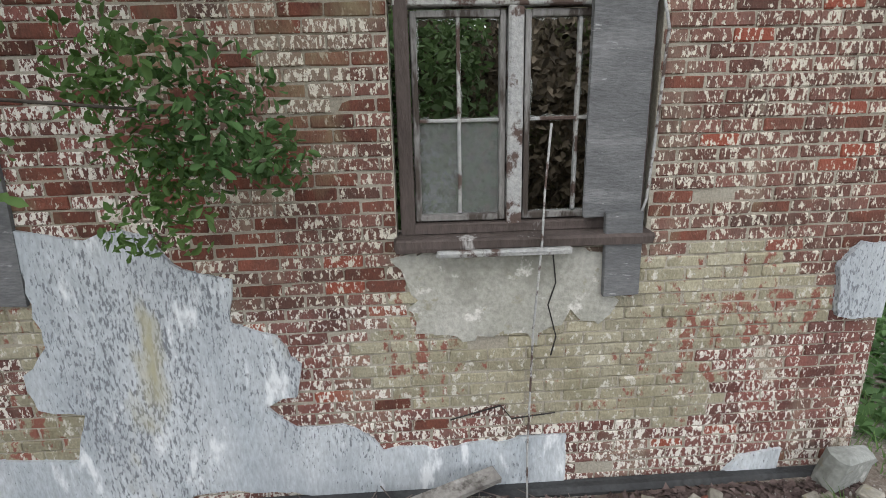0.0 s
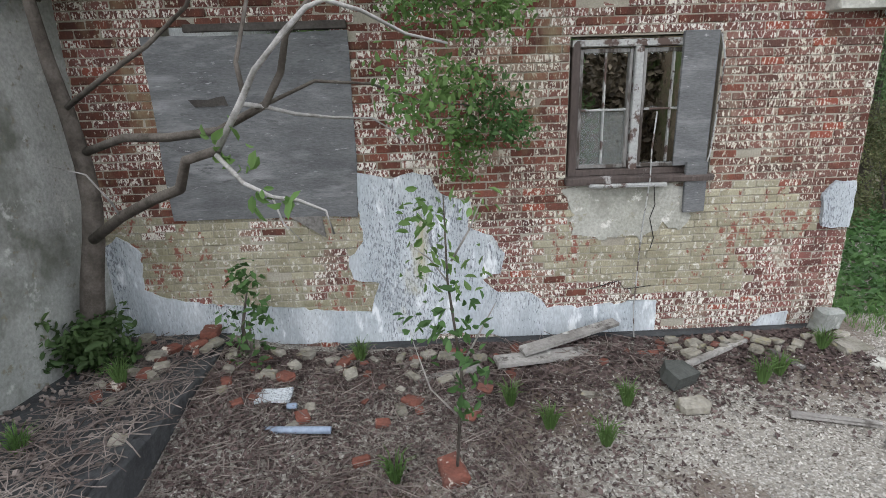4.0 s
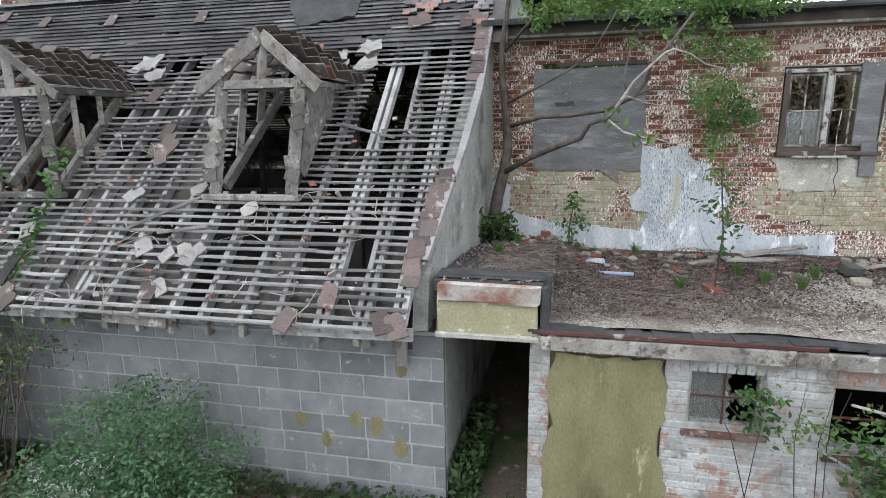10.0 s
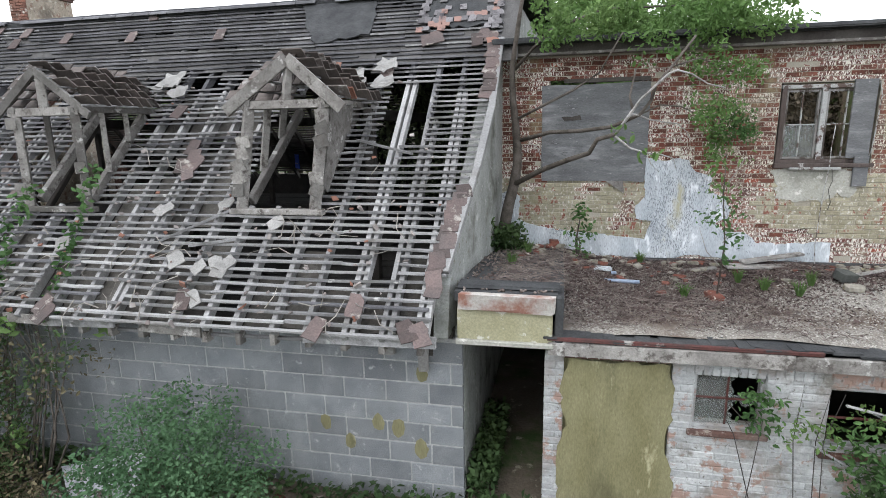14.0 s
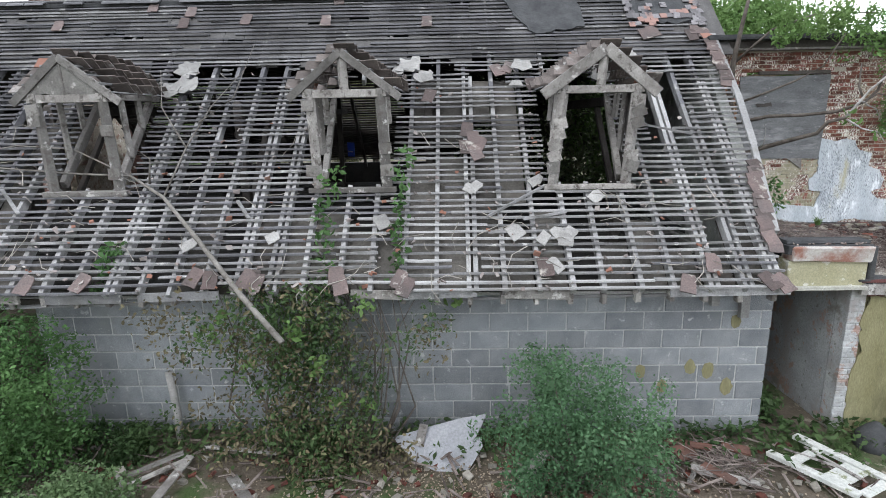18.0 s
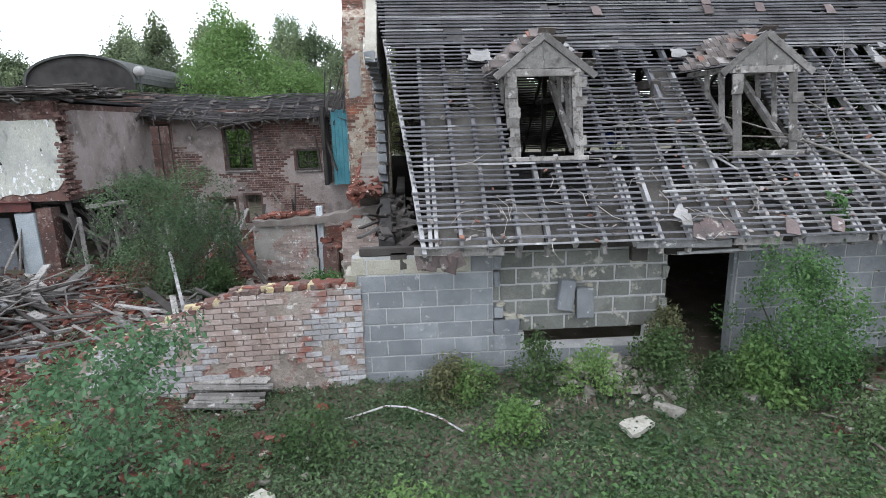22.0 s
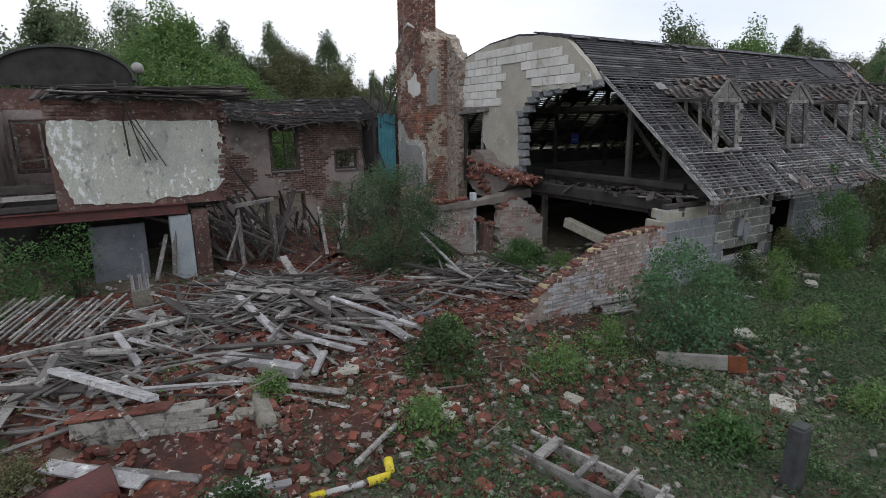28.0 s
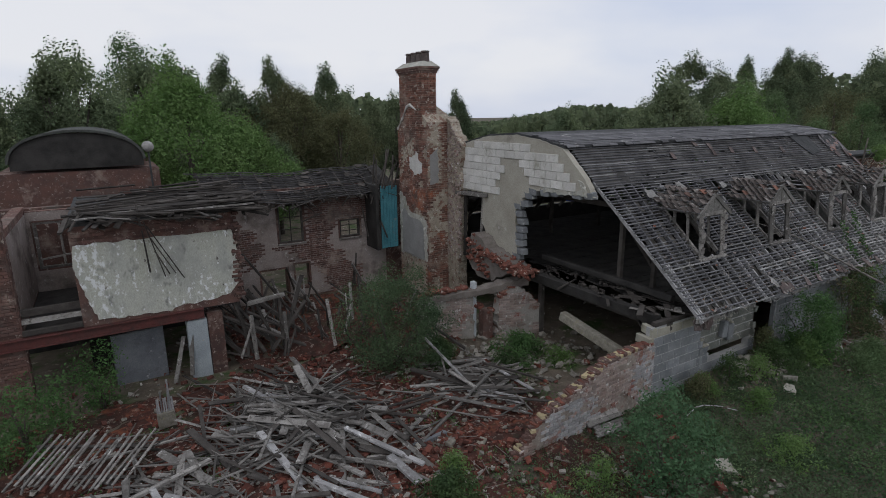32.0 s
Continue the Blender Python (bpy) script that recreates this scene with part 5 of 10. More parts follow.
w1 = metal_window("window_1", *WIN_S, FY + 0.06, 2, 2, "small metal window with broken dirty panes")
xm_, zm_ = (WIN_S[0] + WIN_S[1]) / 2, (WIN_S[2] + WIN_S[3]) / 2
for a_, b_, c_, d_, hole_ in ((WIN_S[0] + 0.03, xm_, WIN_S[2] + 0.03, zm_, 0.0), (WIN_S[0] + 0.03, xm_, zm_, WIN_S[3] - 0.03, 0.0), (xm_, WIN_S[1] - 0.03, zm_, WIN_S[3] - 0.03, 0.8), (xm_, WIN_S[1] - 0.03, WIN_S[2] + 0.03, zm_, 1.0)):
    broken_pane(w1, a_, b_, c_, d_, FY + 0.06, hole_, rg)
w2 = metal_window("window_2", WIN_W[0], (WIN_W[0] + WIN_W[1]) / 2 + 0.02, WIN_W[2], WIN_W[3], FY + 0.06, 1, 2, "white window frame with the glass gone")
w3 = metal_window("window_3", (WIN_W[0] + WIN_W[1]) / 2 + 0.02, WIN_W[1], WIN_W[2], WIN_W[3], FY + 0.06, 1, 2, "white window frame with broken glass")
broken_pane(w3, (WIN_W[0] + WIN_W[1]) / 2 + 0.05, WIN_W[1] - 0.03, WIN_W[2] + 0.03, WIN_W[3] - 0.03, FY + 0.06, 0.9, rg)
for k in range(7):
    a = Vector((3.1 + 0.16 * k + rg.uniform(-0.1, 0.1), FY - 0.06 - rg.uniform(0, 0.1), 1.35 + rg.uniform(-0.15, 0.4)))
    b = a + Vector((rg.uniform(0.3, 0.7), rg.uniform(-0.05, 0.05), rg.uniform(-0.35, 0.05)))
    tagged(part("split_lath", Geo().beam(a, b, 0.03, 0.012, 0.002, 0.004, 0, rg), M["batten"]), "splintered white lath caught in the window creeper", "lath", "laths at the window")
# inside of the low building: room shade put into near-black walls
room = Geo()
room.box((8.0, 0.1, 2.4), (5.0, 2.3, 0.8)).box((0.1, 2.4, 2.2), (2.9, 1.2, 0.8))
tagged(part("wall_inner", room, M["dark"]), "inner walls of the low building, near-black for shade", "wall", kind="structure")
# passage end, its near-black colour gives the shade of the depth
tagged(part("wall_passage_end", Geo().box((0.9, 0.1, 2.4), (0.4, 5.5, 0.9)), M["dark"]), "wall closing the passage, near-black for shade", "wall", kind="structure")


# ---- upper storey: window, boards, plaster, eaves ----
def up(u, v, d):
    return (u, UY - d, v)


win = thing("window_4", "old timber casement window with peeling white paint", "window", kind="structure")
X0, X1, Z0, Z1 = 3.44, 4.44, 3.42, 4.34
XM = 3.905
M["oldpaint"] = mat("peeling_white_paint", (0.50, 0.50, 0.48), (0.40, 0.41, 0.41), 6.0, 0.7, 0.4, 60, spots=[((0.10, 0.07, 0.06), 9.0, 0.50, 0.56)])
M["greypaint"] = mat("worn_grey_paint", (0.22, 0.21, 0.20), (0.34, 0.335, 0.325), 8.0, 0.75, 0.4, 60, streak=(1, 1, 0.3), spots=[((0.07, 0.058, 0.05), 9.0, 0.50, 0.58)])
M["brownwood"] = mat("brown_rotten_timber", (0.075, 0.060, 0.054), (0.125, 0.10, 0.092), 5.0, 0.85, 0.5, 50, streak=(1, 1, 0.3), spots=[((0.42, 0.41, 0.40), 8.0, 0.62, 0.68)])
for name, a, b, c, d, m in (("frame", X0, X0 + 0.055, Z0, Z1, "brownwood"), ("frame", X1 - 0.05, X1, Z0, Z1, "brownwood"), ("frame", X0, X1, Z1 - 0.05, Z1, "oldpaint"), ("mullion", XM - 0.03, XM + 0.03, Z0 + 0.03, Z1 - 0.05, "oldpaint"), ("bottom_rail", X0 + 0.05, X1 - 0.05, Z0, Z0 + 0.045, "brownwood")):
    part(name, Geo().box((b - a, 0.09, d - c), ((a + b) / 2, UY + 0.05, (c + d) / 2), None, 0.006, 0.003, rg), M[m], win)
part("window_sill", Geo().box((X1 - X0 + 0.06, 0.16, 0.05), ((X0 + X1) / 2, UY + 0.0, Z0 - 0.025), None, 0.01, 0.006, rg), M["brownwood"], win, "rotten brown sill")
part("sill_lip", Geo().box((0.55, 0.05, 0.025), (3.85, UY - 0.07, Z0 - 0.06), None, 0.005, 0.004, rg), M["oldpaint"], win)
for s0, s1 in ((X0 + 0.06, XM - 0.035), (XM + 0.035, X1 - 0.06)):
    g = Geo()
    for a, b, c, d in ((s0, s0 + 0.025, Z0 + 0.05, Z1 - 0.06), (s1 - 0.025, s1, Z0 + 0.05, Z1 - 0.06), (s0 + 0.025, s1 - 0.025, Z0 + 0.05, Z0 + 0.075), (s0 + 0.025, s1 - 0.025, Z1 - 0.085, Z1 - 0.06)):
        g.box((b - a, 0.05, d - c), ((a + b) / 2, UY + 0.06, (c + d) / 2), None, 0.004, 0.002, rg)
    sash = part("casement", g, M["greypaint"], win, "casement with worn grey-white paint")
    xm, zm = (s0 + s1) / 2, 3.875
    part("glazing_bar", Geo().box((0.014, 0.03, Z1 - Z0 - 0.16), (xm, UY + 0.06, (Z0 + Z1) / 2), None, 0.003), M["oldpaint"], sash)
    part("glazing_bar", Geo().box((s1 - s0 - 0.05, 0.028, 0.014), (xm, UY + 0.06, zm), None, 0.003), M["oldpaint"], sash)
    for a, b in ((s0 + 0.02, xm), (xm, s1 - 0.02)):
        broken_pane(sash, a, b, Z0 + 0.07, zm, UY + 0.065, 0.0 if a < XM else 0.25, rg)
        broken_pane(sash, a, b, zm, Z1 - 0.08, UY + 0.065, 0.35, rg)
wb = part("window_board", Geo().box((0.24, 0.03, 0.90), (4.30, UY - 0.02, 3.93), None, 0.004, 0.003, rg), M["ply"])
tagged(wb, "grey weathered plywood board across the casement", "board", "boards on the upper wall")
wb = part("window_board", Geo().box((0.155, 0.028, 0.36), (4.345, UY - 0.052, 3.325), Matrix.Rotation(-0.02, 3, "Y"), 0.004, 0.004, rg), M["ply"])
tagged(wb, "short grey plywood offcut hanging below the sill", "board", "boards on the upper wall")
wire = Geo().tube([(4.43, UY - 0.03, 4.36), (4.47, UY - 0.035, 4.2), (4.455, UY - 0.03, 3.8), (4.44, UY - 0.03, 3.55), (4.42, UY - 0.04, 3.5)], [0.006] * 5, 6)
tagged(part("cable", wire, M["oldpaint"], smooth=True), "white cable hanging beside the casement", "cable", "loose cables")
wire = Geo().tube([(4.04, UY - 0.02, 3.86), (4.02, UY - 0.03, 3.6), (4.0, UY - 0.09, 3.4), (3.98, UY - 0.06, 3.0), (3.97, UY - 0.05, 2.4), (3.95, UY - 0.16, 2.16)], [0.005] * 6, 6)
tagged(part("cable", wire, M["oldpaint"], smooth=True), "thin white cable hanging from a window pane", "cable", "loose cables")

bd = thing("plywood_board", "large grey plywood sheet closing a window", "board", at=(1.27, UY, 3.83))
part("sheet", Geo().prism(ragged([(-0.65, 0.60), (0.0, 0.59), (0.68, 0.61), (0.68, 0.0), (0.66, -0.63), (-0.64, -0.62)], 0.2, 0.006, rg), lambda u, v, d: (u, -0.012 - d, v), 0.02), M["ply"], bd)
part("top_batten", Geo().box((1.05, 0.05, 0.05), (0.15, -0.0, 0.645), None, 0.006, 0.004, rg), M["darkwood"], bd)
part("split", Geo().prism(ragged([(-0.40, 0.20), (-0.16, 0.21), (-0.14, 0.16), (-0.36, 0.15)], 0.05, 0.01, rg), lambda u, v, d: (u, -0.033 - d, v), 0.008), M["darkwood"], bd, "torn dark veneer")
part("corner_flap", Geo().prism([(0.18, -0.62), (0.40, -0.62), (0.42, -0.78)], lambda u, v, d: (u, -0.02 - d, v), 0.015), M["oldwood"], bd)

coat = part("plaster_coat", Geo().prism(ragged([(0.05, 2.36), (0.05, 3.02), (0.22, 3.1), (0.36, 2.98), (0.32, 2.7), (0.5, 2.62), (0.85, 2.55), (1.25, 2.52), (1.98, 2.44), (2.04, 2.68), (1.86, 2.72), (1.84, 2.88), (1.95, 3.0), (1.93, 3.5), (2.2, 3.46), (2.32, 3.5), (2.45, 3.46), (2.5, 3.34), (2.73, 3.26), (2.72, 3.08), (2.9, 3.0), (2.98, 2.87), (2.95, 2.73), (2.82, 2.68), (2.95, 2.57), (3.18, 2.55), (3.32, 2.43), (3.55, 2.42), (4.15, 2.45), (4.15, 2.14), (3.0, 2.2), (2.6, 2.26), (2.2, 2.18), (1.79, 2.2), (0.85, 2.24), (0.3, 2.3)], 0.05, 0.012, rg), up, 0.028), M["plaster"], wall_upper, "blue-grey plaster left on the brick")
part("lime_coat", Geo().prism(ragged([(3.40, 3.36), (4.2, 3.36), (4.42, 3.33), (4.40, 3.15), (4.28, 3.0), (4.15, 3.05), (4.0, 2.93), (3.85, 3.0), (3.7, 2.93), (3.5, 3.0), (3.46, 3.2)], 0.04, 0.03, rg), up, 0.020), M["render"], wall_upper, "flaking render under the casement")
part("plaster_patch", Geo().prism(ragged([(5.31, 3.22), (5.4, 3.32), (5.55, 3.33), (5.56, 2.98), (5.36, 2.98), (5.33, 3.1)], 0.06, 0.012, rg), up, 0.04), M["plaster"], wall_upper)
part("plaster_patch", Geo().prism(ragged([(5.0, 2.28), (5.2, 2.3), (5.2, 2.14), (4.9, 2.14)], 0.06, 0.012, rg), up, 0.03), M["plaster"], wall_upper)
part("plinth", Geo().box((3.9, 0.09, 0.16), (3.65, UY - 0.05, 2.12), None, 0.015, 0.008, rg), M["felt"], wall_upper, "dark felt skirting")
for pts in ([(4.06, 3.36), (4.08, 3.2), (4.05, 3.1), (4.09, 2.95), (4.07, 2.86)], [(3.62, 2.56), (3.85, 2.62), (3.9, 2.55), (4.1, 2.57)]):
    part("crack", Geo().tube([(x, UY - 0.022, z) for x, z in pts], [0.0035] * len(pts), 4), M["dark"], wall_upper)

ue = thing("upper_eaves", "dark felt roof edge over the brick wall", "roof", kind="structure")
part("fascia_board", Geo().box((5.75, 0.06, 0.10), (2.95, UY - 0.13, 4.86), None, 0.008, 0.006), M["darkwood"], ue)
part("soffit", Geo().box((5.7, 0.2, 0.03), (2.92, UY - 0.06, 4.80), None), M["oldwood"], ue)
deck = Geo().box((5.9, 0.9, 0.08), (3.0, UY + 0.3, 4.94), None, 0.01)
part("deck", deck, M["felt"], ue)
part("felt_lip", Geo().box((6.0, 0.12, 0.05), (3.0, UY - 0.2, 4.96), None, 0.015, 0.012), M["felt"], ue)
part("corbel", Geo().box((0.45, 0.16, 0.10), (5.35, UY - 0.06, 4.52), None, 0.012, 0.006, rg), M["render"], ue)
M["dishgrey"] = mat("weathered_dish_enamel", (0.42, 0.48, 0.50), (0.54, 0.59, 0.60), 4.0, 0.5, 0.1, 40, spots=[((0.28, 0.31, 0.30), 3.0, 0.58, 0.70)])
dish = thing("satellite_dish", "weathered pale satellite dish bracketed to the wall corner", "satellite dish", at=Matrix.Translation((5.66, UY - 0.26, 4.58)) @ Vector((0.42, -0.50, -0.76)).to_track_quat("Z", "Y").to_matrix().to_4x4())
part("reflector", Geo().tube([(0, 0, -0.055), (0, 0, -0.04), (0, 0, 0.0), (0, 0, 0.03), (0, 0, 0.045)], [0.275, 0.27, 0.20, 0.11, 0.03], 24), M["dishgrey"], dish, smooth=True)
part("rim", Geo().tube([(0.275 * math.cos(a * math.pi / 12), 0.275 * math.sin(a * math.pi / 12), -0.055) for a in range(25)], [0.010] * 25, 6), M["dishgrey"], dish, smooth=True)
part("bracket", Geo().beam((0, 0, 0.03), (0.10, 0.16, 0.10), 0.03, 0.03), M["felt"], dish)
# rooms behind the brick wall, open at the back
M["browned"] = mat("earthy_mossy_wall", (0.16, 0.125, 0.085), (0.24, 0.20, 0.14), 3.0, 0.95, 0.6, 40, spots=[((0.07, 0.10, 0.035), 2.2, 0.5, 0.64), ((0.09, 0.07, 0.05), 9.0, 0.55, 0.65)])
back = thing("wall_behind", "ivy-grown broken wall seen through the casement", "wall", kind="structure")
part("core", Geo().prism(ragged([(2.2, 2.0), (2.2, 4.1), (2.9, 4.05), (3.3, 4.0), (4.2, 4.5), (5.3, 4.75), (5.3, 2.0)], 0.15, 0.05, rg), lambda u, v, d: (u, 5.2 + d, v), 0.25), M["browned"], back)
part("render_patch", Geo().prism(ragged([(3.3, 2.2), (3.3, 3.3), (3.55, 3.7), (3.9, 3.5), (4.0, 2.2)], 0.1, 0.04, rg), lambda u, v, d: (u, 5.195 - d, v), 0.02), M["plaster"], back)
part("floor_slab", Geo().box((5.3, 4.0, 0.1), (2.9, UY + 2.2, 2.05)), M["dark"], back)
part("side", Geo().box((0.2, 2.6, 2.6), (2.1, UY + 1.5, 3.3)), M["browned"], back)
part("side", Geo().box((0.2, 2.6, 2.6), (5.2, UY + 1.5, 3.3)), M["browned"], back)


# ---- litter on the flat roof ----
def lump_mesh(size, rg, m):
    g = Geo().box(size, (0, 0, 0), None, min(size) * 0.3, min(size) * 0.14, rg)
    return g.mesh("lump", m)


def lay(me, name, x, y, z, turn, tilt, label, category, group=""):
    ob = part(name, me, None)
    ob.matrix_world = Matrix.LocRotScale((x, y, z), Euler((tilt, tilt * 0.6, turn)), None)
    return tagged(ob, label, category, group)


M["stone"] = mat("pale_rubble", (0.22, 0.205, 0.165), (0.35, 0.33, 0.285), 9.0, 0.92, 0.6, 40, rand=0.25, spots=[((0.25, 0.23, 0.15), 12.0, 0.56, 0.66)])
M["slate"] = mat("dark_slate", (0.055, 0.06, 0.055), (0.09, 0.095, 0.088), 6.0, 0.75, 0.4, 40)
M["terracotta"] = mat("broken_red_brick", (0.23, 0.085, 0.06), (0.16, 0.075, 0.06), 8.0, 0.9, 0.5, 50, rand=0.3, spots=[((0.50, 0.46, 0.40), 9.0, 0.60, 0.66)])
M["bluepipe"] = mat("blue_grey_plastic", (0.26, 0.33, 0.44), (0.32, 0.38, 0.48), 5.0, 0.5, 0.05, 40)
M["twig"] = mat("dry_twig", (0.13, 0.10, 0.092), (0.29, 0.25, 0.225), 5.0, 0.9, 0.2, 60, island=0.4)
rg = random.Random(8)
rs3 = random.Random(44)
near_wall = [(rs3.uniform(0.35, 3.3), 2.42 - abs(rs3.gauss(0, 0.42))) for _ in range(22)] + [(rs3.uniform(4.2, 5.5), 2.4 - abs(rs3.gauss(0, 0.15))) for _ in range(18)] + [(1.0, 2.30), (1.12, 2.38), (0.9, 2.28), (1.3, 2.35), (1.45, 2.2), (1.05, 2.05), (1.25, 2.02), (1.5, 2.35), (0.75, 2.3), (0.6, 2.15), (1.7, 2.3), (1.85, 2.1), (2.0, 2.3), (2.3, 2.2), (2.5, 1.98), (2.6, 2.05), (4.4, 2.3), (4.55, 2.25), (4.7, 2.35), (4.3, 2.2), (4.85, 2.3), (5.1, 2.25), (0.4, 1.75), (0.5, 1.9), (3.1, 2.2), (3.4, 1.75), (2.2, 1.9)]
for x, y in near_wall:
    sz = (rg.uniform(0.04, 0.13), rg.uniform(0.05, 0.10), rg.uniform(0.03, 0.06))
    lay(lump_mesh(sz, rg, M["stone"]), "stone", x, y, (roof_z(x, y) if x > 0.9 else 2.38) + sz[2] * 0.35, rg.uniform(0, 6), rg.uniform(-0.2, 0.2), "pale lump of mortar on the flat roof", "rubble", "rubble on the flat roof")
for x, y, a in ((0.82, 2.42, 0.17), (1.42, 2.05, 0.13), (2.28, 1.78, 0.13), (0.62, 2.05, 0.07), (2.1, 1.62, 0.09), (2.62, 2.28, 0.10), (2.95, 2.05, 0.08), (3.05, 2.2, 0.09), (1.2, 1.72, 0.08), (0.5, 1.72, 0.1), (2.5, 1.15, 0.2), (3.6, 2.1, 0.08), (4.75, 2.35, 0.07), (2.0, 1.3, 0.1), (0.45, 1.6, 0.1), *[(rs3.uniform(0.4, 3.2), 2.4 - abs(rs3.gauss(0, 0.4)), rs3.uniform(0.04, 0.12)) for _ in range(34)], *[(rs3.uniform(3.8, 4.6), rs3.uniform(2.2, 2.42), rs3.uniform(0.04, 0.08)) for _ in range(8)]):
    lay(lump_mesh((a, a * 0.7, a * 0.4), rg, M["terracotta"]), "broken_brick", x, y, (roof_z(x, y) if x > 0.9 else 2.38) + a * 0.15, rg.uniform(0, 6), rg.uniform(-0.25, 0.25), "broken red brick with mortar on the flat roof", "brick", "broken bricks on the flat roof")
lay(Geo().prism(ragged([(-0.12, -0.06), (0.10, -0.07), (0.12, 0.06), (-0.09, 0.07)], 0.05, 0.012, rg), lambda u, v, d: (u, v, d), 0.02).mesh("slab", M["plaster"]), "plaster_slab", 1.40, 1.82, roof_z(1.4, 1.82) + 0.02, 0.2, 0.08, "pale grey slab of fallen plaster", "rubble")
lay(Geo().prism([(-0.13, -0.08), (0.12, -0.06), (0.10, 0.09), (-0.05, 0.13), (-0.12, 0.05)], lambda u, v, d: (u, v * 0.9, d), 0.09).mesh("slab", M["slate"]), "slate_block", 4.03, 1.86, roof_z(4.03, 1.86) + 0.03, 0.5, 0.25, "dark grey slab of stone standing on chippings", "stone")
lay(lump_mesh((0.20, 0.10, 0.08), rg, M["stone"]), "stone", 4.02, 1.62, roof_z(4, 1.6) + 0.03, 0.1, 0.05, "grey lump of stone on chippings", "rubble", "rubble on the flat roof")
pp = part("pipe_offcut", Geo().tube([(-0.20, 0, 0), (0.20, 0, 0)], [0.022, 0.022], 14), M["bluepipe"], smooth=True)
pp.location, pp.rotation_euler = (1.60, 1.55, roof_z(1.6, 1.55) + 0.045), (0, 0, -0.08)
tagged(pp, "blue-grey plastic pipe offcut lying on twigs", "pipe", "pipe offcuts")
pp = part("pipe_offcut", Geo().tube([(-0.03, 0, 0), (0.03, 0, 0)], [0.02, 0.02], 14), M["bluepipe"], smooth=True)
pp.location = (1.53, 1.74, roof_z(1.53, 1.74) + 0.04)
tagged(pp, "short stub of grey plastic pipe", "pipe", "pipe offcuts")
for a, b, w in (((2.86, 2.12, 2.22), (3.55, 2.26, 2.20), 0.13), ((3.05, 2.18, 2.26), (3.82, 2.48, 2.32), 0.09), ((4.15, 2.05, 2.16), (4.75, 2.32, 2.2), 0.045), ((4.55, 1.5, 2.13), (5.0, 1.35, 2.13), 0.035), ((4.85, 2.2, 2.17), (4.95, 1.95, 2.15), 0.05), ((2.3, 2.0, 2.17), (2.75, 2.1, 2.2), 0.06), ((4.9, 1.2, 2.13), (5.5, 0.9, 2.13), 0.06)):
    tagged(part("plank", Geo().beam(a, b, w, 0.03, 0.005, 0.006, rg.uniform(-0.3, 0.3), rg), M["oldwood"]), "grey weathered plank lying on the flat roof", "plank", "planks on the flat roof")
lay(lump_mesh((0.24, 0.10, 0.20), rg, M["sidewall"]), "plaster_lump", 5.44, 2.44, 2.27, 0.3, 0.25, "grey lump of plaster fallen at the wall corner", "rubble", "rubble on the flat roof")
lay(lump_mesh((0.26, 0.16, 0.07), rg, M["stone"]), "stone", 5.46, 2.20, 2.17, 0.2, 0.1, "yellowish flat stone at the wall corner", "rubble", "rubble on the flat roof")
lay(lump_mesh((0.20, 0.12, 0.06), rg, M["render"]), "stone", 5.52, 1.98, 2.14, 0.8, 0.1, "pale flat stone at the wall corner", "rubble", "rubble on the flat roof")
# twigs and leaf litter
g = Geo()
for k in range(2600):
    x, y = 0.3 + 3.9 * rg.random() ** 1.4, rg.uniform(0.1, 2.45)
    if x > 2.6 and rg.random() < (x - 2.6) / 1.3 and y < 1.9:
        continue
    ln, a = rg.uniform(0.06, 0.34), rg.uniform(0, 6.28)
    zz = (roof_z(x, y) if x > 0.95 else 2.495 - 0.058 * (y + 0.2)) + rg.uniform(0.0, 0.03)
    c, s = math.cos(a) * ln / 2, math.sin(a) * ln / 2
    bend = rg.uniform(-0.03, 0.03)
    g.tube([(x - c, y - s, zz + rg.uniform(-0.01, 0.02)), (x + bend, y - bend, zz + 0.012), (x + c, y + s, zz + rg.uniform(-0.01, 0.03))], [0.003, 0.0026, 0.0015], 4)
tw = part("twig_litter", g, M["twig"])
tagged(tw, "dry twigs and stalks strewn over the flat roof", "twigs", kind="stuff")
g = Geo()
for k in range(15000):
    x, y = rg.uniform(0.95, 7.0), rg.uniform(0.0, 2.4)
    if x < 3.0 and rg.random() < 0.85 or x < 1.9 and rg.random() < 0.7:
        continue
    r = rg.uniform(0.005, 0.011)
    zz = roof_z(x, y) + r * 0.3
    vs = [Vector((x + rg.uniform(-r, r), y + rg.uniform(-r, r), zz + r)), *[Vector((x + r * math.cos(t), y + r * math.sin(t), zz + rg.uniform(-0.3, 0.3) * r)) for t in (0, 1.57, 3.14, 4.71)]]
    g.add(vs, [(0, 1, 2), (0, 2, 3), (0, 3, 4), (0, 4, 1)])
M["pebble"] = mat("pale_chippings", (0.30, 0.285, 0.26), (0.44, 0.42, 0.385), 30.0, 0.9, 0.0, 60, island=0.5)
tagged(part("stone_chippings", g, M["pebble"]), "pale stone chippings on the flat roof", "gravel", kind="stuff")


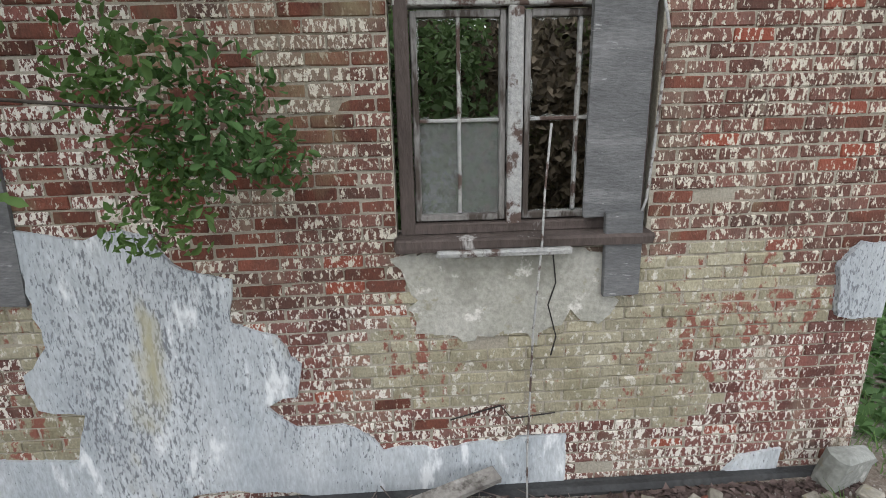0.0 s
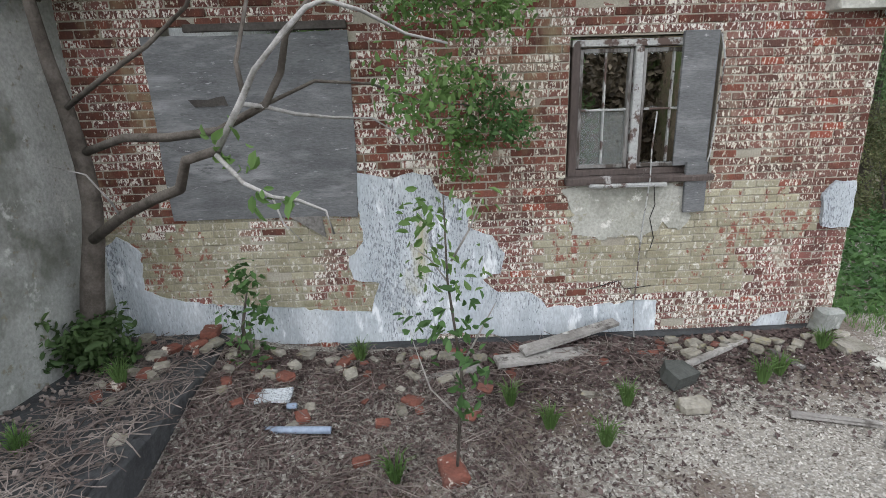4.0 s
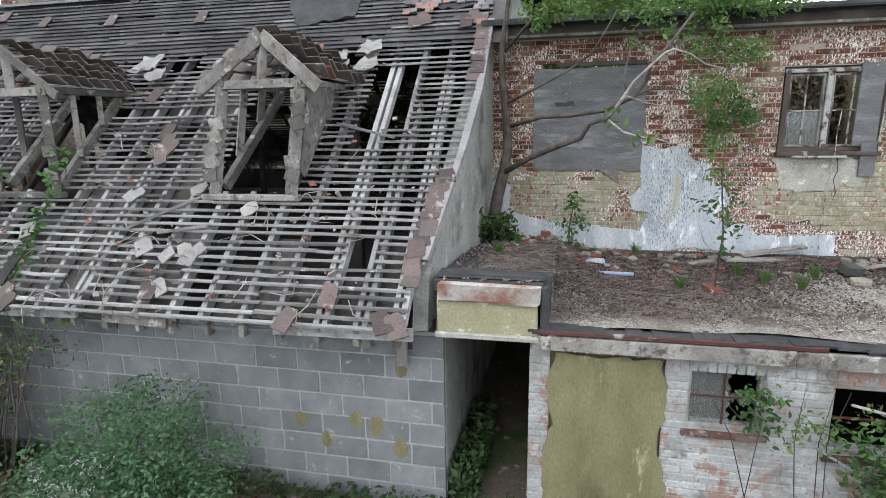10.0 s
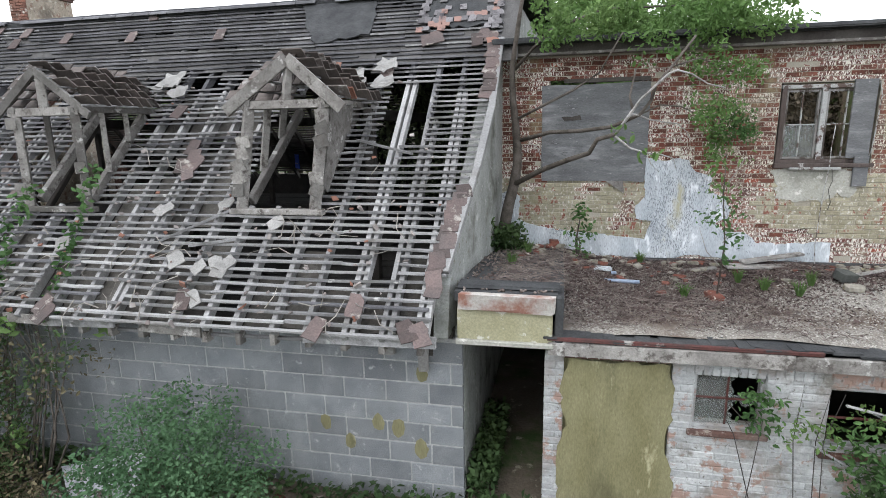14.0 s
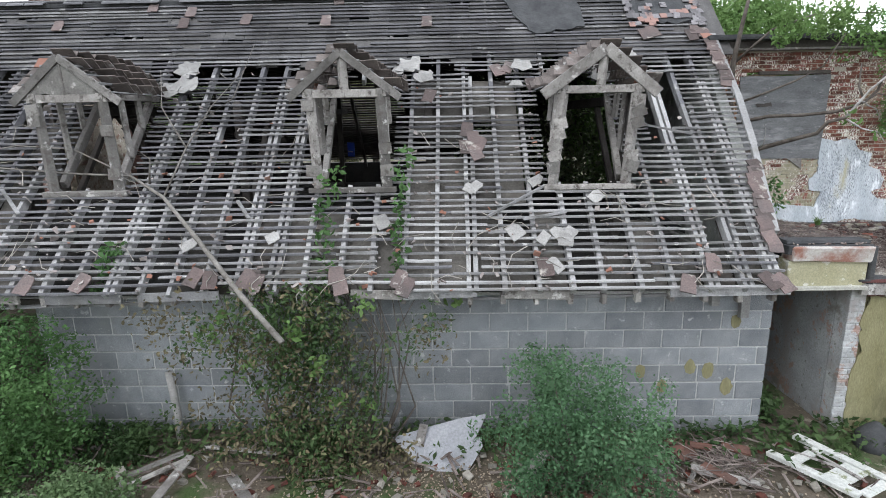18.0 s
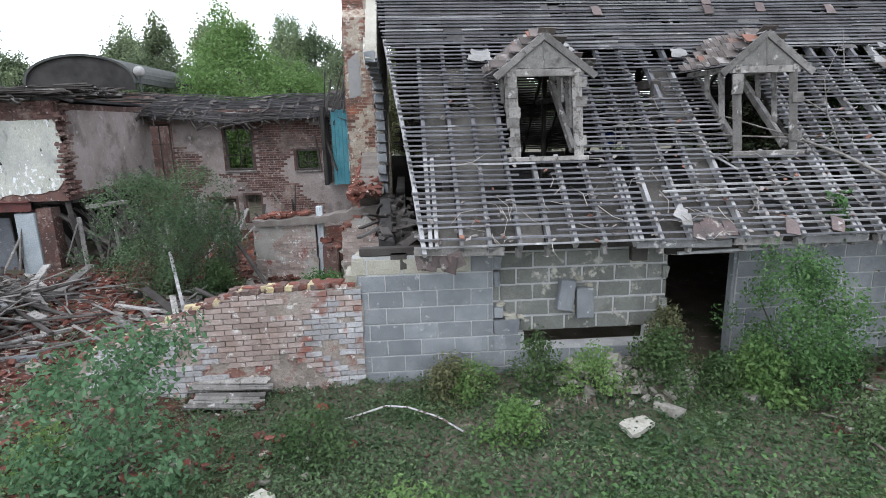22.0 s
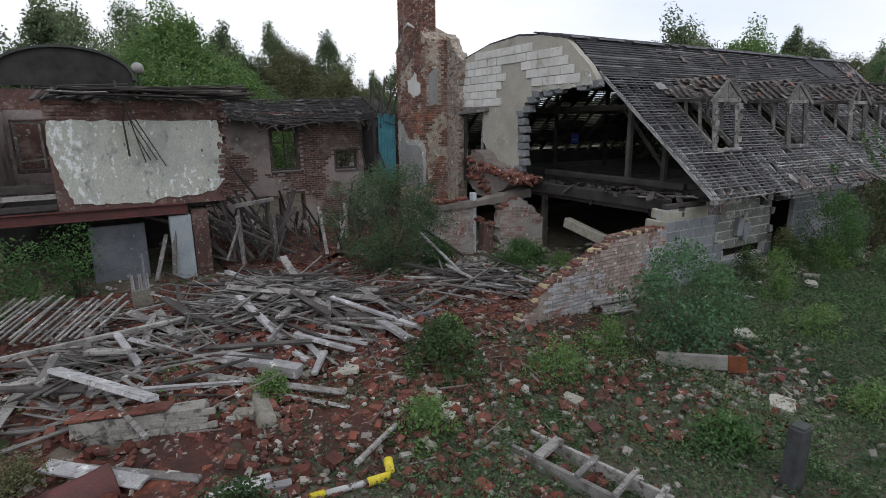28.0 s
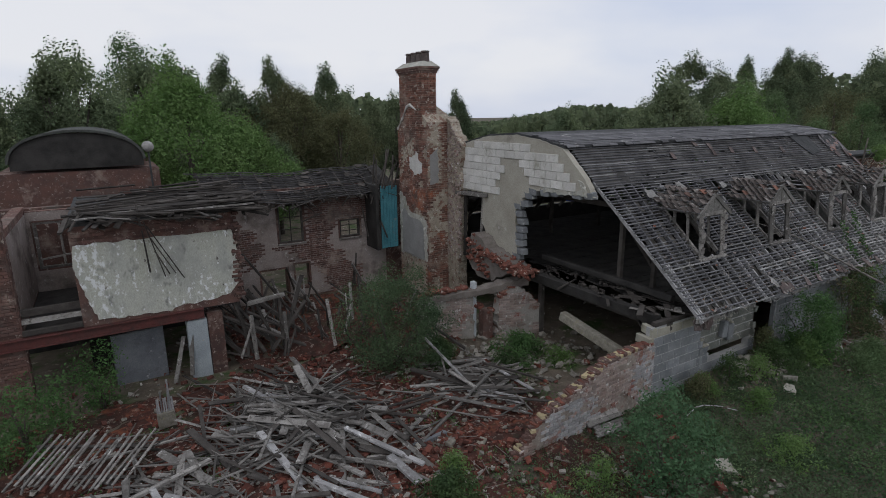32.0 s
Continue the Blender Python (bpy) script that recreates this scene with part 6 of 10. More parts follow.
# ---- foliage ----
def leaves_mesh(name, centres, normals, size, material, seed=0, longish=1.7, oval=False):
    """Many small folded leaves; centres as an n x 3 array."""
    rs = np.random.RandomState(seed)
    n = len(centres)
    d = rs.normal(size=(n, 3)) + normals
    d /= np.linalg.norm(d, axis=1, keepdims=True) + 1e-9
    t = np.cross(d, rs.normal(size=(n, 3)))
    t /= np.linalg.norm(t, axis=1, keepdims=True) + 1e-9
    b = np.cross(d, t)
    s = (size * rs.uniform(0.55, 1.25, size=(n, 1)))
    L, W = t * s * longish * 0.5, b * s * 0.5
    fold = d * s * 0.18
    if oval:
        v = np.stack([centres - L, centres - L * 0.35 + W * 0.8 + fold, centres + L * 0.4 + W * 0.7 + fold, centres + L - fold * 0.8, centres + L * 0.4 - W * 0.7 + fold, centres - L * 0.35 - W * 0.8 + fold], 1).reshape(-1, 3)
        tris = [(0, 1, 2), (0, 2, 3), (0, 3, 4), (0, 4, 5)]
    else:
        v = np.stack([centres - L, centres + W * 0.9 + fold, centres + L, centres - W * 0.9 + fold], 1).reshape(-1, 3)
        tris = [(0, 1, 2), (0, 2, 3)]
    c, q = v.shape[0] // n, len(tris)
    me = bpy.data.meshes.new(name)
    me.vertices.add(c * n)
    me.vertices.foreach_set("co", v.astype(np.float32).ravel())
    k = c * np.arange(n)[:, None]
    tri = np.concatenate([k + list(f) for f in tris], 1).reshape(-1)
    me.loops.add(3 * q * n)
    me.loops.foreach_set("vertex_index", tri.astype(np.int32))
    me.polygons.add(q * n)
    me.polygons.foreach_set("loop_start", (3 * np.arange(q * n)).astype(np.int32))
    me.materials.append(material)
    me.update(calc_edges=True)
    me.validate()
    return me


def crown_points(rs, clumps, per, spread):
    """Leaf centres gathered round clump centres."""
    c = np.repeat(np.asarray(clumps), per, axis=0)
    off = rs.normal(size=c.shape) * spread
    off *= np.minimum(1, 1.9 * spread / (np.linalg.norm(off, axis=1, keepdims=True) + 1e-9))
    return c + off, off / (np.linalg.norm(off, axis=1, keepdims=True) + 1e-9) * 0.8 + np.array([0, 0, 0.5])


def bush(name, x, y, z, w, h, n_clump, per, leaf, material, label, seed, stems=5, spread=0.11, lean=0.0, shape=1.0):
    """A shrub: forked stems and leaf clumps over an uneven dome."""
    rs = np.random.RandomState(seed)
    rgb = random.Random(seed)
    th = thing(name, label, "shrub", at=(x, y, z))
    cl = []
    for i in range(n_clump):
        a, rr, hh = rs.uniform(0, 2 * np.pi), np.sqrt(rs.uniform(0, 1)), rs.uniform(0.04, 1.0)
        prof = 1 - 0.75 * hh ** (1.6 * shape) if h < 1.2 else 0.42 + 0.66 * math.sin(math.pi * (0.12 + 0.76 * hh))
        wid = w / 2 * prof * rs.uniform(0.7, 1.25)
        cl.append((rr * wid * np.cos(a) + lean * hh, rr * wid * np.sin(a), hh * h * rs.uniform(0.9, 1.05)))
    pts, nor = crown_points(rs, cl, per, spread)
    pts[:, 2] = np.maximum(pts[:, 2], 0.02)
    part("foliage", leaves_mesh("foliage", pts, nor, leaf, material, seed), None, th)
    for i in range(stems):
        tip = cl[rgb.randrange(len(cl))]
        b0 = (rgb.uniform(-0.06, 0.06), rgb.uniform(-0.06, 0.06), -0.05)
        mid = (tip[0] * 0.45 + rgb.uniform(-0.05, 0.05), tip[1] * 0.45, tip[2] * 0.55)
        part("stem", Geo().tube([b0, mid, tip], [0.022, 0.014, 0.006], 6), M["bark"], th, smooth=True)
    return th


bush("ivy_mass", 3.55, 4.75, 2.1, 1.5, 2.5, 110, 50, 0.05, M["leaf_dark"], "ivy growing in the roofless room behind the casement", 130, 4, 0.12, 0.0, 0.5)
dead = np.random.RandomState(131)
M["leaf_dead"] = mat("dead_ivy_leaf", (0.055, 0.045, 0.032), (0.15, 0.125, 0.09), 3.0, 0.8, 0.0, 40, island=0.6)
for name, n_, m_, key, xr, zr, label in (("dead_ivy", 7000, "leaf_dead", 132, (2.3, 5.2), (2.1, 4.7), "dense dead brown ivy on the wall behind the casement"), ("live_ivy", 2200, "leaf", 133, (2.3, 3.5), (2.1, 4.5), "green ivy on the wall behind the casement")):
    c_ = np.column_stack([dead.uniform(*xr, n_), 5.12 - np.abs(dead.normal(0, 0.10, n_)), dead.uniform(*zr, n_)])
    keep_ = (np.abs(c_[:, 0] - 3.62) > 0.22) | (c_[:, 2] > 3.5)
    c_ = c_[keep_]
    tagged(part(name, leaves_mesh(name, c_, np.tile([0, -1.2, 0.3], (len(c_), 1)), 0.055, M[m_], key), None), label, "ivy", kind="stuff")
soil = np.random.RandomState(95)
sx, sy = soil.uniform(2.4, 5.5, 8000), 2.46 - np.abs(soil.normal(0, 0.42, 8000))
sz = np.array([roof_z(float(a), float(b)) for a, b in zip(sx, sy)]) + soil.uniform(0.002, 0.015, 8000)
litter_xy = np.random.RandomState(91)
lx = 0.95 + 3.0 * litter_xy.beta(1.0, 1.9, 20000)
ly = 2.42 - 2.25 * litter_xy.beta(1.0, 1.6, 20000)
lz = np.array([roof_z(float(a), float(b)) for a, b in zip(lx, ly)]) + litter_xy.uniform(0.002, 0.02, 20000)
M["litter"] = mat("dead_leaf_litter", (0.07, 0.05, 0.048), (0.135, 0.10, 0.092), 5.0, 0.95, 0.0, 60, island=0.5)
tagged(part("leaf_litter", leaves_mesh("leaf_litter", np.column_stack([lx, ly, lz]), np.tile([0, 0, 1.6], (20000, 1)), 0.019, M["litter"], 92), None), "dark dead leaf litter on the flat roof", "leaf litter", kind="stuff")
tagged(part("wall_foot_litter", leaves_mesh("wall_foot_litter", np.column_stack([sx, sy, sz]), np.tile([0, 0, 2.5], (8000, 1)), 0.026, M["litter"], 96), None), "dark soil and leaf litter along the wall foot", "leaf litter", kind="stuff")

# self-sown tree in the roof corner
TO = Vector((0.16, 2.14, 2.34))
tree = thing("sapling_tree", "self-sown tree with a leaning trunk on the roof", "tree", at=TO)


def limb(pts, r0, r1, sides=8, name="branch", m="bark"):
    n = len(pts)
    part(name, Geo().tube([Vector(p) - TO for p in pts], [r0 + (r1 - r0) * i / (n - 1) for i in range(n)], sides), M[m], tree, smooth=True)


M["greybark"] = mat("pale_grey_bark", (0.30, 0.29, 0.275), (0.44, 0.43, 0.415), 7.0, 0.9, 0.4, 60, spots=[((0.16, 0.15, 0.14), 5.0, 0.55, 0.66)])
limb([(0.16, 2.14, 2.26), (0.17, 2.14, 2.58), (0.23, 2.15, 2.92), (0.30, 2.15, 3.2), (0.34, 2.15, 3.44), (0.34, 2.15, 3.68), (0.31, 2.15, 3.99), (0.28, 2.13, 4.27), (0.27, 2.1, 4.6), (0.34, 2.1, 5.1), (0.42, 2.1, 5.6)], 0.085, 0.02, 10, "trunk")
limb([(0.33, 2.1, 3.22), (0.64, 1.9, 3.4), (0.96, 1.65, 3.54), (1.18, 1.5, 3.62), (1.26, 1.43, 3.77), (1.44, 1.37, 3.82)], 0.034, 0.022)
limb([(1.44, 1.37, 3.82), (1.58, 1.35, 4.03), (1.67, 1.32, 4.17), (1.82, 1.29, 4.32), (1.93, 1.29, 4.42), (2.01, 1.3, 4.45), (2.16, 1.35, 4.41), (2.35, 1.5, 4.32), (2.55, 1.6, 4.28)], 0.018, 0.006, 8, "branch", "greybark")
limb([(0.36, 2.15, 3.75), (0.74, 1.9, 3.85), (1.08, 1.7, 3.86), (1.41, 1.5, 3.9), (1.68, 1.4, 4.02), (1.78, 1.35, 4.16), (1.82, 1.35, 4.32), (1.97, 1.35, 4.5), (2.2, 1.5, 4.8)], 0.026, 0.012)
limb([(1.58, 1.35, 4.03), (1.68, 1.4, 4.01), (1.79, 1.5, 3.97), (1.96, 1.6, 3.94), (2.14, 1.8, 3.92), (2.26, 1.9, 3.83), (2.3, 1.9, 3.76)], 0.012, 0.004, 7, "branch", "greybark")
limb([(1.44, 1.35, 3.8), (1.58, 1.25, 3.68), (1.73, 1.15, 3.63), (1.86, 1.1, 3.62), (1.98, 1.05, 3.58), (2.01, 1.03, 3.48)], 0.013, 0.005, 7, "branch", "greybark")
limb([(1.6, 1.35, 4.08), (1.57, 1.4, 4.21), (1.63, 1.5, 4.5)], 0.014, 0.009)
limb([(1.68, 1.4, 4.02), (1.9, 1.5, 4.12), (2.15, 1.7, 4.1), (2.4, 1.95, 4.0), (2.75, 2.2, 3.95)], 0.010, 0.004)
limb([(0.35, 2.1, 4.02), (0.72, 1.9, 4.19), (1.0, 1.8, 4.32), (1.27, 1.7, 4.49), (1.5, 1.7, 4.9)], 0.018, 0.008)
limb([(0.64, 1.9, 3.38), (0.66, 1.8, 3.5), (0.61, 1.7, 3.68), (0.52, 1.6, 3.74)], 0.008, 0.003, 6, "branch", "greybark")
limb([(1.73, 1.15, 3.63), (1.78, 1.1, 3.52), (1.86, 1.08, 3.44)], 0.006, 0.003, 6, "branch", "greybark")
limb([(0.30, 2.12, 4.6), (0.7, 2.0, 5.0), (1.3, 2.0, 5.2), (2.1, 2.05, 5.2)], 0.022, 0.008)
limb([(2.0, 1.35, 4.5), (2.3, 1.7, 4.6), (2.65, 2.0, 4.5), (2.9, 2.1, 4.4)], 0.010, 0.004)
rs = np.random.RandomState(5)


def sprig(parent, at, n_clump, box, per, leaf, m, seed, spread=0.07):
    r = np.random.RandomState(seed)
    cl = np.array(at) + r.uniform(-1, 1, size=(n_clump, 3)) * np.array(box)
    pts, nor = crown_points(r, cl, per, spread)
    part("foliage", leaves_mesh("foliage", pts, nor, leaf, m, seed, 1.8, True), None, parent)


def leafy(c, n, box, per, leaf, m, seed, spread=0.06):
    sprig(tree, tuple(Vector(c) - TO), n, box, per, leaf, m, seed, spread)


for i, (x, y, z, q, n_) in enumerate(((2.62, 2.15, 4.08, 0.14, 9), (2.80, 2.22, 3.98, 0.16, 12), (2.92, 2.25, 3.86, 0.14, 12), (2.72, 2.25, 3.78, 0.14, 10), (2.68, 2.2, 3.62, 0.09, 6), (3.02, 2.25, 3.80, 0.06, 5))):
    leafy((x, y, z), n_, (q, 0.09, q), 26, 0.026, M["leaf_light" if i in (0, 3, 4) else "leaf"], 80 + i, 0.055)
leafy((2.45, 1.55, 4.02), 18, (0.20, 0.14, 0.22), 18, 0.028, M["leaf_light"], 14)
leafy((2.66, 1.95, 4.46), 24, (0.36, 0.15, 0.11), 26, 0.028, M["leaf_light"], 13)
leafy((1.50, 1.36, 3.92), 4, (0.12, 0.04, 0.16), 5, 0.045, M["leaf_light"], 15, 0.04)
leafy((1.80, 1.1, 3.66), 3, (0.14, 0.03, 0.05), 4, 0.045, M["leaf_light"], 16, 0.04)
leafy((1.25, 1.85, 5.05), 44, (0.75, 0.25, 0.22), 40, 0.036, M["leaf_light"], 3)
leafy((2.55, 2.1, 5.05), 40, (0.75, 0.2, 0.20), 40, 0.036, M["leaf_light"], 4)
leafy((0.22, 1.98, 2.52), 30, (0.20, 0.16, 0.20), 30, 0.040, M["leaf_dark"], 6)
leafy((2.1, 1.95, 4.7), 12, (0.5, 0.15, 0.15), 10, 0.045, M["leaf_light"], 7)
bush("roof_seedling", 1.13, 2.22, 2.18, 0.46, 0.80, 18, 12, 0.045, M["leaf"], "thin green seedling growing against the plaster", 31, 3, 0.05, 0.06)
sap = thing("roof_sapling", "tall thin sapling with bright leaves on the flat roof", "sapling", at=(2.52, 1.14, 2.10))
sap_stem = part("stem", Geo().tube([(0, 0, -0.03), (0.04, 0.02, 0.6), (-0.02, 0.0, 1.1), (-0.03, -0.02, 1.52)], [0.009, 0.008, 0.006, 0.003], 6), M["bark"], sap, smooth=True)
sprig(sap, (-0.02, 0.0, 1.28), 12, (0.16, 0.12, 0.22), 8, 0.036, M["leaf_light"], 71, 0.06)
sprig(sap, (0.0, 0.0, 0.85), 12, (0.18, 0.14, 0.22), 8, 0.038, M["leaf"], 72, 0.06)
sprig(sap, (0.05, -0.02, 0.45), 3, (0.10, 0.08, 0.1), 6, 0.036, M["leaf"], 73, 0.05)
for pts in ([(-0.02, 0.0, 1.1), (-0.1, 0.05, 1.2), (-0.19, 0.08, 1.26)], [(0.0, 0.0, 1.2), (0.08, -0.03, 1.35), (0.14, -0.05, 1.5)], [(0.02, 0.02, 0.6), (0.14, 0.0, 0.85), (0.2, -0.05, 1.0)], [(0.02, 0.02, 0.35), (-0.12, 0.05, 0.5), (-0.2, 0.1, 0.75)]):
    part("twig", Geo().tube(pts, [0.006, 0.005, 0.002], 5), M["twigbark"], sap_stem, smooth=True)
for i, (x, y) in enumerate(((2.2, 1.12), (3.38, 1.32), (4.6, 1.85), (4.75, 1.92), (0.37, 1.09), (0.52, 1.75), (3.62, 1.66), (3.1, 1.5), (2.9, 1.75), (5.25, 2.2), (1.9, 2.3))):
    rs2 = np.random.RandomState(50 + i)
    g = Geo()
    for k in range(80):
        a, ln = rs2.uniform(0, 6.28), rs2.uniform(0.06, 0.20)
        lean = rs2.uniform(0.15, 0.8)
        g.tube([(0.02 * math.cos(a), 0.02 * math.sin(a), 0), (ln * lean * 0.5 * math.cos(a), ln * lean * 0.5 * math.sin(a), ln * 0.7), (ln * lean * math.cos(a), ln * lean * math.sin(a), ln * (1 - 0.3 * lean))], [0.004, 0.003, 0.0008], 3)
    ob = part("grass_tuft", g, M["leaf_light"])
    ob.location = (x, y, roof_z(x, y) if x > 0.9 else 2.39)
    tagged(ob, "bright green grass tuft on the flat roof", "grass", "grass tufts on the flat roof")

gr = np.random.RandomState(77)
gxy = np.column_stack([gr.uniform(5.65, 9.5, 2600), 2.3 + np.abs(gr.normal(0, 0.55, 2600))])
g = Geo()
for x, y in gxy:
    a, ln = gr.uniform(0, 6.28), gr.uniform(0.04, 0.13)
    z = roof_z(float(x), float(y))
    dx, dy = 0.4 * ln * math.cos(a), 0.4 * ln * math.sin(a)
    g.add([Vector((x - 0.004, y, z)), Vector((x + 0.004, y, z)), Vector((x + dx, y + dy, z + ln))], [(0, 1, 2)])
mo = np.random.RandomState(78)
mx_, my_ = mo.uniform(5.6, 13.0, 16000), 2.7 + 3.3 * mo.uniform(0, 1, 16000) ** 0.9
my_ -= np.clip(mo.normal(0, 0.4, 16000), -0.8, 0.8) * (mx_ > 6.0) * 0.6
mz_ = np.array([roof_z(float(a), float(b)) for a, b in zip(mx_, my_)]) + mo.uniform(0.0, 0.05, 16000)
tagged(part("roof_moss", leaves_mesh("roof_moss", np.column_stack([mx_, my_, mz_]), np.tile([0, 0, 1.8], (16000, 1)), 0.06, M["leaf"], 79), None), "moss and low weeds on the flat roof beyond the wall corner", "moss", kind="stuff")
tagged(part("roof_grass", g, M["leaf_light"]), "fine green grass and moss on the flat roof beyond the wall corner", "grass", kind="stuff")


# ---- details of the open gable ----
rg = random.Random(17)
heap = thing("brick_heap", "broken brick pier and heap of red bricks in the gable", "rubble", at=(-13.9, 5.6, 2.0))
g = Geo().prism(ragged([(1.25, -0.1), (1.3, 0.5), (1.15, 0.95), (0.75, 0.9), (0.4, 0.62), (-0.2, 0.5), (-0.8, 0.3), (-1.3, 0.2), (-1.1, 0.1), (-0.6, 0.0), (0.0, -0.35), (0.8, -0.4)], 0.1, 0.04, rg), lambda u, v, d: (-0.18 + d, u, v), 0.55)
part("mortar_mass", g, M["darkjoint"], heap)
bm_ = Geo().box((0.2, 0.1, 0.065), (0, 0, 0), None, 0.006, 0.004, rg).mesh("brick", M["terracotta"])
for k in range(280):
    u = rg.uniform(-1.7, 1.25)
    top = float(np.interp(u, [-1.9, -1.0, -0.2, 0.4, 0.75, 1.2], [0.36, 0.36, 0.5, 0.62, 0.92, 0.95]))
    ob = part("brick", bm_, None, heap)
    ob.matrix_local = Matrix.LocRotScale((rg.uniform(-0.26, 0.3) if k % 2 else rg.uniform(-0.27, -0.15), u, top - rg.uniform(0.0, 0.10) - (0.85 * rg.random() if u > 0.2 else 0.12 * rg.random())), Euler((rg.uniform(-0.6, 0.6), rg.uniform(-0.6, 0.6), rg.uniform(0, 3.1))), None)

M["wornwall"] = mat("worn_plaster_over_brick", (0.30, 0.28, 0.25), (0.44, 0.42, 0.39), 2.0, 0.92, 0.5, 40, spots=[((0.20, 0.11, 0.085), 2.6, 0.56, 0.64), ((0.15, 0.14, 0.12), 1.5, 0.55, 0.70), ((0.54, 0.53, 0.51), 6.0, 0.60, 0.67)])
part_wall = thing("wall_fragment", "rendered ground floor wall fragment with worn plaster", "wall", kind="structure")
g = Geo().prism(ragged([(-16.55, -0.2), (-16.6, 1.35), (-16.2, 1.5), (-15.3, 1.62), (-15.1, 1.5), (-15.05, -0.2)], 0.12, 0.03, rg), lambda u, v, d: (u, 5.62 - (u + 16.5) * 0.34 + d, v), 0.25)
part("core", g, M["wornwall"], part_wall)
g = Geo().prism(ragged([(-16.55, 1.52), (-15.0, 1.66), (-13.6, 1.95), (-13.6, 1.70), (-15.0, 1.5), (-16.5, 1.38)], 0.12, 0.03, rg), lambda u, v, d: (u, 5.5 - (u + 16.5) * 0.34 + d, v), 0.4)
part("ledge", g, M["darkjoint"], part_wall)
g = Geo().prism(ragged([(-14.5, -0.2), (-14.5, 0.9), (-14.45, 1.45), (-14.1, 1.75), (-13.75, 1.6), (-13.4, 1.3), (-13.15, 1.0), (-13.15, -0.2)], 0.09, 0.06, rg), lambda u, v, d: (u, 4.75 - (u + 14.5) * 0.33 + d, v), 0.28)
part("pier", g, M["wornwall"], part_wall, "jagged pier with peeling plaster")
g = Geo().box((0.35, 0.3, 1.1), (-14.75, 5.0, 0.5), None, 0.03, 0.02, rg)
part("brick_stub", g, M["redbrick"], part_wall)
part("post", Geo().box((0.14, 0.16, 1.9), (-15.0, 5.3, 0.9), None, 0.01, 0.006, rg), M["plaster"], part_wall)
beam = thing("fallen_beam", "fallen pale concrete beam leaning into the dark room", "beam")
part("shaft", Geo().beam((-13.55, 3.1, 1.22), (-13.3, 1.05, 0.72), 0.22, 0.24, 0.015, 0.008, 0, rg), M["stone"], beam)
# beams coloured near-black to hold the loft's shade
fl = thing("gable_beams", "floor beams across the open gable, near-black for shade", "beam", kind="structure")
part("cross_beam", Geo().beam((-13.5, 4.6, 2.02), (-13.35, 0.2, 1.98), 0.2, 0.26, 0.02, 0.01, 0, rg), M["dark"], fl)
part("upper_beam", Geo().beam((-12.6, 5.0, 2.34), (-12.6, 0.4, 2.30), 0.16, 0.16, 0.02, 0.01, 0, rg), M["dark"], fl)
part("stanchion", Geo().box((0.14, 0.14, 2.2), (-13.2, 4.35, 0.9), None, 0.01), M["darkwood"], fl)
part("stanchion", Geo().box((0.12, 0.12, 2.4), (-12.4, 2.2, 3.2), None, 0.01), M["darkwood"], fl)
for k in range(20):
    a = Vector((rg.uniform(-13.6, -12.3), rg.uniform(0.1, 2.4), 2.1 + rg.uniform(0, 0.12)))
    b = a + Vector((rg.uniform(-0.5, 0.5), rg.uniform(-0.9, 0.9), rg.uniform(-0.12, 0.12)))
    tagged(part("plank", Geo().beam(a, b, rg.uniform(0.06, 0.16), 0.025, 0.004, 0.006, rg.uniform(-0.2, 0.2), rg), M["oldwood" if k % 5 == 0 else "darkwood"]), "broken floor board on the gable floor", "plank", "boards on the gable floor")
for k in range(22):
    a = Vector((rg.uniform(-13.7, -12.8), rg.uniform(0.3, 4.6), 2.12 + rg.uniform(-0.05, 0.1)))
    b = a + Vector((rg.uniform(-0.35, 0.15), rg.uniform(-0.6, 0.6), -rg.uniform(0.0, 0.55)))
    tagged(part("charred_beam", Geo().beam(a, b, rg.uniform(0.04, 0.14), rg.uniform(0.02, 0.06), 0.004, 0.008, rg.uniform(-0.4, 0.4), rg), M["darkwood"]), "broken joist end hanging from the loft floor edge", "beam", "broken floor timbers")
gl_ = Geo()
for k in range(120):
    q = rg.uniform(0.04, 0.13)
    gl_.box((q, q * rg.uniform(0.5, 0.9), q * 0.5), (rg.uniform(-13.5, -12.2), rg.uniform(0.2, 4.8), 2.07 + rg.uniform(0, 0.06)), Euler((rg.uniform(-0.4, 0.4), rg.uniform(-0.4, 0.4), rg.uniform(0, 6))).to_matrix(), 0.0, q * 0.1, rg)
# debris gets the dark timber colour to match the painted loft shade
tagged(part("loft_debris", gl_, M["darkwood"]), "plaster and brick debris on the loft floor edge", "debris", kind="stuff")
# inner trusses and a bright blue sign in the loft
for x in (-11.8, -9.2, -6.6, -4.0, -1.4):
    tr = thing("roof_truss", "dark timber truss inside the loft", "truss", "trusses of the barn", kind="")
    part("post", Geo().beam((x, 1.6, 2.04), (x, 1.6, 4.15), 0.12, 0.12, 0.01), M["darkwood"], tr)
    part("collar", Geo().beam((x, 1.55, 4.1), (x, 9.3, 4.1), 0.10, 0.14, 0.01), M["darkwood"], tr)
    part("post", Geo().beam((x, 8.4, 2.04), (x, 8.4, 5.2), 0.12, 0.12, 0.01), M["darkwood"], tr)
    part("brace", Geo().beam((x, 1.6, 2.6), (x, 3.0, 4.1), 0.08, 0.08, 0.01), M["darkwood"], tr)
M["bluesign"] = mat("blue_painted_sheet", (0.03, 0.08, 0.42), (0.04, 0.10, 0.50), 3.0, 0.4, 0.05, 40)
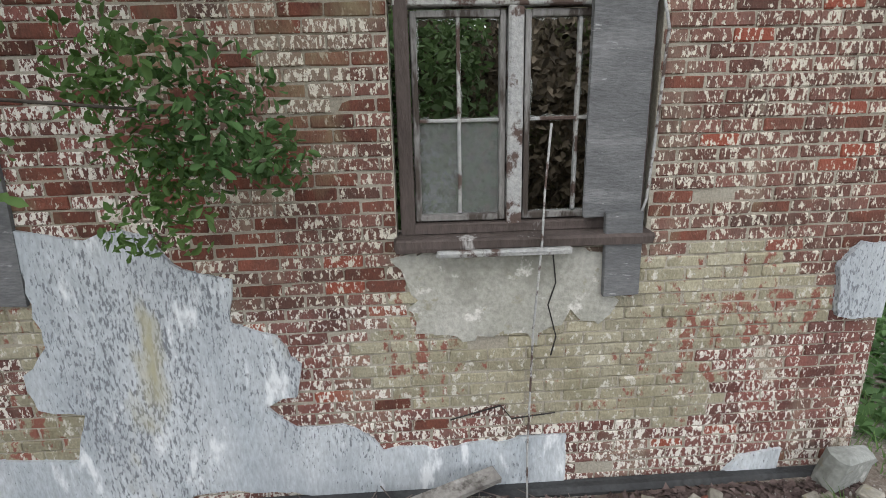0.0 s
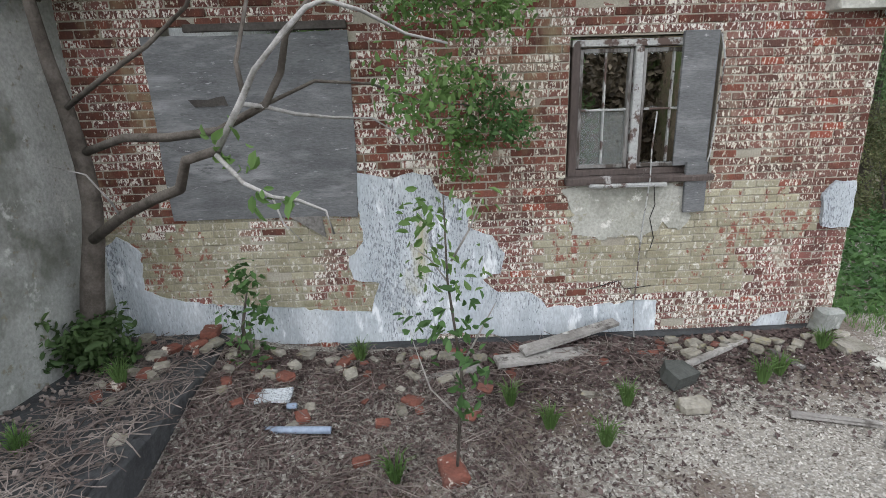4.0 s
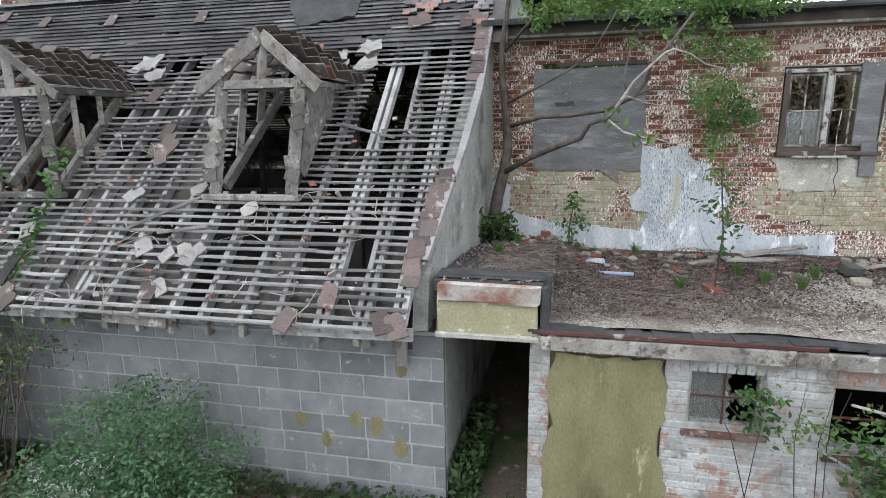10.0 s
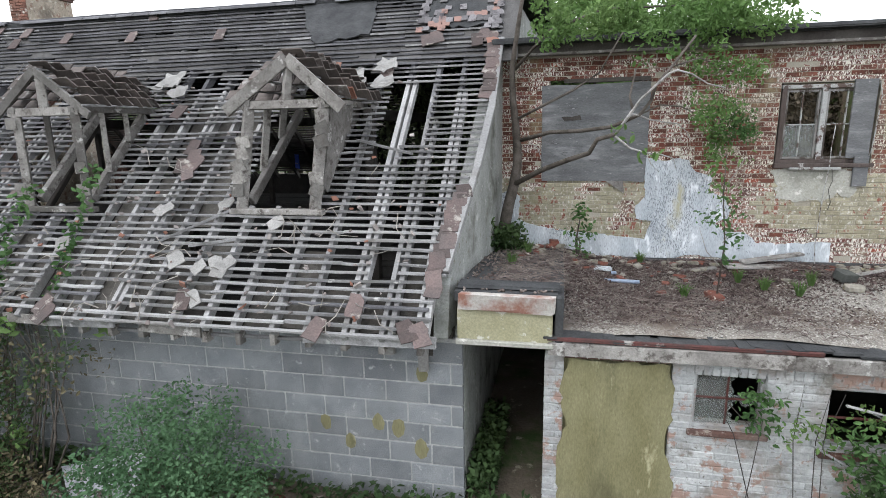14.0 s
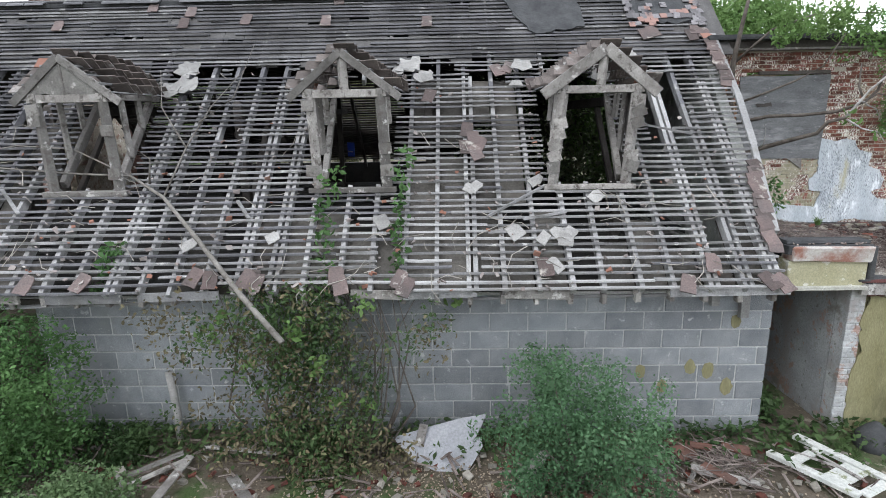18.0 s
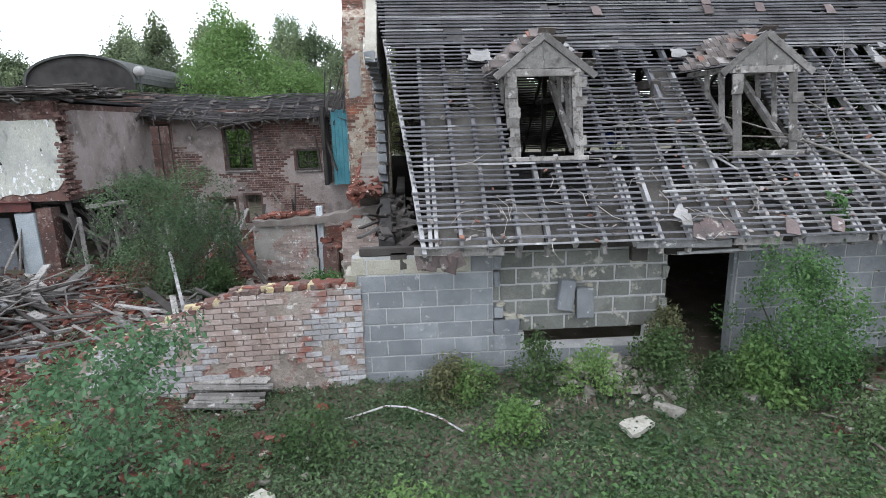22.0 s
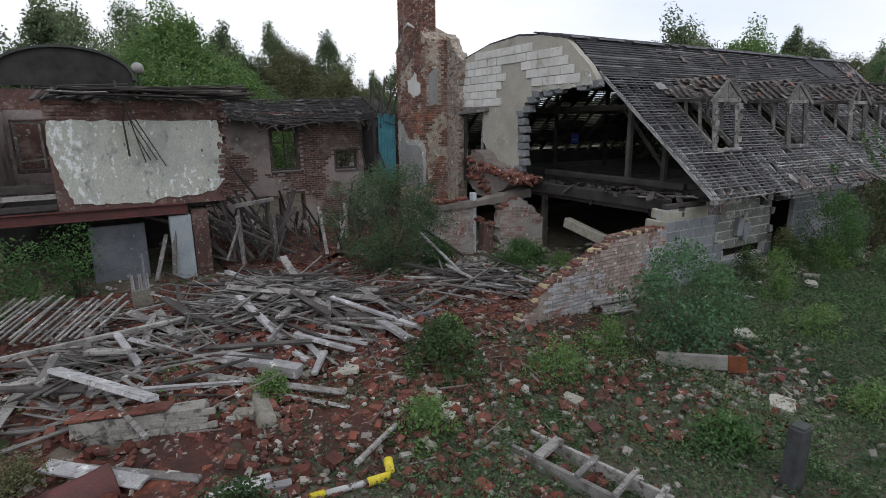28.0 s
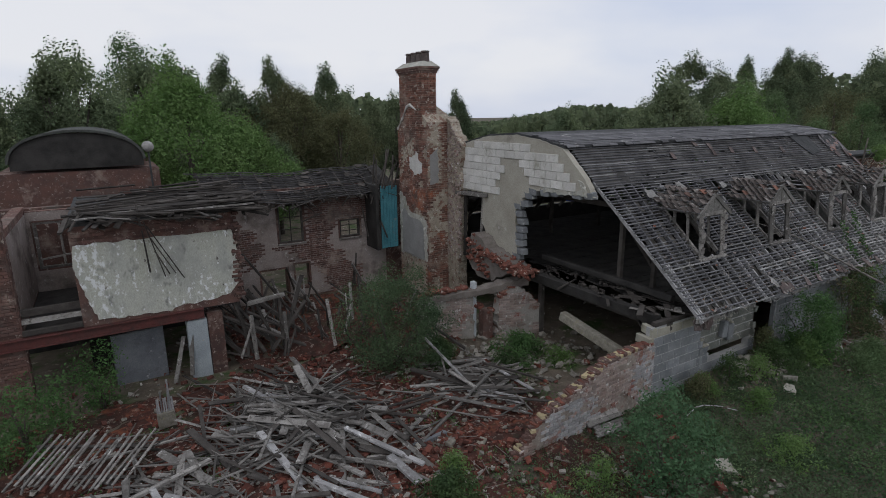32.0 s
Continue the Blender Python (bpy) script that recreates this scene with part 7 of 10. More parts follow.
sg = thing("blue_sign", "bright blue sheet with a white strip in the loft", "sign", at=Matrix.Translation((-6.65, 10.05, 3.05)) @ Matrix.Rotation(radians(-45), 4, "Z"))
part("sheet", Geo().box((0.34, 0.02, 0.40), (0, 0, 0), None, 0.004), M["bluesign"], sg)
part("strip", Geo().box((0.24, 0.01, 0.04), (0, -0.016, -0.06), None, 0.002), M["oldpaint"], sg)
# door opening lining in the gable and the blue door
lining = thing("doorway_2", "tall empty doorway with a splintered timber lining", "doorway", kind="structure")
part("lintel", Geo().beam((-13.66, 6.5, 4.12), (-13.7, 8.15, 4.05), 0.22, 0.12, 0.01, 0.01, 0, rg), M["oldwood"], lining)
part("jamb", Geo().beam((-13.6, 7.85, 1.9), (-13.6, 7.78, 4.1), 0.10, 0.08, 0.008, 0.006, 0, rg), M["darkwood"], lining)
part("jamb", Geo().beam((-13.6, 6.95, 2.0), (-13.58, 6.80, 4.1), 0.05, 0.10, 0.008, 0.006, 0, rg), M["oldwood"], lining)
M["turquoise"] = mat("turquoise_paint", (0.06, 0.22, 0.27), (0.09, 0.28, 0.33), 2.5, 0.6, 0.15, 40, spots=[((0.20, 0.22, 0.22), 4.0, 0.60, 0.70)])
bdoor = thing("blue_partition", "turquoise boarded partition beside the chimney", "partition", at=(-14.98, 10.85, 1.75))
for k in range(6):
    part("board", Geo().box((0.108, 0.025, 2.32 + rg.uniform(-0.03, 0.03)), (-0.29 + 0.113 * k, 0, 1.16), None, 0.004, 0.002, rg), M["turquoise"], bdoor)
tagged(part("wall_stub", Geo().box((0.12, 1.0, 2.4), (-15.55, 11.1, 2.95), None, 0.02, 0.01, rg), M["dark"]), "near-black wall end beside the turquoise partition", "wall", kind="structure")

# ---- bricks of the ruin ----
BR = [Geo().box((0.10, 0.215, 0.065), (0, 0, 0), None, 0.006, 0.003, random.Random(40 + i)).mesh("brick", M["redbrick"]) for i in range(3)]


def brick_field(g, place, u0, u1, z0, z1, keep, step=0.225, rise=0.075, depth=0.03, rgx=None):
    """Courses of bricks standing a little proud, joined; place(u, z, d) lays the face, keep(u, z) says where bricks are left."""
    r = 0
    z = z0
    while z < z1 - 0.04:
        u = u0 - (step / 2 if r % 2 else 0)
        while u < u1:
            a, b = max(u, u0) + 0.005, min(u + step, u1) - 0.005
            if b - a > 0.04 and keep((a + b) / 2, z + rise / 2):
                d = depth + rgx.uniform(-0.004, 0.004)
                c = 0.004
                q = [(a, z + 0.005), (b, z + 0.005), (b, z + rise - 0.005), (a, z + rise - 0.005)]
                i = [(a + c, z + 0.005 + c), (b - c, z + 0.005 + c), (b - c, z + rise - 0.005 - c), (a + c, z + rise - 0.005 - c)]
                vs = [Vector(place(p, w, 0)) for p, w in q] + [Vector(place(p, w, d - c)) for p, w in q] + [Vector(place(p, w, d)) for p, w in i]
                g.add(vs, [(0, 1, 5, 4), (1, 2, 6, 5), (2, 3, 7, 6), (3, 0, 4, 7), (4, 5, 9, 8), (5, 6, 10, 9), (6, 7, 11, 10), (7, 4, 8, 11), (8, 9, 10, 11)])
            u += step
        z += rise
        r += 1
    return g


rb = random.Random(77)
FRAG = [(-16.6, 1.35), (-16.2, 1.5), (-15.3, 1.6), (-15.05, 1.45)]
PIER = [(-14.5, 1.4), (-14.1, 1.68), (-13.75, 1.55), (-13.4, 1.25), (-13.15, 0.95)]
g = Geo()
brick_field(g, lambda u, z, d: (u, 5.635 - (u + 16.5) * 0.34 - d, z), -16.55, -15.08, 0.1, 1.6, lambda u, z: z < np.interp(u, *zip(*FRAG)) - 0.05 and noise.noise((u * 1.7, z * 1.5, 6)) > 0.02, rgx=rb)
brick_field(g, lambda u, z, d: (u, 4.765 - (u + 14.5) * 0.33 - d, z), -14.48, -13.18, 0.1, 1.7, lambda u, z: z < np.interp(u, *zip(*PIER)) - 0.06 and noise.noise((u * 2.1, z * 1.9, 4)) > -0.05, rgx=rb)
ob = part("brickwork", g, M["limedbrick"], part_wall)
ob["kind"] = "stuff"
for k in range(60):
    u = rb.uniform(-16.5, -13.3)
    top = float(np.interp(u, *zip(*FRAG)) if u < -15.05 else np.interp(u, *zip(*PIER)) if u > -14.5 else 1.0)
    ob = part("brick", bm_, None, part_wall)
    ob.matrix_world = Matrix.LocRotScale((u, (5.75 - (u + 16.5) * 0.34 if u < -14.8 else 4.87 - (u + 14.5) * 0.33) + rb.uniform(-0.1, 0.1), top + 0.0 + rb.uniform(-0.03, 0.05) + (0.1 if u < -14.8 else 0)), Euler((rb.uniform(-0.3, 0.3), rb.uniform(-0.3, 0.3), rb.uniform(0, 3.1))), None)
g = Geo()
def west_bricks(u, z):
    """Bricks left on the west face: none under the plaster, fewer where mortar has washed out."""
    if z > 6.1 + 0.8 * (u - 8.62) * (u < 9.75) + (0.82 - 0.8 * (u - 9.75)) * (u >= 9.75) * 0.9:
        return False
    return not (z < 3.2 and 8.8 < u < 10.6) and noise.noise((u * 1.6, z * 1.4, 5)) < 0.30


brick_field(g, lambda u, z, d: (CHX0 + 0.02 - d, u, z), CHY0 - 0.02, CHY1, 0.5, 6.9, west_bricks, rgx=rb)
brick_field(g, lambda u, z, d: (CHX0 + 0.03 - d, u, z), STY0, STY1, 6.35, 7.95, lambda u, z: True, rgx=rb)
brick_field(g, lambda u, z, d: (u, STY0 + 0.02 - d, z), CHX0 + 0.02, CHX0 + 0.58, 6.5, 7.95, lambda u, z: True, rgx=rb)
brick_field(g, lambda u, z, d: (u, CHY0 + 0.02 - d, z), CHX0, -13.72, 0.5, 6.35, lambda u, z: noise.noise((u * 1.5, z * 1.2, 9)) < 0.16 and not (-14.5 < u < -14.15 and 4.3 < z < 5.3), rgx=rb)
M["chimneybrick"] = mat("weathered_chimney_brick", (0.265, 0.125, 0.09), (0.165, 0.098, 0.08), 2.0, 0.9, 0.5, 60, island=0.45, spots=[((0.33, 0.12, 0.065), 0.7, 0.56, 0.66), ((0.36, 0.295, 0.245), 0.9, 0.53, 0.70), ((0.095, 0.072, 0.062), 1.1, 0.55, 0.70), ((0.48, 0.44, 0.39), 9.0, 0.58, 0.66)])
ch = part("brickwork", g, M["chimneybrick"], chimney)
tagged(ch, "weathered red brickwork", kind="stuff")
M["greyplaster"] = mat("dull_grey_plaster", (0.28, 0.28, 0.275), (0.35, 0.35, 0.345), 2.0, 0.92, 0.3, 40, spots=[((0.20, 0.20, 0.195), 1.5, 0.55, 0.70)])
part("plaster_rim", Geo().prism(ragged([(8.66, 1.6), (8.68, 3.0), (9.0, 3.15), (9.9, 3.2), (10.3, 3.75), (10.68, 3.85), (10.68, 1.6)], 0.09, 0.05, rg), lambda u, v, d: (CHX0 - 0.002 - d, u, v), 0.012), M["render"], chimney, "pale rim of broken plaster")
part("plaster_patch", Geo().prism(ragged([(8.86, 1.65), (8.9, 2.85), (9.2, 3.0), (9.9, 3.0), (10.25, 3.3), (10.45, 3.2), (10.5, 1.65)], 0.09, 0.03, rg), lambda u, v, d: (CHX0 - 0.016 - d, u, v), 0.014), M["greyplaster"], chimney, "grey plaster patch")
part("plaster_patch", Geo().prism(ragged([(9.0, 4.62), (8.92, 4.95), (9.15, 5.1), (9.3, 5.42), (9.5, 5.2), (9.85, 5.15), (9.8, 4.75), (9.5, 4.6)], 0.07, 0.05, rg), lambda u, v, d: (CHX0 - 0.005 - d, u, v), 0.02), M["whitepatch"], chimney, "white plaster patch")
part("plaster_patch", Geo().prism(ragged([(-14.5, 4.3), (-14.5, 5.3), (-14.2, 5.5), (-14.15, 4.35)], 0.07, 0.03, rg), lambda u, v, d: (u, CHY0 - 0.0 - d, v), 0.02), M["greyplaster"], chimney)
part("flashing_scar", Geo().tube([(CHX0 - 0.02, 10.66, 6.1), (CHX0 - 0.02, 10.3, 6.45), (CHX0 - 0.02, 9.95, 6.85), (CHX0 - 0.02, 9.7, 6.92), (CHX0 - 0.02, 9.3, 6.75)], [0.05, 0.045, 0.05, 0.06, 0.02], 6), M["whitepatch"], chimney, "pale mortar scar of a lost roof")

M["palepatch"] = mat("flaking_white_plaster", (0.34, 0.335, 0.34), (0.50, 0.495, 0.50), 6.0, 0.9, 0.5, 40, island=0.3, spots=[((0.22, 0.12, 0.095), 2.2, 0.54, 0.62), ((0.20, 0.19, 0.19), 3.0, 0.55, 0.68), ((0.34, 0.22, 0.18), 5.0, 0.58, 0.66)])
g = Geo()
def yard_pale(u, z):
    e = 0.8 * noise.noise((u * 2.4, z * 3.0, 5))
    return ((u - 2.65) / 0.95) ** 2 + ((z - 0.6) / 0.45) ** 2 + e < 0.9 or ((u - 0.25) / 0.45) ** 2 + ((z - 0.8) / 0.8) ** 2 + e < 0.8


brick_field(g, lambda u, z, d: yard_at(u, z, 0.025 - d), 0, 4.4, -0.05, 1.62, lambda u, z: z < yard_top(u) - 0.03 and not yard_pale(u, z) and noise.noise((u * 1.3, z * 1.6, 2)) + 0.4 * noise.noise((u * 5.0, z * 5.0, 8)) < 0.16, rgx=rb)
pale_ = Geo()
brick_field(pale_, lambda u, z, d: yard_at(u, z, 0.027 - d), 0, 4.4, -0.05, 1.62, lambda u, z: z < yard_top(u) - 0.03 and yard_pale(u, z) and noise.noise((u * 3.3, z * 4.0, 3)) < 0.22, rgx=rb)
yp_ = part("whitened_brickwork", pale_, M["palepatch"], yard_wall)
yp_["kind"] = "stuff"
yb = part("brickwork", g, M["limedbrick"], yard_wall)
yb["kind"] = "stuff"
M["ochrebrick"] = mat("yellow_mortared_brick", (0.42, 0.35, 0.20), (0.50, 0.43, 0.28), 5.0, 0.9, 0.5, 50, rand=0.25)
BR.append(Geo().box((0.10, 0.2, 0.07), (0, 0, 0), None, 0.008, 0.006, random.Random(49)).mesh("brick", M["ochrebrick"]))
BR.append(Geo().box((0.10, 0.2, 0.07), (0, 0, 0), None, 0.008, 0.006, random.Random(50)).mesh("brick", M["terracotta"]))
for k in range(110):
    u = 0.1 + 0.0375 * k
    ob = part("brick", BR[(k * 7 + k // 5) % 5 if u > 0.6 else 4 * (k % 2)], None, yard_wall)
    ob.matrix_world = Matrix.LocRotScale(Vector(yard_at(u, yard_top(u) - 0.02 + rg.uniform(-0.02, 0.01), 0.12 + rg.uniform(-0.03, 0.03))), Euler((rg.uniform(-0.15, 0.15), rg.uniform(-0.1, 0.1), rg.uniform(-0.3, 0.3) + 1.5 * (k % 4 == 0))), None)

g = Geo()
brick_field(g, lambda u, z, d: (u, PY + 0.03 - d, z), -24.62, -21.22, 3.9, 4.3, lambda u, z: True, rgx=rb)
brick_field(g, lambda u, z, d: (u, PY + 0.03 - d, z), -29.0, -25.76, 0.2, 4.9, lambda u, z: noise.noise((u * 0.9, z, 4)) < 0.35, rgx=rb)
brick_field(g, lambda u, z, d: (-25.76 + d, u, z), PY + 0.02, PY + 0.32, 1.0, 4.9, lambda u, z: True, rgx=rb)
bb = part("brickwork", g, M["redbrick"], wall_block)
bb["kind"] = "stuff"
g = Geo()
brick_field(g, lambda u, z, d: (u, 11.66 - d, z), -21.2, -14.8, 0.1, 4.1, lambda u, z: not hollow(u, z, [W1, W2, W3, (-19.6, -18.7, -0.3, 1.3), (-18.4, -17.9, 0.5, 1.4)], 0.08) and noise.noise((u * 0.55, z * 0.7, 1)) + 0.35 * noise.noise((u * 3.1, z * 3.1, 2)) < -0.05, rgx=rb)
bb = part("brickwork", g, M["redbrick"], wall_wing)
bb["kind"] = "stuff"
g = Geo()
wall_boxes(g, -21.2, -14.8, 0.2, 4.08, [tuple(v + p for v, p in zip(h, (-0.07, 0.07, -0.05, 0.07))) for h in (W1, W2, W3, (-19.6, -18.7, -0.3, 1.3), (-18.4, -17.9, 0.5, 1.4))], lambda a, b, c, d: g.box((b - a, 0.02, d - c), ((a + b) / 2, 11.645, (c + d) / 2)))
M["pinkplaster"] = mat("stained_pink_plaster", (0.29, 0.245, 0.225), (0.38, 0.335, 0.315), 1.5, 0.92, 0.3, 40, spots=[((0.13, 0.11, 0.10), 1.1, 0.52, 0.66), ((0.40, 0.38, 0.36), 5.0, 0.6, 0.68)])
part("plaster_coat", g, M["pinkplaster"], wall_wing)
for i, w in enumerate((W1, W2, W3)):
    wn_ = thing("window_%d" % (5 + i), "empty window frame in the rear wall", "window", kind="structure")
    for a, b, c, d in ((w[0], w[1], w[2], w[2] + 0.06), (w[0], w[1], w[3] - 0.06, w[3]), (w[0], w[0] + 0.06, w[2], w[3]), (w[1] - 0.06, w[1], w[2], w[3])):
        part("frame", Geo().box((b - a, 0.1, d - c), ((a + b) / 2, 11.72, (c + d) / 2), None, 0.008, 0.004, rg), M["darkwood"], wn_)
    part("glazing_bar", Geo().box((0.03, 0.04, w[3] - w[2] - 0.1), ((w[0] + w[1]) / 2, 11.72, (w[2] + w[3]) / 2), None, 0.004), M["darkwood"], wn_)
    for f in (0.35, 0.66):
        part("glazing_bar", Geo().box((w[1] - w[0] - 0.1, 0.04, 0.025), ((w[0] + w[1]) / 2, 11.72, w[2] + f * (w[3] - w[2])), None, 0.004), M["darkwood"], wn_)
    part("sill", Geo().box((w[1] - w[0] + 0.1, 0.14, 0.05), ((w[0] + w[1]) / 2, 11.63, w[2] - 0.03), None, 0.008), M["oldwood"], wn_)
part("recess_coat", Geo().box((0.012, 3.4, 2.1), (-25.748, PY + 2.05, 3.08), None, 0.004), M["pinkplaster"], wall_block, "stained pink plaster on the side of the recess")
g = Geo()
wall_boxes(g, -25.74, -24.62, 1.98, 4.18, [(-25.66, -24.68, 2.56, 3.94)], lambda a, b, c, d: g.box((b - a, 0.012, d - c), ((a + b) / 2, 10.643, (c + d) / 2)))
part("recess_back", g, M["pinkplaster"], wall_block)
wn_ = thing("window_8", "empty timber window frame at the back of the recess", "window", kind="structure")
for a, b, c, d in ((-25.62, -24.72, 2.6, 2.67), (-25.62, -24.72, 3.83, 3.9), (-24.82, -24.72, 2.67, 3.83), (-25.62, -25.54, 2.67, 3.83), (-25.06, -25.0, 2.67, 3.83)):
    part("frame", Geo().box((b - a, 0.1, d - c), ((a + b) / 2, 10.72, (c + d) / 2), None, 0.008, 0.004, rg), M["oldwood"], wn_)
part("transom", Geo().beam((-25.55, 10.7, 2.86), (-24.8, 10.7, 2.95), 0.05, 0.05), M["oldwood"], wn_)
for k, (c, d) in enumerate(((2.0, 2.12), (2.22, 2.32), (2.40, 2.56))):
    tagged(part("cross_timber", Geo().beam((-25.74, PY + 0.05 + 0.1 * k, c + 0.06), (-24.62, PY + 0.02 + 0.12 * k, c + 0.07), 0.10, d - c, 0.01, 0.008, 0, rg), M["darkwood" if k != 1 else "oldwood"]), "grey timber across the open recess of the ruin", "beam", "timbers across the recess")
# ground floor behind the red lintel; near-black core and floor carry the room's shade
gf = thing("wall_inner_ground", "grey painted inner wall with an open door, near-black for shade", "wall", kind="structure")
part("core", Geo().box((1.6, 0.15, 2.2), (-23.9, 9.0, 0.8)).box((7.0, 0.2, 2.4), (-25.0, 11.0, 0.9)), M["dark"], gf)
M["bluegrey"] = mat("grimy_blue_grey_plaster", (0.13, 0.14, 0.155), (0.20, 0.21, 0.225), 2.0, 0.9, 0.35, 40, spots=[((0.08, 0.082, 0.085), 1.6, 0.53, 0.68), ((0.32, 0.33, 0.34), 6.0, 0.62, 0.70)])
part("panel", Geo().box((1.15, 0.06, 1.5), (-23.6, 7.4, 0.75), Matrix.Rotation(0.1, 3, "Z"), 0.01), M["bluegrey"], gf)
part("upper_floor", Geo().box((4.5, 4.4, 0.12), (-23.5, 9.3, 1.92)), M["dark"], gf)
for p in [((-22.55, 6.75, 0.3), (-22.4, 6.95, 1.7)), ((-22.95, 6.7, 0.2), (-22.6, 7.2, 1.2))]:
    tagged(part("plank", Geo().beam(*p, 0.1, 0.04, 0.006, 0.006, 0, rg), M["oldwood"]), "plank leaning by the plastered pier", "plank", "leaning planks")

# ---- roof wreckage over the projecting block and the sagging wing roof ----
rr = random.Random(5)
M["charred"] = mat("charred_timber_mix", (0.05, 0.044, 0.04), (0.10, 0.09, 0.082), 3.0, 0.9, 0.4, 50, island=0.6, second=((0.20, 0.19, 0.18), 0.94))
loose = Geo()
for k in range(150):
    x = rr.uniform(-24.7, -20.8)
    a = Vector((x, rr.uniform(6.55, 8.4) if k < 100 else rr.uniform(7.5, 11.4), 4.40 + rr.uniform(0, 0.22)))
    ang = rr.gauss(0.05, 0.35)
    ln = rr.uniform(0.7, 2.6)
    b = a + Vector((ln * math.cos(ang), ln * math.sin(ang) * 0.6, rr.uniform(-0.08, 0.10)))
    if b.x > -20.5:
        b.x = -20.5
    if k >= 40:
        loose.beam(a, b, rr.uniform(0.03, 0.12), rr.uniform(0.02, 0.04), 0.0, 0.006, rr.uniform(-0.4, 0.4), rr)
        continue
    ob = part("plank", Geo().beam(a, b, rr.uniform(0.05, 0.14), rr.uniform(0.02, 0.04), 0.004, 0.006, rr.uniform(-0.2, 0.2), rr), M["oldwood" if k % 4 == 0 else "darkwood"])
    tagged(ob, "fallen roof timber on top of the plastered wall", "plank", "timbers on the wall top")
for k in range(40):
    x = rr.uniform(-24.6, -20.9)
    a = Vector((x, rr.uniform(6.85, 7.6), 4.42 + rr.uniform(0, 0.15)))
    b = Vector((x + rr.gauss(0.3, 0.7), rr.uniform(6.2, 6.7), 4.36 + rr.uniform(-0.18, 0.12)))
    loose.beam(a, b, rr.uniform(0.03, 0.12), rr.uniform(0.018, 0.035), 0.0, 0.006, rr.uniform(-0.4, 0.4), rr)
tagged(part("timber_debris", loose, M["charred"]), "charred roof timbers piled on the projecting block", "debris", kind="stuff")
blk = thing("block_roof", "dark felt remains on the projecting block", "roof", kind="structure")
part("deck", Geo().box((3.4, 4.8, 0.08), (-22.95, 9.3, 4.34), None, 0.01, 0.01), M["felt"], blk)
for k, (a, b) in enumerate([((-23.15, 6.72, 4.3), (-22.85, 6.7, 2.95)), ((-23.1, 6.70, 4.2), (-22.45, 6.68, 2.85)), ((-23.2, 6.72, 4.1), (-23.15, 6.7, 3.1)), ((-23.0, 6.7, 3.6), (-22.75, 6.68, 3.0)), ((-23.05, 6.7, 3.9), (-22.62, 6.68, 3.0)), ((-23.25, 6.72, 4.7), (-23.22, 6.7, 4.2))]):
    tagged(part("hanging_lath", Geo().beam(a, b, 0.05, 0.02, 0.004, 0.006, 0, rr), M["darkwood"]), "charred lath hanging down the plastered wall", "lath", "hanging laths")
wr = thing("wing_roof", "sagging roof of dark battens over the rear wing", "roof", kind="structure")


M["sootbatten"] = mat("sooty_wet_batten", (0.055, 0.053, 0.055), (0.115, 0.112, 0.115), 2.0, 0.85, 0.4, 50, rand=0.4, spots=[((0.22, 0.215, 0.21), 2.6, 0.62, 0.7)])


def wing(x, s):
    f = (x + 21.5) / 6.8
    sag = 0.30 * math.sin(math.pi * min(max(f, 0), 1)) * (1 - 0.4 * s) + 0.04 * math.sin(x * 2.3)
    return Vector((x, 10.95 + 1.7 * s, 4.06 + 0.72 * s - sag))


for k in range(17):
    s = k / 16
    x0, x1 = -21.4 + rr.uniform(-0.3, 0.5), -14.9 + rr.uniform(-0.8, 0.2)
    pts = [wing(x0 + (x1 - x0) * i / 9, s) + Vector((0, 0, rr.uniform(-0.015, 0.015))) for i in range(10)]
    g = Geo()
    for p, q in zip(pts, pts[1:]):
        if rr.random() < 0.93:
            g.beam(p, q + (q - p) * 0.02, 0.05, 0.03, 0.003, 0.003, 0, rr)
    part("batten", g, M["sootbatten"], wr)
for k in range(14):
    x = -21.2 + 0.47 * k
    part("rafter", Geo().beam(wing(x, -0.05) - Vector((0, 0, 0.06)), wing(x, 1.0) - Vector((0, 0, 0.06)), 0.06, 0.1, 0.004, 0.004, 0, rr), M["darkwood"], wr)
g = Geo()
for i in range(14):
    x = -21.2 + 0.47 * i
    p, q, u, v = wing(x, 0.1), wing(x + 0.47, 0.1), wing(x + 0.47, 1.0), wing(x, 1.0)
    off = Vector((0, 0, 0.1))
    k0 = len(g.v)
    g.v += [p - off, q - off, u - off, v - off, p - off * 1.2, q - off * 1.2, u - off * 1.2, v - off * 1.2]
    g.f += [(k0, k0 + 1, k0 + 2, k0 + 3), (k0 + 7, k0 + 6, k0 + 5, k0 + 4), (k0, k0 + 4, k0 + 5, k0 + 1), (k0 + 3, k0 + 2, k0 + 6, k0 + 7)]
part("boarding", g, M["dark"], wr)
hang = Geo()
for k in range(70):
    x = rr.uniform(-21.3, -15.0)
    a = wing(x, rr.uniform(-0.05, 0.25)) + Vector((0, 0, 0.03))
    b = a + Vector((rr.gauss(0, 0.5), -rr.uniform(0.05, 0.35), rr.uniform(-0.45, 0.08)))
    hang.beam(a, b, rr.uniform(0.025, 0.06), 0.02, 0.0, 0.004, rr.uniform(-0.4, 0.4), rr)
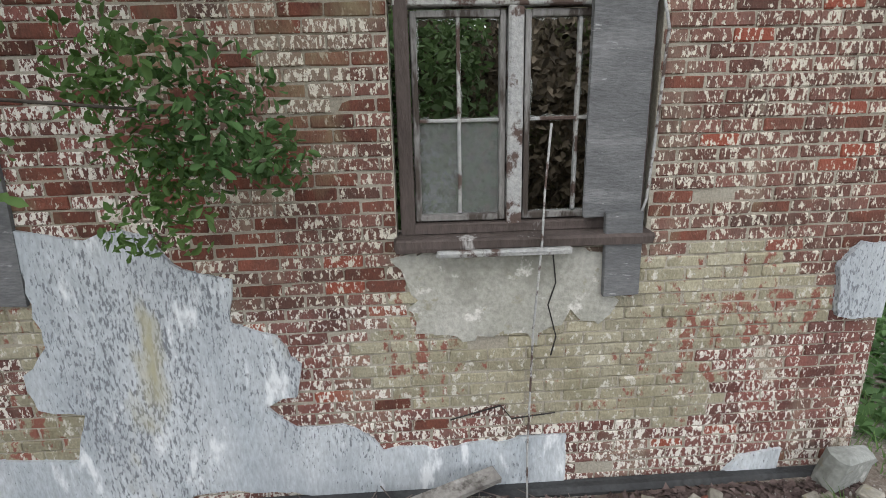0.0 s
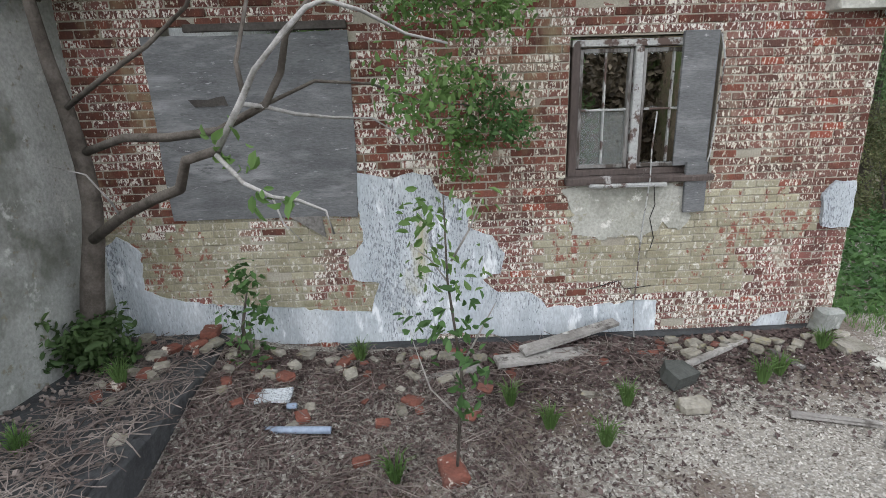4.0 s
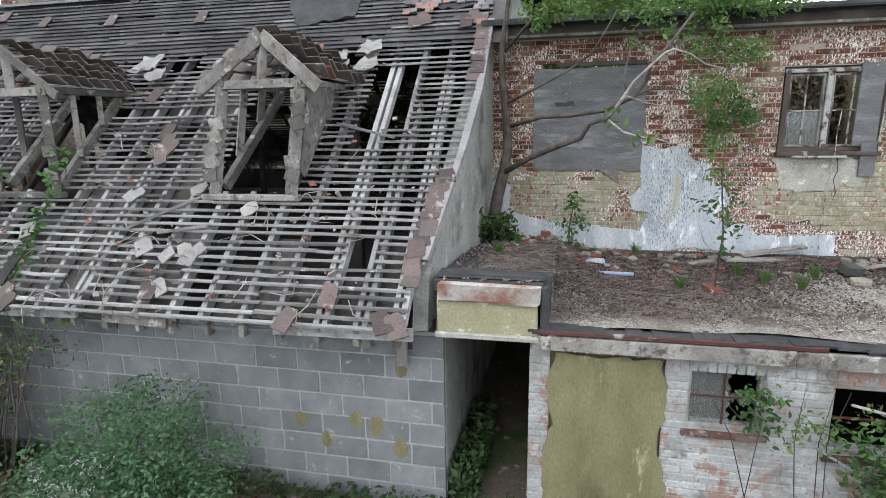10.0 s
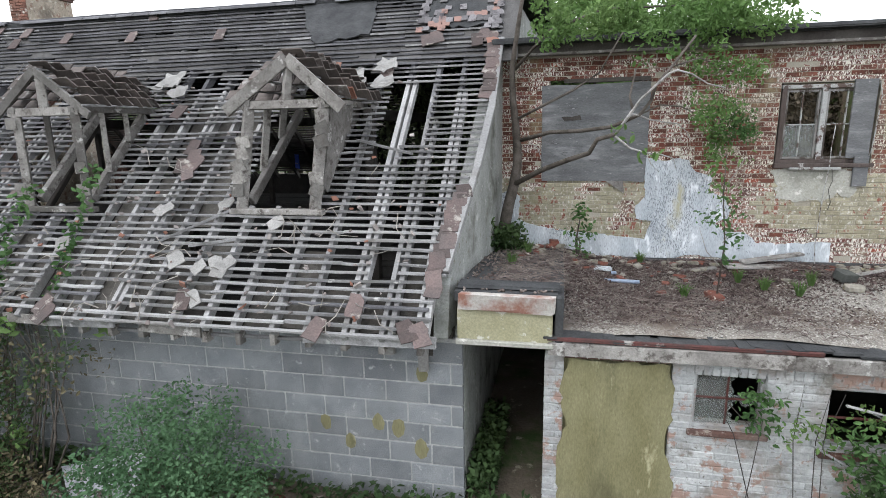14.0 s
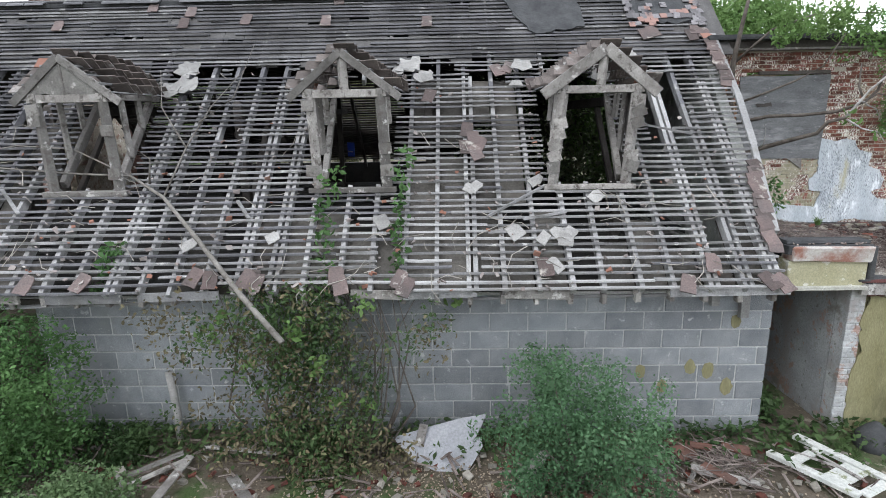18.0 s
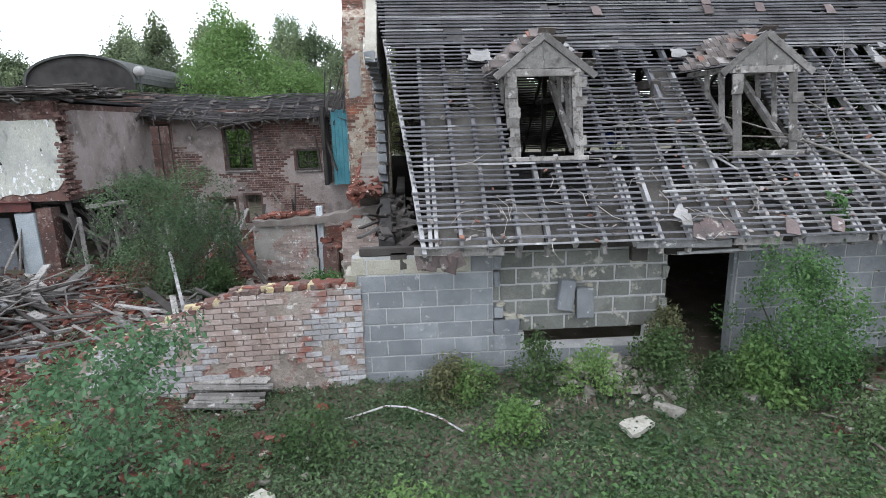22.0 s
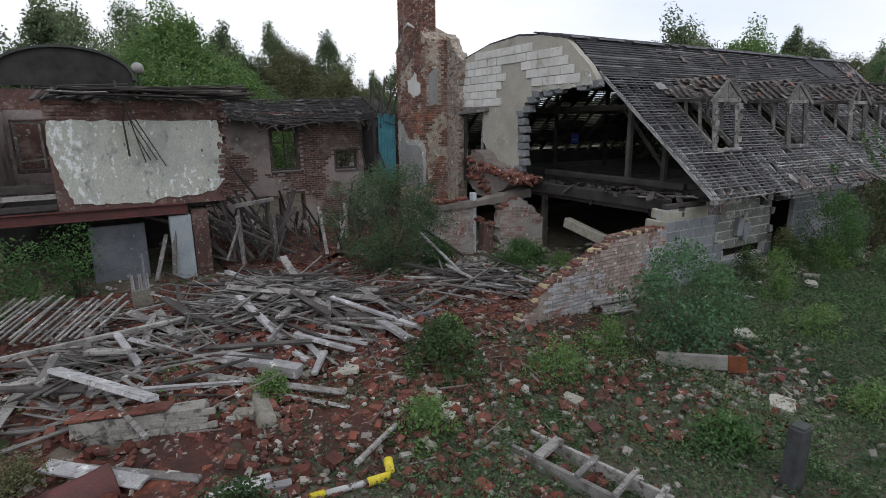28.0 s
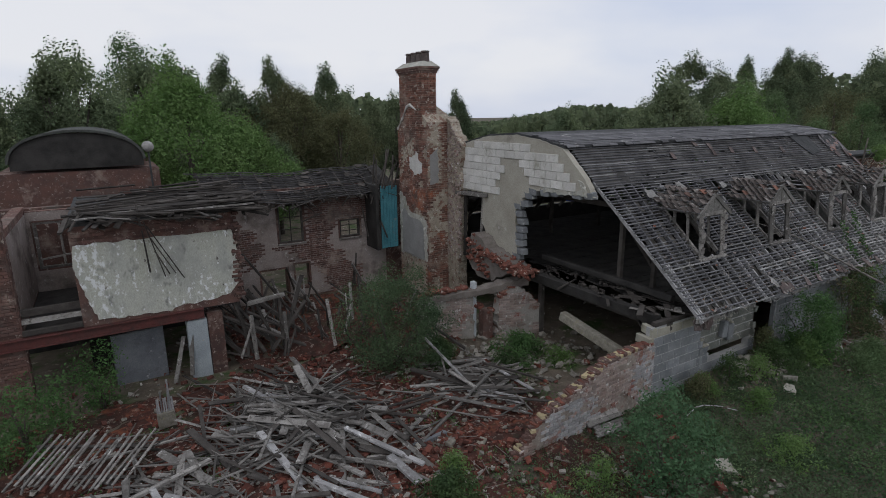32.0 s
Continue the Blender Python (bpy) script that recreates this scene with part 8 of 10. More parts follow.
for k in range(45):
    q = wing(rr.uniform(-21.3, -15.0), rr.random()) + Vector((0, 0, 0.05))
    hang.box((rr.uniform(0.08, 0.3), rr.uniform(0.06, 0.16), 0.015), q, Euler((0.4 + rr.uniform(-0.2, 0.3), rr.uniform(-0.2, 0.2), rr.uniform(-0.6, 0.6))).to_matrix(), 0.0, 0.008, rr)
ob = part("hanging_debris", hang, M["charred"], wr)
ob["kind"] = "stuff"
for a, b, w in (((-21.2, 8.6, 2.1), (-19.4, 8.0, 0.35), 0.14), ((-20.9, 7.4, 2.1), (-20.3, 7.2, 0.4), 0.08), ((-21.0, 7.2, 1.75), (-20.0, 7.2, 1.85), 0.12), ((-20.1, 7.25, 0.2), (-20.15, 7.25, 1.8), 0.09), ((-20.6, 9.4, 2.6), (-19.2, 9.0, 0.4), 0.08), ((-18.2, 11.2, 3.0), (-17.4, 11.3, 3.25), 0.05), ((-15.7, 10.9, 3.8), (-15.2, 10.6, 2.2), 0.06), ((-15.9, 11.2, 3.3), (-15.75, 11.1, 2.2), 0.06), ((-17.0, 5.4, 1.3), (-16.0, 4.2, 0.4), 0.08), ((-21.3, 8.9, 2.0), (-20.2, 9.6, 0.5), 0.07)):
    tagged(part("charred_beam", Geo().beam(a, b, w, w * 0.8, 0.01, 0.008, 0, rr), M["darkwood" if w != 0.12 else "oldwood"]), "collapsed dark timber leaning among the ruins", "beam", "collapsed timbers")
for k in range(70):
    x = rr.uniform(-21.0, -16.2)
    a = Vector((x, rr.uniform(6.2, 10.9), 0.2 + rr.uniform(0, 0.5)))
    b = a + Vector((rr.uniform(-0.6, 0.6), rr.uniform(-0.5, 0.9), rr.uniform(0.2, 1.2)))
    tagged(part("charred_beam", Geo().beam(a, b, rr.uniform(0.04, 0.09), 0.04, 0.005, 0.006, 0, rr), M["darkwood" if k % 3 else "oldwood"]), "splintered timber standing in the collapsed floor", "beam", "collapsed timbers")
for k in range(34):
    a = Vector((rr.uniform(-21.5, -19.4), rr.uniform(6.6, 8.8), 0.3 + rr.uniform(0, 0.4)))
    b = a + Vector((rr.gauss(-0.6, 0.9), rr.uniform(-0.2, 0.8), rr.uniform(0.3, 1.7)))
    tagged(part("charred_beam", Geo().beam(a, b, rr.uniform(0.04, 0.13), rr.uniform(0.03, 0.06), 0.004, 0.006, rr.uniform(-0.5, 0.5), rr), M["oldwood" if k % 6 == 0 else "darkwood"]), "timber fallen from the floor leaning on the broken corner", "beam", "collapsed timbers")
for a, b, w in (((-20.95, 6.75, 0.2), (-21.0, 6.8, 1.55), 0.09), ((-20.1, 6.75, 0.1), (-20.15, 6.75, 1.5), 0.09)):
    tagged(part("door_post", Geo().beam(a, b, w, 0.08, 0.006, 0.005, 0, rr), M["oldwood"]), "pale timber remaining of a ruined doorway", "door frame", "remains of a door frame")
part("side_coat", Geo().box((0.02, 4.5, 2.0), (-21.212, 9.5, 3.1), None, 0.006, 0.004, rr), M["pinkplaster"], wall_block, "stained plaster on the side wall")
g = Geo()
for k in range(90):
    z = 2.0 + 2.3 * rr.random()
    g.box((rr.uniform(0.1, 0.22), rr.uniform(0.1, 0.2), 0.065), (-21.2 + rr.uniform(-0.06, 0.10), PY + rr.uniform(-0.02, 0.35), z), Euler((rr.uniform(-0.1, 0.1), rr.uniform(-0.1, 0.1), rr.uniform(-0.3, 0.3))).to_matrix(), 0.006, 0.006, rr)
tagged(part("broken_corner", g, M["redbrick"], wall_block), "broken brick corner", kind="stuff")
for k in range(9):
    a = Vector((-15.6 + 0.1 * k + rr.uniform(-0.1, 0.1), 10.9 + rr.uniform(-0.2, 0.2), 3.9 + rr.uniform(0, 0.2)))
    b = a + Vector((rr.uniform(0.1, 0.6), rr.uniform(0.0, 0.4), rr.uniform(0.6, 1.6)))
    tagged(part("charred_beam", Geo().beam(a, b, 0.05, 0.04, 0.005, 0.006, 0, rr), M["darkwood"]), "thin rafter standing beside the chimney", "beam", "rafters by the chimney")

# ---- arched black roof, globe lamp ----
arch = thing("arched_roof", "black arched end of a barrel roof", "roof", at=(-24.45, 14.3, 5.2))
n = 20
outline = [(1.85 * math.cos(math.pi * i / n), 0.95 * math.sin(math.pi * i / n) ** 0.9) for i in range(n + 1)]
part("end_wall", Geo().prism(outline + [(-1.85, -0.2), (1.85, -0.2)], lambda u, v, d: (u, d, v), 0.1), M["dark"], arch)
g = Geo()
for (u0, v0), (u1, v1) in zip(outline, outline[1:]):
    g.beam((u0 * 1.02, 3.0, v0 * 1.03 + 0.02), (u1 * 1.02, 3.0, v1 * 1.03 + 0.02), 6.2, 0.08)
part("vault", g, M["slate"], arch)
part("base", Geo().box((4.6, 6.0, 5.2), (0, 3.1, -2.9), None, 0.02), M["redbrick"], arch)
gl = thing("globe_lamp", "white globe lamp on a thin post", "lamp", at=(-22.42, 14.3, 4.9))
g = Geo()
for i in range(9):
    th_ = math.pi * i / 8
    for j in range(14):
        g.v.append(Vector((0.19 * math.sin(th_) * math.cos(j * math.pi / 7), 0.19 * math.sin(th_) * math.sin(j * math.pi / 7), 0.72 + 0.19 * math.cos(th_))))
for i in range(8):
    for j in range(14):
        g.f.append((i * 14 + j, (i + 1) * 14 + j, (i + 1) * 14 + (j + 1) % 14, i * 14 + (j + 1) % 14))
part("globe", g, M["paletile"], gl, smooth=True)
part("post", Geo().tube([(0, 0, -4.9), (0, 0, 0.55)], [0.04, 0.03], 8), M["felt"], gl)

# ---- wreckage in the yard ----
def gz(x, y):
    return ground_z(x, y)


rp = random.Random(12)
for k in range(190):
    if k < 110:
        x, y = rp.gauss(-21.0, 1.0), rp.gauss(2.6, 1.25)
    elif k < 155:
        x, y = rp.gauss(-23.9, 0.8), rp.gauss(1.5, 0.9)
    else:
        x, y = rp.gauss(-16.8, 0.6), rp.gauss(2.5, 0.7)
    if y < -1.2 or y > 6.3 or x > -15.5:
        continue
    ang = rp.gauss(-0.75, 0.6) if k < 155 else rp.gauss(-0.5, 0.4)
    ln, w = rp.choice((0.5, 0.8, 1.1, 1.5, 1.9, 2.4)) * rp.uniform(0.8, 1.1), rp.choice((0.05, 0.07, 0.10, 0.14))
    h = 0.04 + 0.40 * lump(x, y, -21.0, 2.8, 1.3, 1.2) * rp.random() + 0.12 * rp.random()
    tilt = rp.gauss(0, 0.17)
    c = Vector((x, y, gz(x, y) + h))
    d = Vector((math.cos(ang) * math.cos(tilt), math.sin(ang) * math.cos(tilt), math.sin(tilt))) * (ln / 2)
    a, b = c - d, c + d
    for e in (a, b):
        e.z = max(e.z, gz(e.x, e.y) + 0.03)
    ob = part("plank", Geo().beam(a, b, w, rp.uniform(0.018, 0.045), 0.004, 0.006, rp.uniform(-0.4, 0.4), rp), M["oldwood" if rp.random() < 0.5 else "darkwood"])
    tagged(ob, "bleached broken plank in the wreckage heap" if ob.data.materials[0] == M["oldwood"] else "dark charred plank in the wreckage heap", "plank", "planks of the wreckage")
M["bleached"] = mat("sun_bleached_plank", (0.31, 0.305, 0.305), (0.48, 0.475, 0.475), 3.0, 0.85, 0.5, 50, rand=0.3, spots=[((0.17, 0.16, 0.155), 9.0, 0.54, 0.64), ((0.66, 0.66, 0.66), 6.0, 0.60, 0.68)])


def timber(x0, y0, z0, x1, y1, z1, w=0.1, h=0.04, m="bleached"):
    """A single plank or beam of the wreckage, from end to end."""
    ob = part("plank", Geo().beam((x0, y0, z0), (x1, y1, z1), w, h, 0.006, 0.007, rp.uniform(-0.25, 0.25), rp), M[m])
    what = {"bleached": "pale sun-bleached plank lying across the wreckage", "oldwood": "long grey weathered timber lying across the wreckage", "darkwood": "dark rotten timber in the wreckage heap"}[m]
    return tagged(ob, what, "plank", "planks of the wreckage")


# western heap
timber(-25.0, 1.08, 0.90, -22.79, 2.21, 0.66, 0.07, 0.06, "oldwood")
timber(-24.43, 0.68, 0.78, -23.41, -0.73, 0.74, 0.17, 0.06)
timber(-24.65, 0.57, 0.56, -24.41, 0.95, 0.88, 0.15, 0.04, "oldwood")
timber(-23.9, 0.05, 0.60, -22.34, -0.16, 0.42, 0.06, 0.05)
timber(-25.2, 0.9, 0.62, -24.1, 0.35, 0.58, 0.10, 0.06, "darkwood")
timber(-24.4, 0.4, 0.5, -23.2, 0.6, 0.52, 0.09, 0.04, "oldwood")
timber(-24.1, 1.3, 0.72, -23.55, 0.75, 0.80, 0.16, 0.05, "oldwood")
timber(-23.75, 1.7, 0.78, -23.5, 0.7, 0.6, 0.10, 0.04)
timber(-23.6, 1.5, 0.72, -23.1, 1.25, 0.55, 0.12, 0.03)
timber(-24.9, 0.1, 0.35, -24.0, -0.25, 0.35, 0.12, 0.04, "darkwood")
for k in range(6):
    timber(-23.35 + 0.1 * k, 1.25 - 0.06 * k, 0.62, -23.25 + 0.1 * k, 0.95 - 0.06 * k, 0.42, 0.04, 0.02, "oldwood")
# boards fallen flat in a row
for k in range(5):
    timber(-23.04 + 0.02 * k, 1.94 - 0.17 * k, 0.50, -22.18 - 0.05 * k, 0.85 - 0.13 * k, 0.49 + 0.01 * k, 0.14, 0.025, "oldwood")
timber(-22.42, 0.55, 0.50, -21.60, -0.25, 0.42, 0.20, 0.15)
# main heap
timber(-21.9, 2.3, 0.86, -21.54, 0.85, 0.52, 0.13, 0.05)
timber(-21.62, 0.91, 0.47, -21.40, 0.04, 0.42, 0.10, 0.05)
timber(-21.35, 0.81, 0.55, -20.75, -0.10, 0.48, 0.11, 0.05)
timber(-21.13, 0.73, 0.55, -20.46, 0.05, 0.46, 0.07, 0.04)
timber(-21.3, 0.9, 0.55, -21.22, -0.09, 0.45, 0.09, 0.04)
timber(-21.43, -0.32, 0.36, -21.14, 0.05, 0.50, 0.10, 0.04)
timber(-20.4, 1.8, 0.72, -19.5, 0.29, 0.48, 0.10, 0.05)
timber(-20.54, 2.22, 0.70, -20.1, 1.15, 0.50, 0.12, 0.04, "oldwood")
timber(-19.94, 0.79, 0.52, -19.77, -0.03, 0.42, 0.16, 0.06)
timber(-20.9, 1.3, 0.56, -19.9, 0.5, 0.45, 0.06, 0.04, "oldwood")
timber(-21.74, 4.43, 0.80, -21.22, 3.29, 0.70, 0.10, 0.05)
timber(-21.52, 3.31, 0.84, -20.04, 1.81, 0.68, 0.09, 0.06, "oldwood")
timber(-21.73, 2.80, 0.80, -20.71, 1.73, 0.60, 0.12, 0.05)
timber(-20.52, 4.61, 0.90, -20.44, 3.66, 0.50, 0.16, 0.05, "oldwood")
timber(-21.9, 3.6, 0.76, -20.6, 2.9, 0.82, 0.12, 0.04, "oldwood")
timber(-21.4, 4.0, 0.70, -20.1, 2.7, 0.62, 0.08, 0.05)
timber(-20.9, 3.7, 0.72, -20.2, 2.0, 0.60, 0.07, 0.04, "oldwood")
timber(-21.0, 2.5, 0.76, -20.2, 2.9, 0.70, 0.10, 0.04)
timber(-22.3, 3.1, 0.62, -21.2, 2.4, 0.74, 0.10, 0.05)
timber(-22.2, 2.5, 0.60, -21.6, 1.6, 0.62, 0.09, 0.05, "oldwood")
timber(-22.0, 1.8, 0.55, -21.3, 1.2, 0.55, 0.16, 0.03, "oldwood")
# eastern scatter
timber(-19.49, 1.29, 0.42, -18.50, 1.81, 0.50, 0.08, 0.05, "oldwood")
timber(-19.3, 1.0, 0.30, -16.4, 2.5, 0.52, 0.06, 0.05, "oldwood")
timber(-17.34, 2.88, 0.65, -16.90, 1.95, 0.34, 0.10, 0.04, "oldwood")
timber(-17.2, 2.3, 0.36, -16.39, 1.24, 0.30, 0.10, 0.04)
timber(-16.9, 2.2, 0.36, -16.2, 1.35, 0.28, 0.08, 0.04)
timber(-16.0, 2.65, 0.40, -15.81, 1.40, 0.30, 0.08, 0.04)
timber(-17.6, 3.6, 1.3, -17.0, 2.5, 0.35, 0.06, 0.05)
# planks towards the open ground
timber(-24.47, -0.86, 0.34, -23.59, -1.63, 0.28, 0.18, 0.04)
timber(-24.2, -1.0, 0.30, -23.1, -1.8, 0.24, 0.10, 0.04, "oldwood")
timber(-23.06, -2.10, 0.18, -22.47, -2.16, 0.24, 0.14, 0.05)
timber(-22.76, -2.21, 0.20, -22.30, -2.29, 0.20, 0.10, 0.05)
timber(-21.63, -2.32, 0.18, -20.96, -1.97, 0.28, 0.05, 0.04, "oldwood")
# lath panel
lp = thing("lath_panel", "collapsed panel of parallel grey laths", "panel", at=Matrix.Translation((-24.75, 3.4, 0.62)) @ Matrix.Rotation(-0.55, 4, "Z") @ Matrix.Rotation(0.30, 4, "X"))
for k in range(17):
    part("lath", Geo().beam((-1.0 + 0.12 * k + rp.uniform(-0.03, 0.03), -0.55 + rp.uniform(-0.1, 0.1), 0.03), (-0.85 + 0.12 * k + rp.uniform(-0.06, 0.06), 0.6 + rp.uniform(-0.15, 0.1), 0.03 + rp.uniform(0, 0.05)), 0.045, 0.022, 0.003, 0.003, 0, rp), M["oldwood"], lp)
for y in (-0.3, 0.35):
    part("cross_bar", Geo().beam((-1.05, y, 0.0), (1.1, y, 0.0), 0.06, 0.04, 0.004), M["darkwood"], lp)
stump = thing("splintered_stump", "splintered white timber stump standing in rubble", "stump", at=(-23.32, 4.48, 0.36))
part("block", Geo().box((0.34, 0.16, 0.34), (0, 0, 0.12), None, 0.02, 0.02, rp), M["stone"], stump)
for k in range(8):
    hh = rp.choice((0.25, 0.35, 0.5, 0.75))
    part("splinter", Geo().beam((-0.15 + 0.043 * k, 0, 0.25), (-0.15 + 0.043 * k + rp.uniform(-0.02, 0.02), 0, 0.25 + hh), 0.025, 0.03, 0.003, 0.006, 0, rp), M["batten"], stump)
M["dirtywhite"] = mat("grimy_white_paint", (0.23, 0.22, 0.20), (0.33, 0.315, 0.285), 4.0, 0.9, 0.5, 50, rand=0.2, spots=[((0.09, 0.085, 0.075), 7.0, 0.53, 0.62), ((0.20, 0.18, 0.14), 2.0, 0.55, 0.68)])
chunk = thing("wall_chunk", "fallen chunk of painted brick wall with tile coping", "rubble", at=Matrix.Translation((-23.60, -0.78, 0.16)) @ Matrix.Rotation(-0.36, 4, "Z") @ Matrix.Rotation(-0.22, 4, "X") @ Matrix.Rotation(-0.05, 4, "Y"))
part("mortar_mass", Geo().box((1.45, 0.28, 0.52), (0, 0.16, 0.16), None, 0.03, 0.02, rp), M["dirtywhite"], chunk)
for r in range(6):
    for i in range(7):
        if rp.random() < 0.93:
            ob = part("brick", Geo().box((0.204, 0.05, 0.070), (-0.62 + 0.21 * i + (0.1 if r % 2 else 0), 0.030, -0.05 + 0.077 * r), None, 0.010, 0.009, rp), M["dirtywhite"], chunk)
for i in range(5):
    part("coping_tile", Geo().box((0.21, 0.34, 0.035), (-0.65 + 0.215 * i, 0.16, 0.44), None, 0.008, 0.006, rp), M["terracotta"], chunk, "red coping tile")
mb = thing("mossy_beam", "square mossy concrete post lying in rubble", "post")
part("shaft", Geo().beam((-22.27, -1.18, 0.24), (-22.17, 0.34, 0.30), 0.2, 0.2, 0.02, 0.008, 0.3, rp), M["stone"], mb)
bw = thing("block_slab", "blue-grey concrete slab half buried in rubble", "slab")
part("slab", Geo().beam((-19.35, 1.12, 0.16), (-18.48, 1.2, 0.16), 0.1, 0.34, 0.01, 0.01, 0, rp), M["bluegrey"], bw)
M["yellow"] = mat("yellow_plastic", (0.62, 0.50, 0.03), (0.70, 0.56, 0.05), 4.0, 0.4, 0.05, 40)
yp = thing("yellow_pipe", "white pipe with yellow elbow joints on the ground", "pipe", at=(-21.85, -2.62, 0.10))
part("pipe", Geo().tube([(-0.25, 0.06, 0.05), (0.32, -0.02, 0.05)], [0.035, 0.035], 12), M["oldpaint"], yp, smooth=True)
part("elbow", Geo().tube([(0.24, -0.01, 0.05), (0.46, -0.03, 0.05), (0.50, 0.0, 0.08), (0.53, 0.12, 0.15)], [0.05, 0.05, 0.05, 0.05], 12), M["yellow"], yp, smooth=True)
part("elbow", Geo().tube([(-0.2, 0.05, 0.05), (-0.34, 0.06, 0.05), (-0.38, 0.0, 0.04), (-0.40, -0.16, 0.03)], [0.05, 0.05, 0.05, 0.05], 12), M["yellow"], yp, smooth=True)
ld = thing("timber_frame", "ladder-like grey timber frame lying in weeds", "timber frame", at=(-19.58, -3.65, 0.06))
for s in (-1, 1):
    part("rail", Geo().beam((-0.20 + s * 0.185, 0.79 + s * 0.06, 0.06), (0.24 + s * 0.185, -0.85 + s * 0.06, 0.04), 0.05, 0.16, 0.008, 0.005, 0, rp), M["oldwood"], ld)
for f in (0.22, 0.5, 0.75, 0.95):
    x, y = -0.20 + 0.44 * f, 0.79 - 1.64 * f
    part("rung", Geo().beam((x - 0.22, y - 0.07, 0.16), (x + 0.22, y + 0.07, 0.16), 0.12 if f < 0.3 else 0.06, 0.04, 0.006, 0.005, 0, rp), M["oldwood"], ld)
ps = thing("black_post", "short black square post in the weeds", "post", at=(-17.74, -4.82, -0.16))
part("shaft", Geo().box((0.19, 0.16, 0.86), (0, 0, 0.41), Matrix.Rotation(0.04, 3, "Y"), 0.015, 0.004, rp), M["felt"], ps)
part("cap", Geo().box((0.17, 0.14, 0.03), (0.03, 0, 0.85), None, 0.01), M["slate"], ps)
M["galv"] = mat("dull_steel", (0.22, 0.21, 0.19), (0.30, 0.29, 0.27), 4.0, 0.7, 0.2, 40, spots=[((0.16, 0.08, 0.05), 3.0, 0.6, 0.7)])
cs = thing("steel_channel", "dull grey steel channel with a rusted end in the weeds", "steel channel", at=(-16.5, -2.78, 0.10))
M["rust"] = mat("rust", (0.22, 0.075, 0.03), (0.14, 0.055, 0.03), 8.0, 0.85, 0.4, 50)
part("web", Geo().beam((-0.20, 0.50, 0.10), (0.42, -0.26, 0.17), 0.02, 0.20, 0.003), M["galv"], cs)
part("flange", Geo().beam((-0.17, 0.52, 0.20), (0.45, -0.24, 0.27), 0.09, 0.015, 0.003), M["galv"], cs)
part("rusted_end", Geo().beam((0.42, -0.26, 0.17), (0.57, -0.45, 0.19), 0.03, 0.25, 0.003, 0.006, 0, rp), M["rust"], cs, "rusted end")
for x, y, w, h, a in ((-18.2, -2.6, 0.26, 0.14, 0.4), (-18.78, -2.88, 0.12, 0.95, -0.38), (-15.9, -2.95, 0.2, 0.3, 0.2), (-19.4, -2.55, 0.2, 0.14, 0.9), (-15.2, -3.3, 0.16, 0.25, 0.1), (-20.8, -1.6, 0.25, 0.3, 0.3)):
    ob = part("rusty_sheet", Geo().box((w, h, 0.012), (0, 0, 0), None, 0.002, 0.012, rp), M["steel_red"])
    ob.matrix_world = Matrix.LocRotScale((x, y, gz(x, y) + 0.05), Euler((rp.uniform(-0.3, 0.3), rp.uniform(-0.3, 0.3), a)), None)
    tagged(ob, "dark red rusted sheet scrap in the weeds", "scrap", "rusty scraps")
drum = thing("rusty_drum", "crushed rusty drum in the corner of the yard", "drum", at=Matrix.Translation((-24.25, -1.45, 0.14)) @ Matrix.Rotation(0.2, 4, "Z") @ Matrix.Rotation(radians(84), 4, "Y"))
part("shell", Geo().tube([(0, 0, -0.42), (0, 0, -0.40), (0.02, 0, -0.1), (0, 0, -0.08), (0, 0, -0.05), (0, 0, 0.2), (0, 0, 0.40), (0, 0, 0.42)], [0.24, 0.25, 0.24, 0.255, 0.24, 0.235, 0.25, 0.24], 18), M["steel_red"], drum, smooth=True)
part("lid", Geo().tube([(0, 0, -0.43), (0, 0, -0.425)], [0.22, 0.22], 18), M["steel_red"], drum)

M["whitepaint"] = mat("flaking_white_gloss", (0.62, 0.63, 0.60), (0.50, 0.52, 0.49), 4.0, 0.6, 0.3, 40, spots=[((0.20, 0.22, 0.13), 7.0, 0.57, 0.64)])
M["redboard"] = mat("red_brown_board", (0.17, 0.085, 0.065), (0.11, 0.07, 0.058), 4.0, 0.85, 0.4, 40, rand=0.3)
SLABS = [(-5.85, -2.1, 0.34, 0.17, 0.1), (-4.45, -2.15, 0.3, 0.17, 0.2), (-10.6, -1.5, 0.2, 0.12, 0.5), (-16.2, -3.9, 0.22, 0.15, 0.4), (-14.6, -2.4, 0.2, 0.14, 1.0), (-20.2, -1.9, 0.2, 0.14, 0.7), (-21.0, -0.3, 0.24, 0.15, -0.4)]
# ---- things in front of the block wall ----
M["whiteboard"] = mat("white_faced_board", (0.30, 0.31, 0.335), (0.38, 0.39, 0.41), 3.0, 0.6, 0.15, 40, spots=[((0.36, 0.37, 0.39), 2.0, 0.57, 0.70)])
wbd = thing("white_board", "broken white board leaning on rubble by the block wall", "board", at=(-3.75, -0.60, 0.20))
part("sheet", Geo().prism(ragged([(-0.66, 0.10), (-0.42, -0.08), (-0.10, -0.20), (0.20, -0.16), (0.36, 0.02), (0.35, 0.09), (0.29, 0.10), (0.36, 0.20), (0.42, 0.30), (0.12, 0.26), (-0.30, 0.18)], 0.1, 0.003, rp), lambda u, v, d: (u, v * 1.05 - 0.7 * d, 0.08 + v * 0.85 + 0.7 * d), 0.025), M["whiteboard"], wbd)
part("lath", Geo().beam((-0.36, 0.0, 0.12), (-0.30, 0.16, 0.30), 0.10, 0.02, 0.004, 0.004, 0, rp), M["oldwood"], wbd)
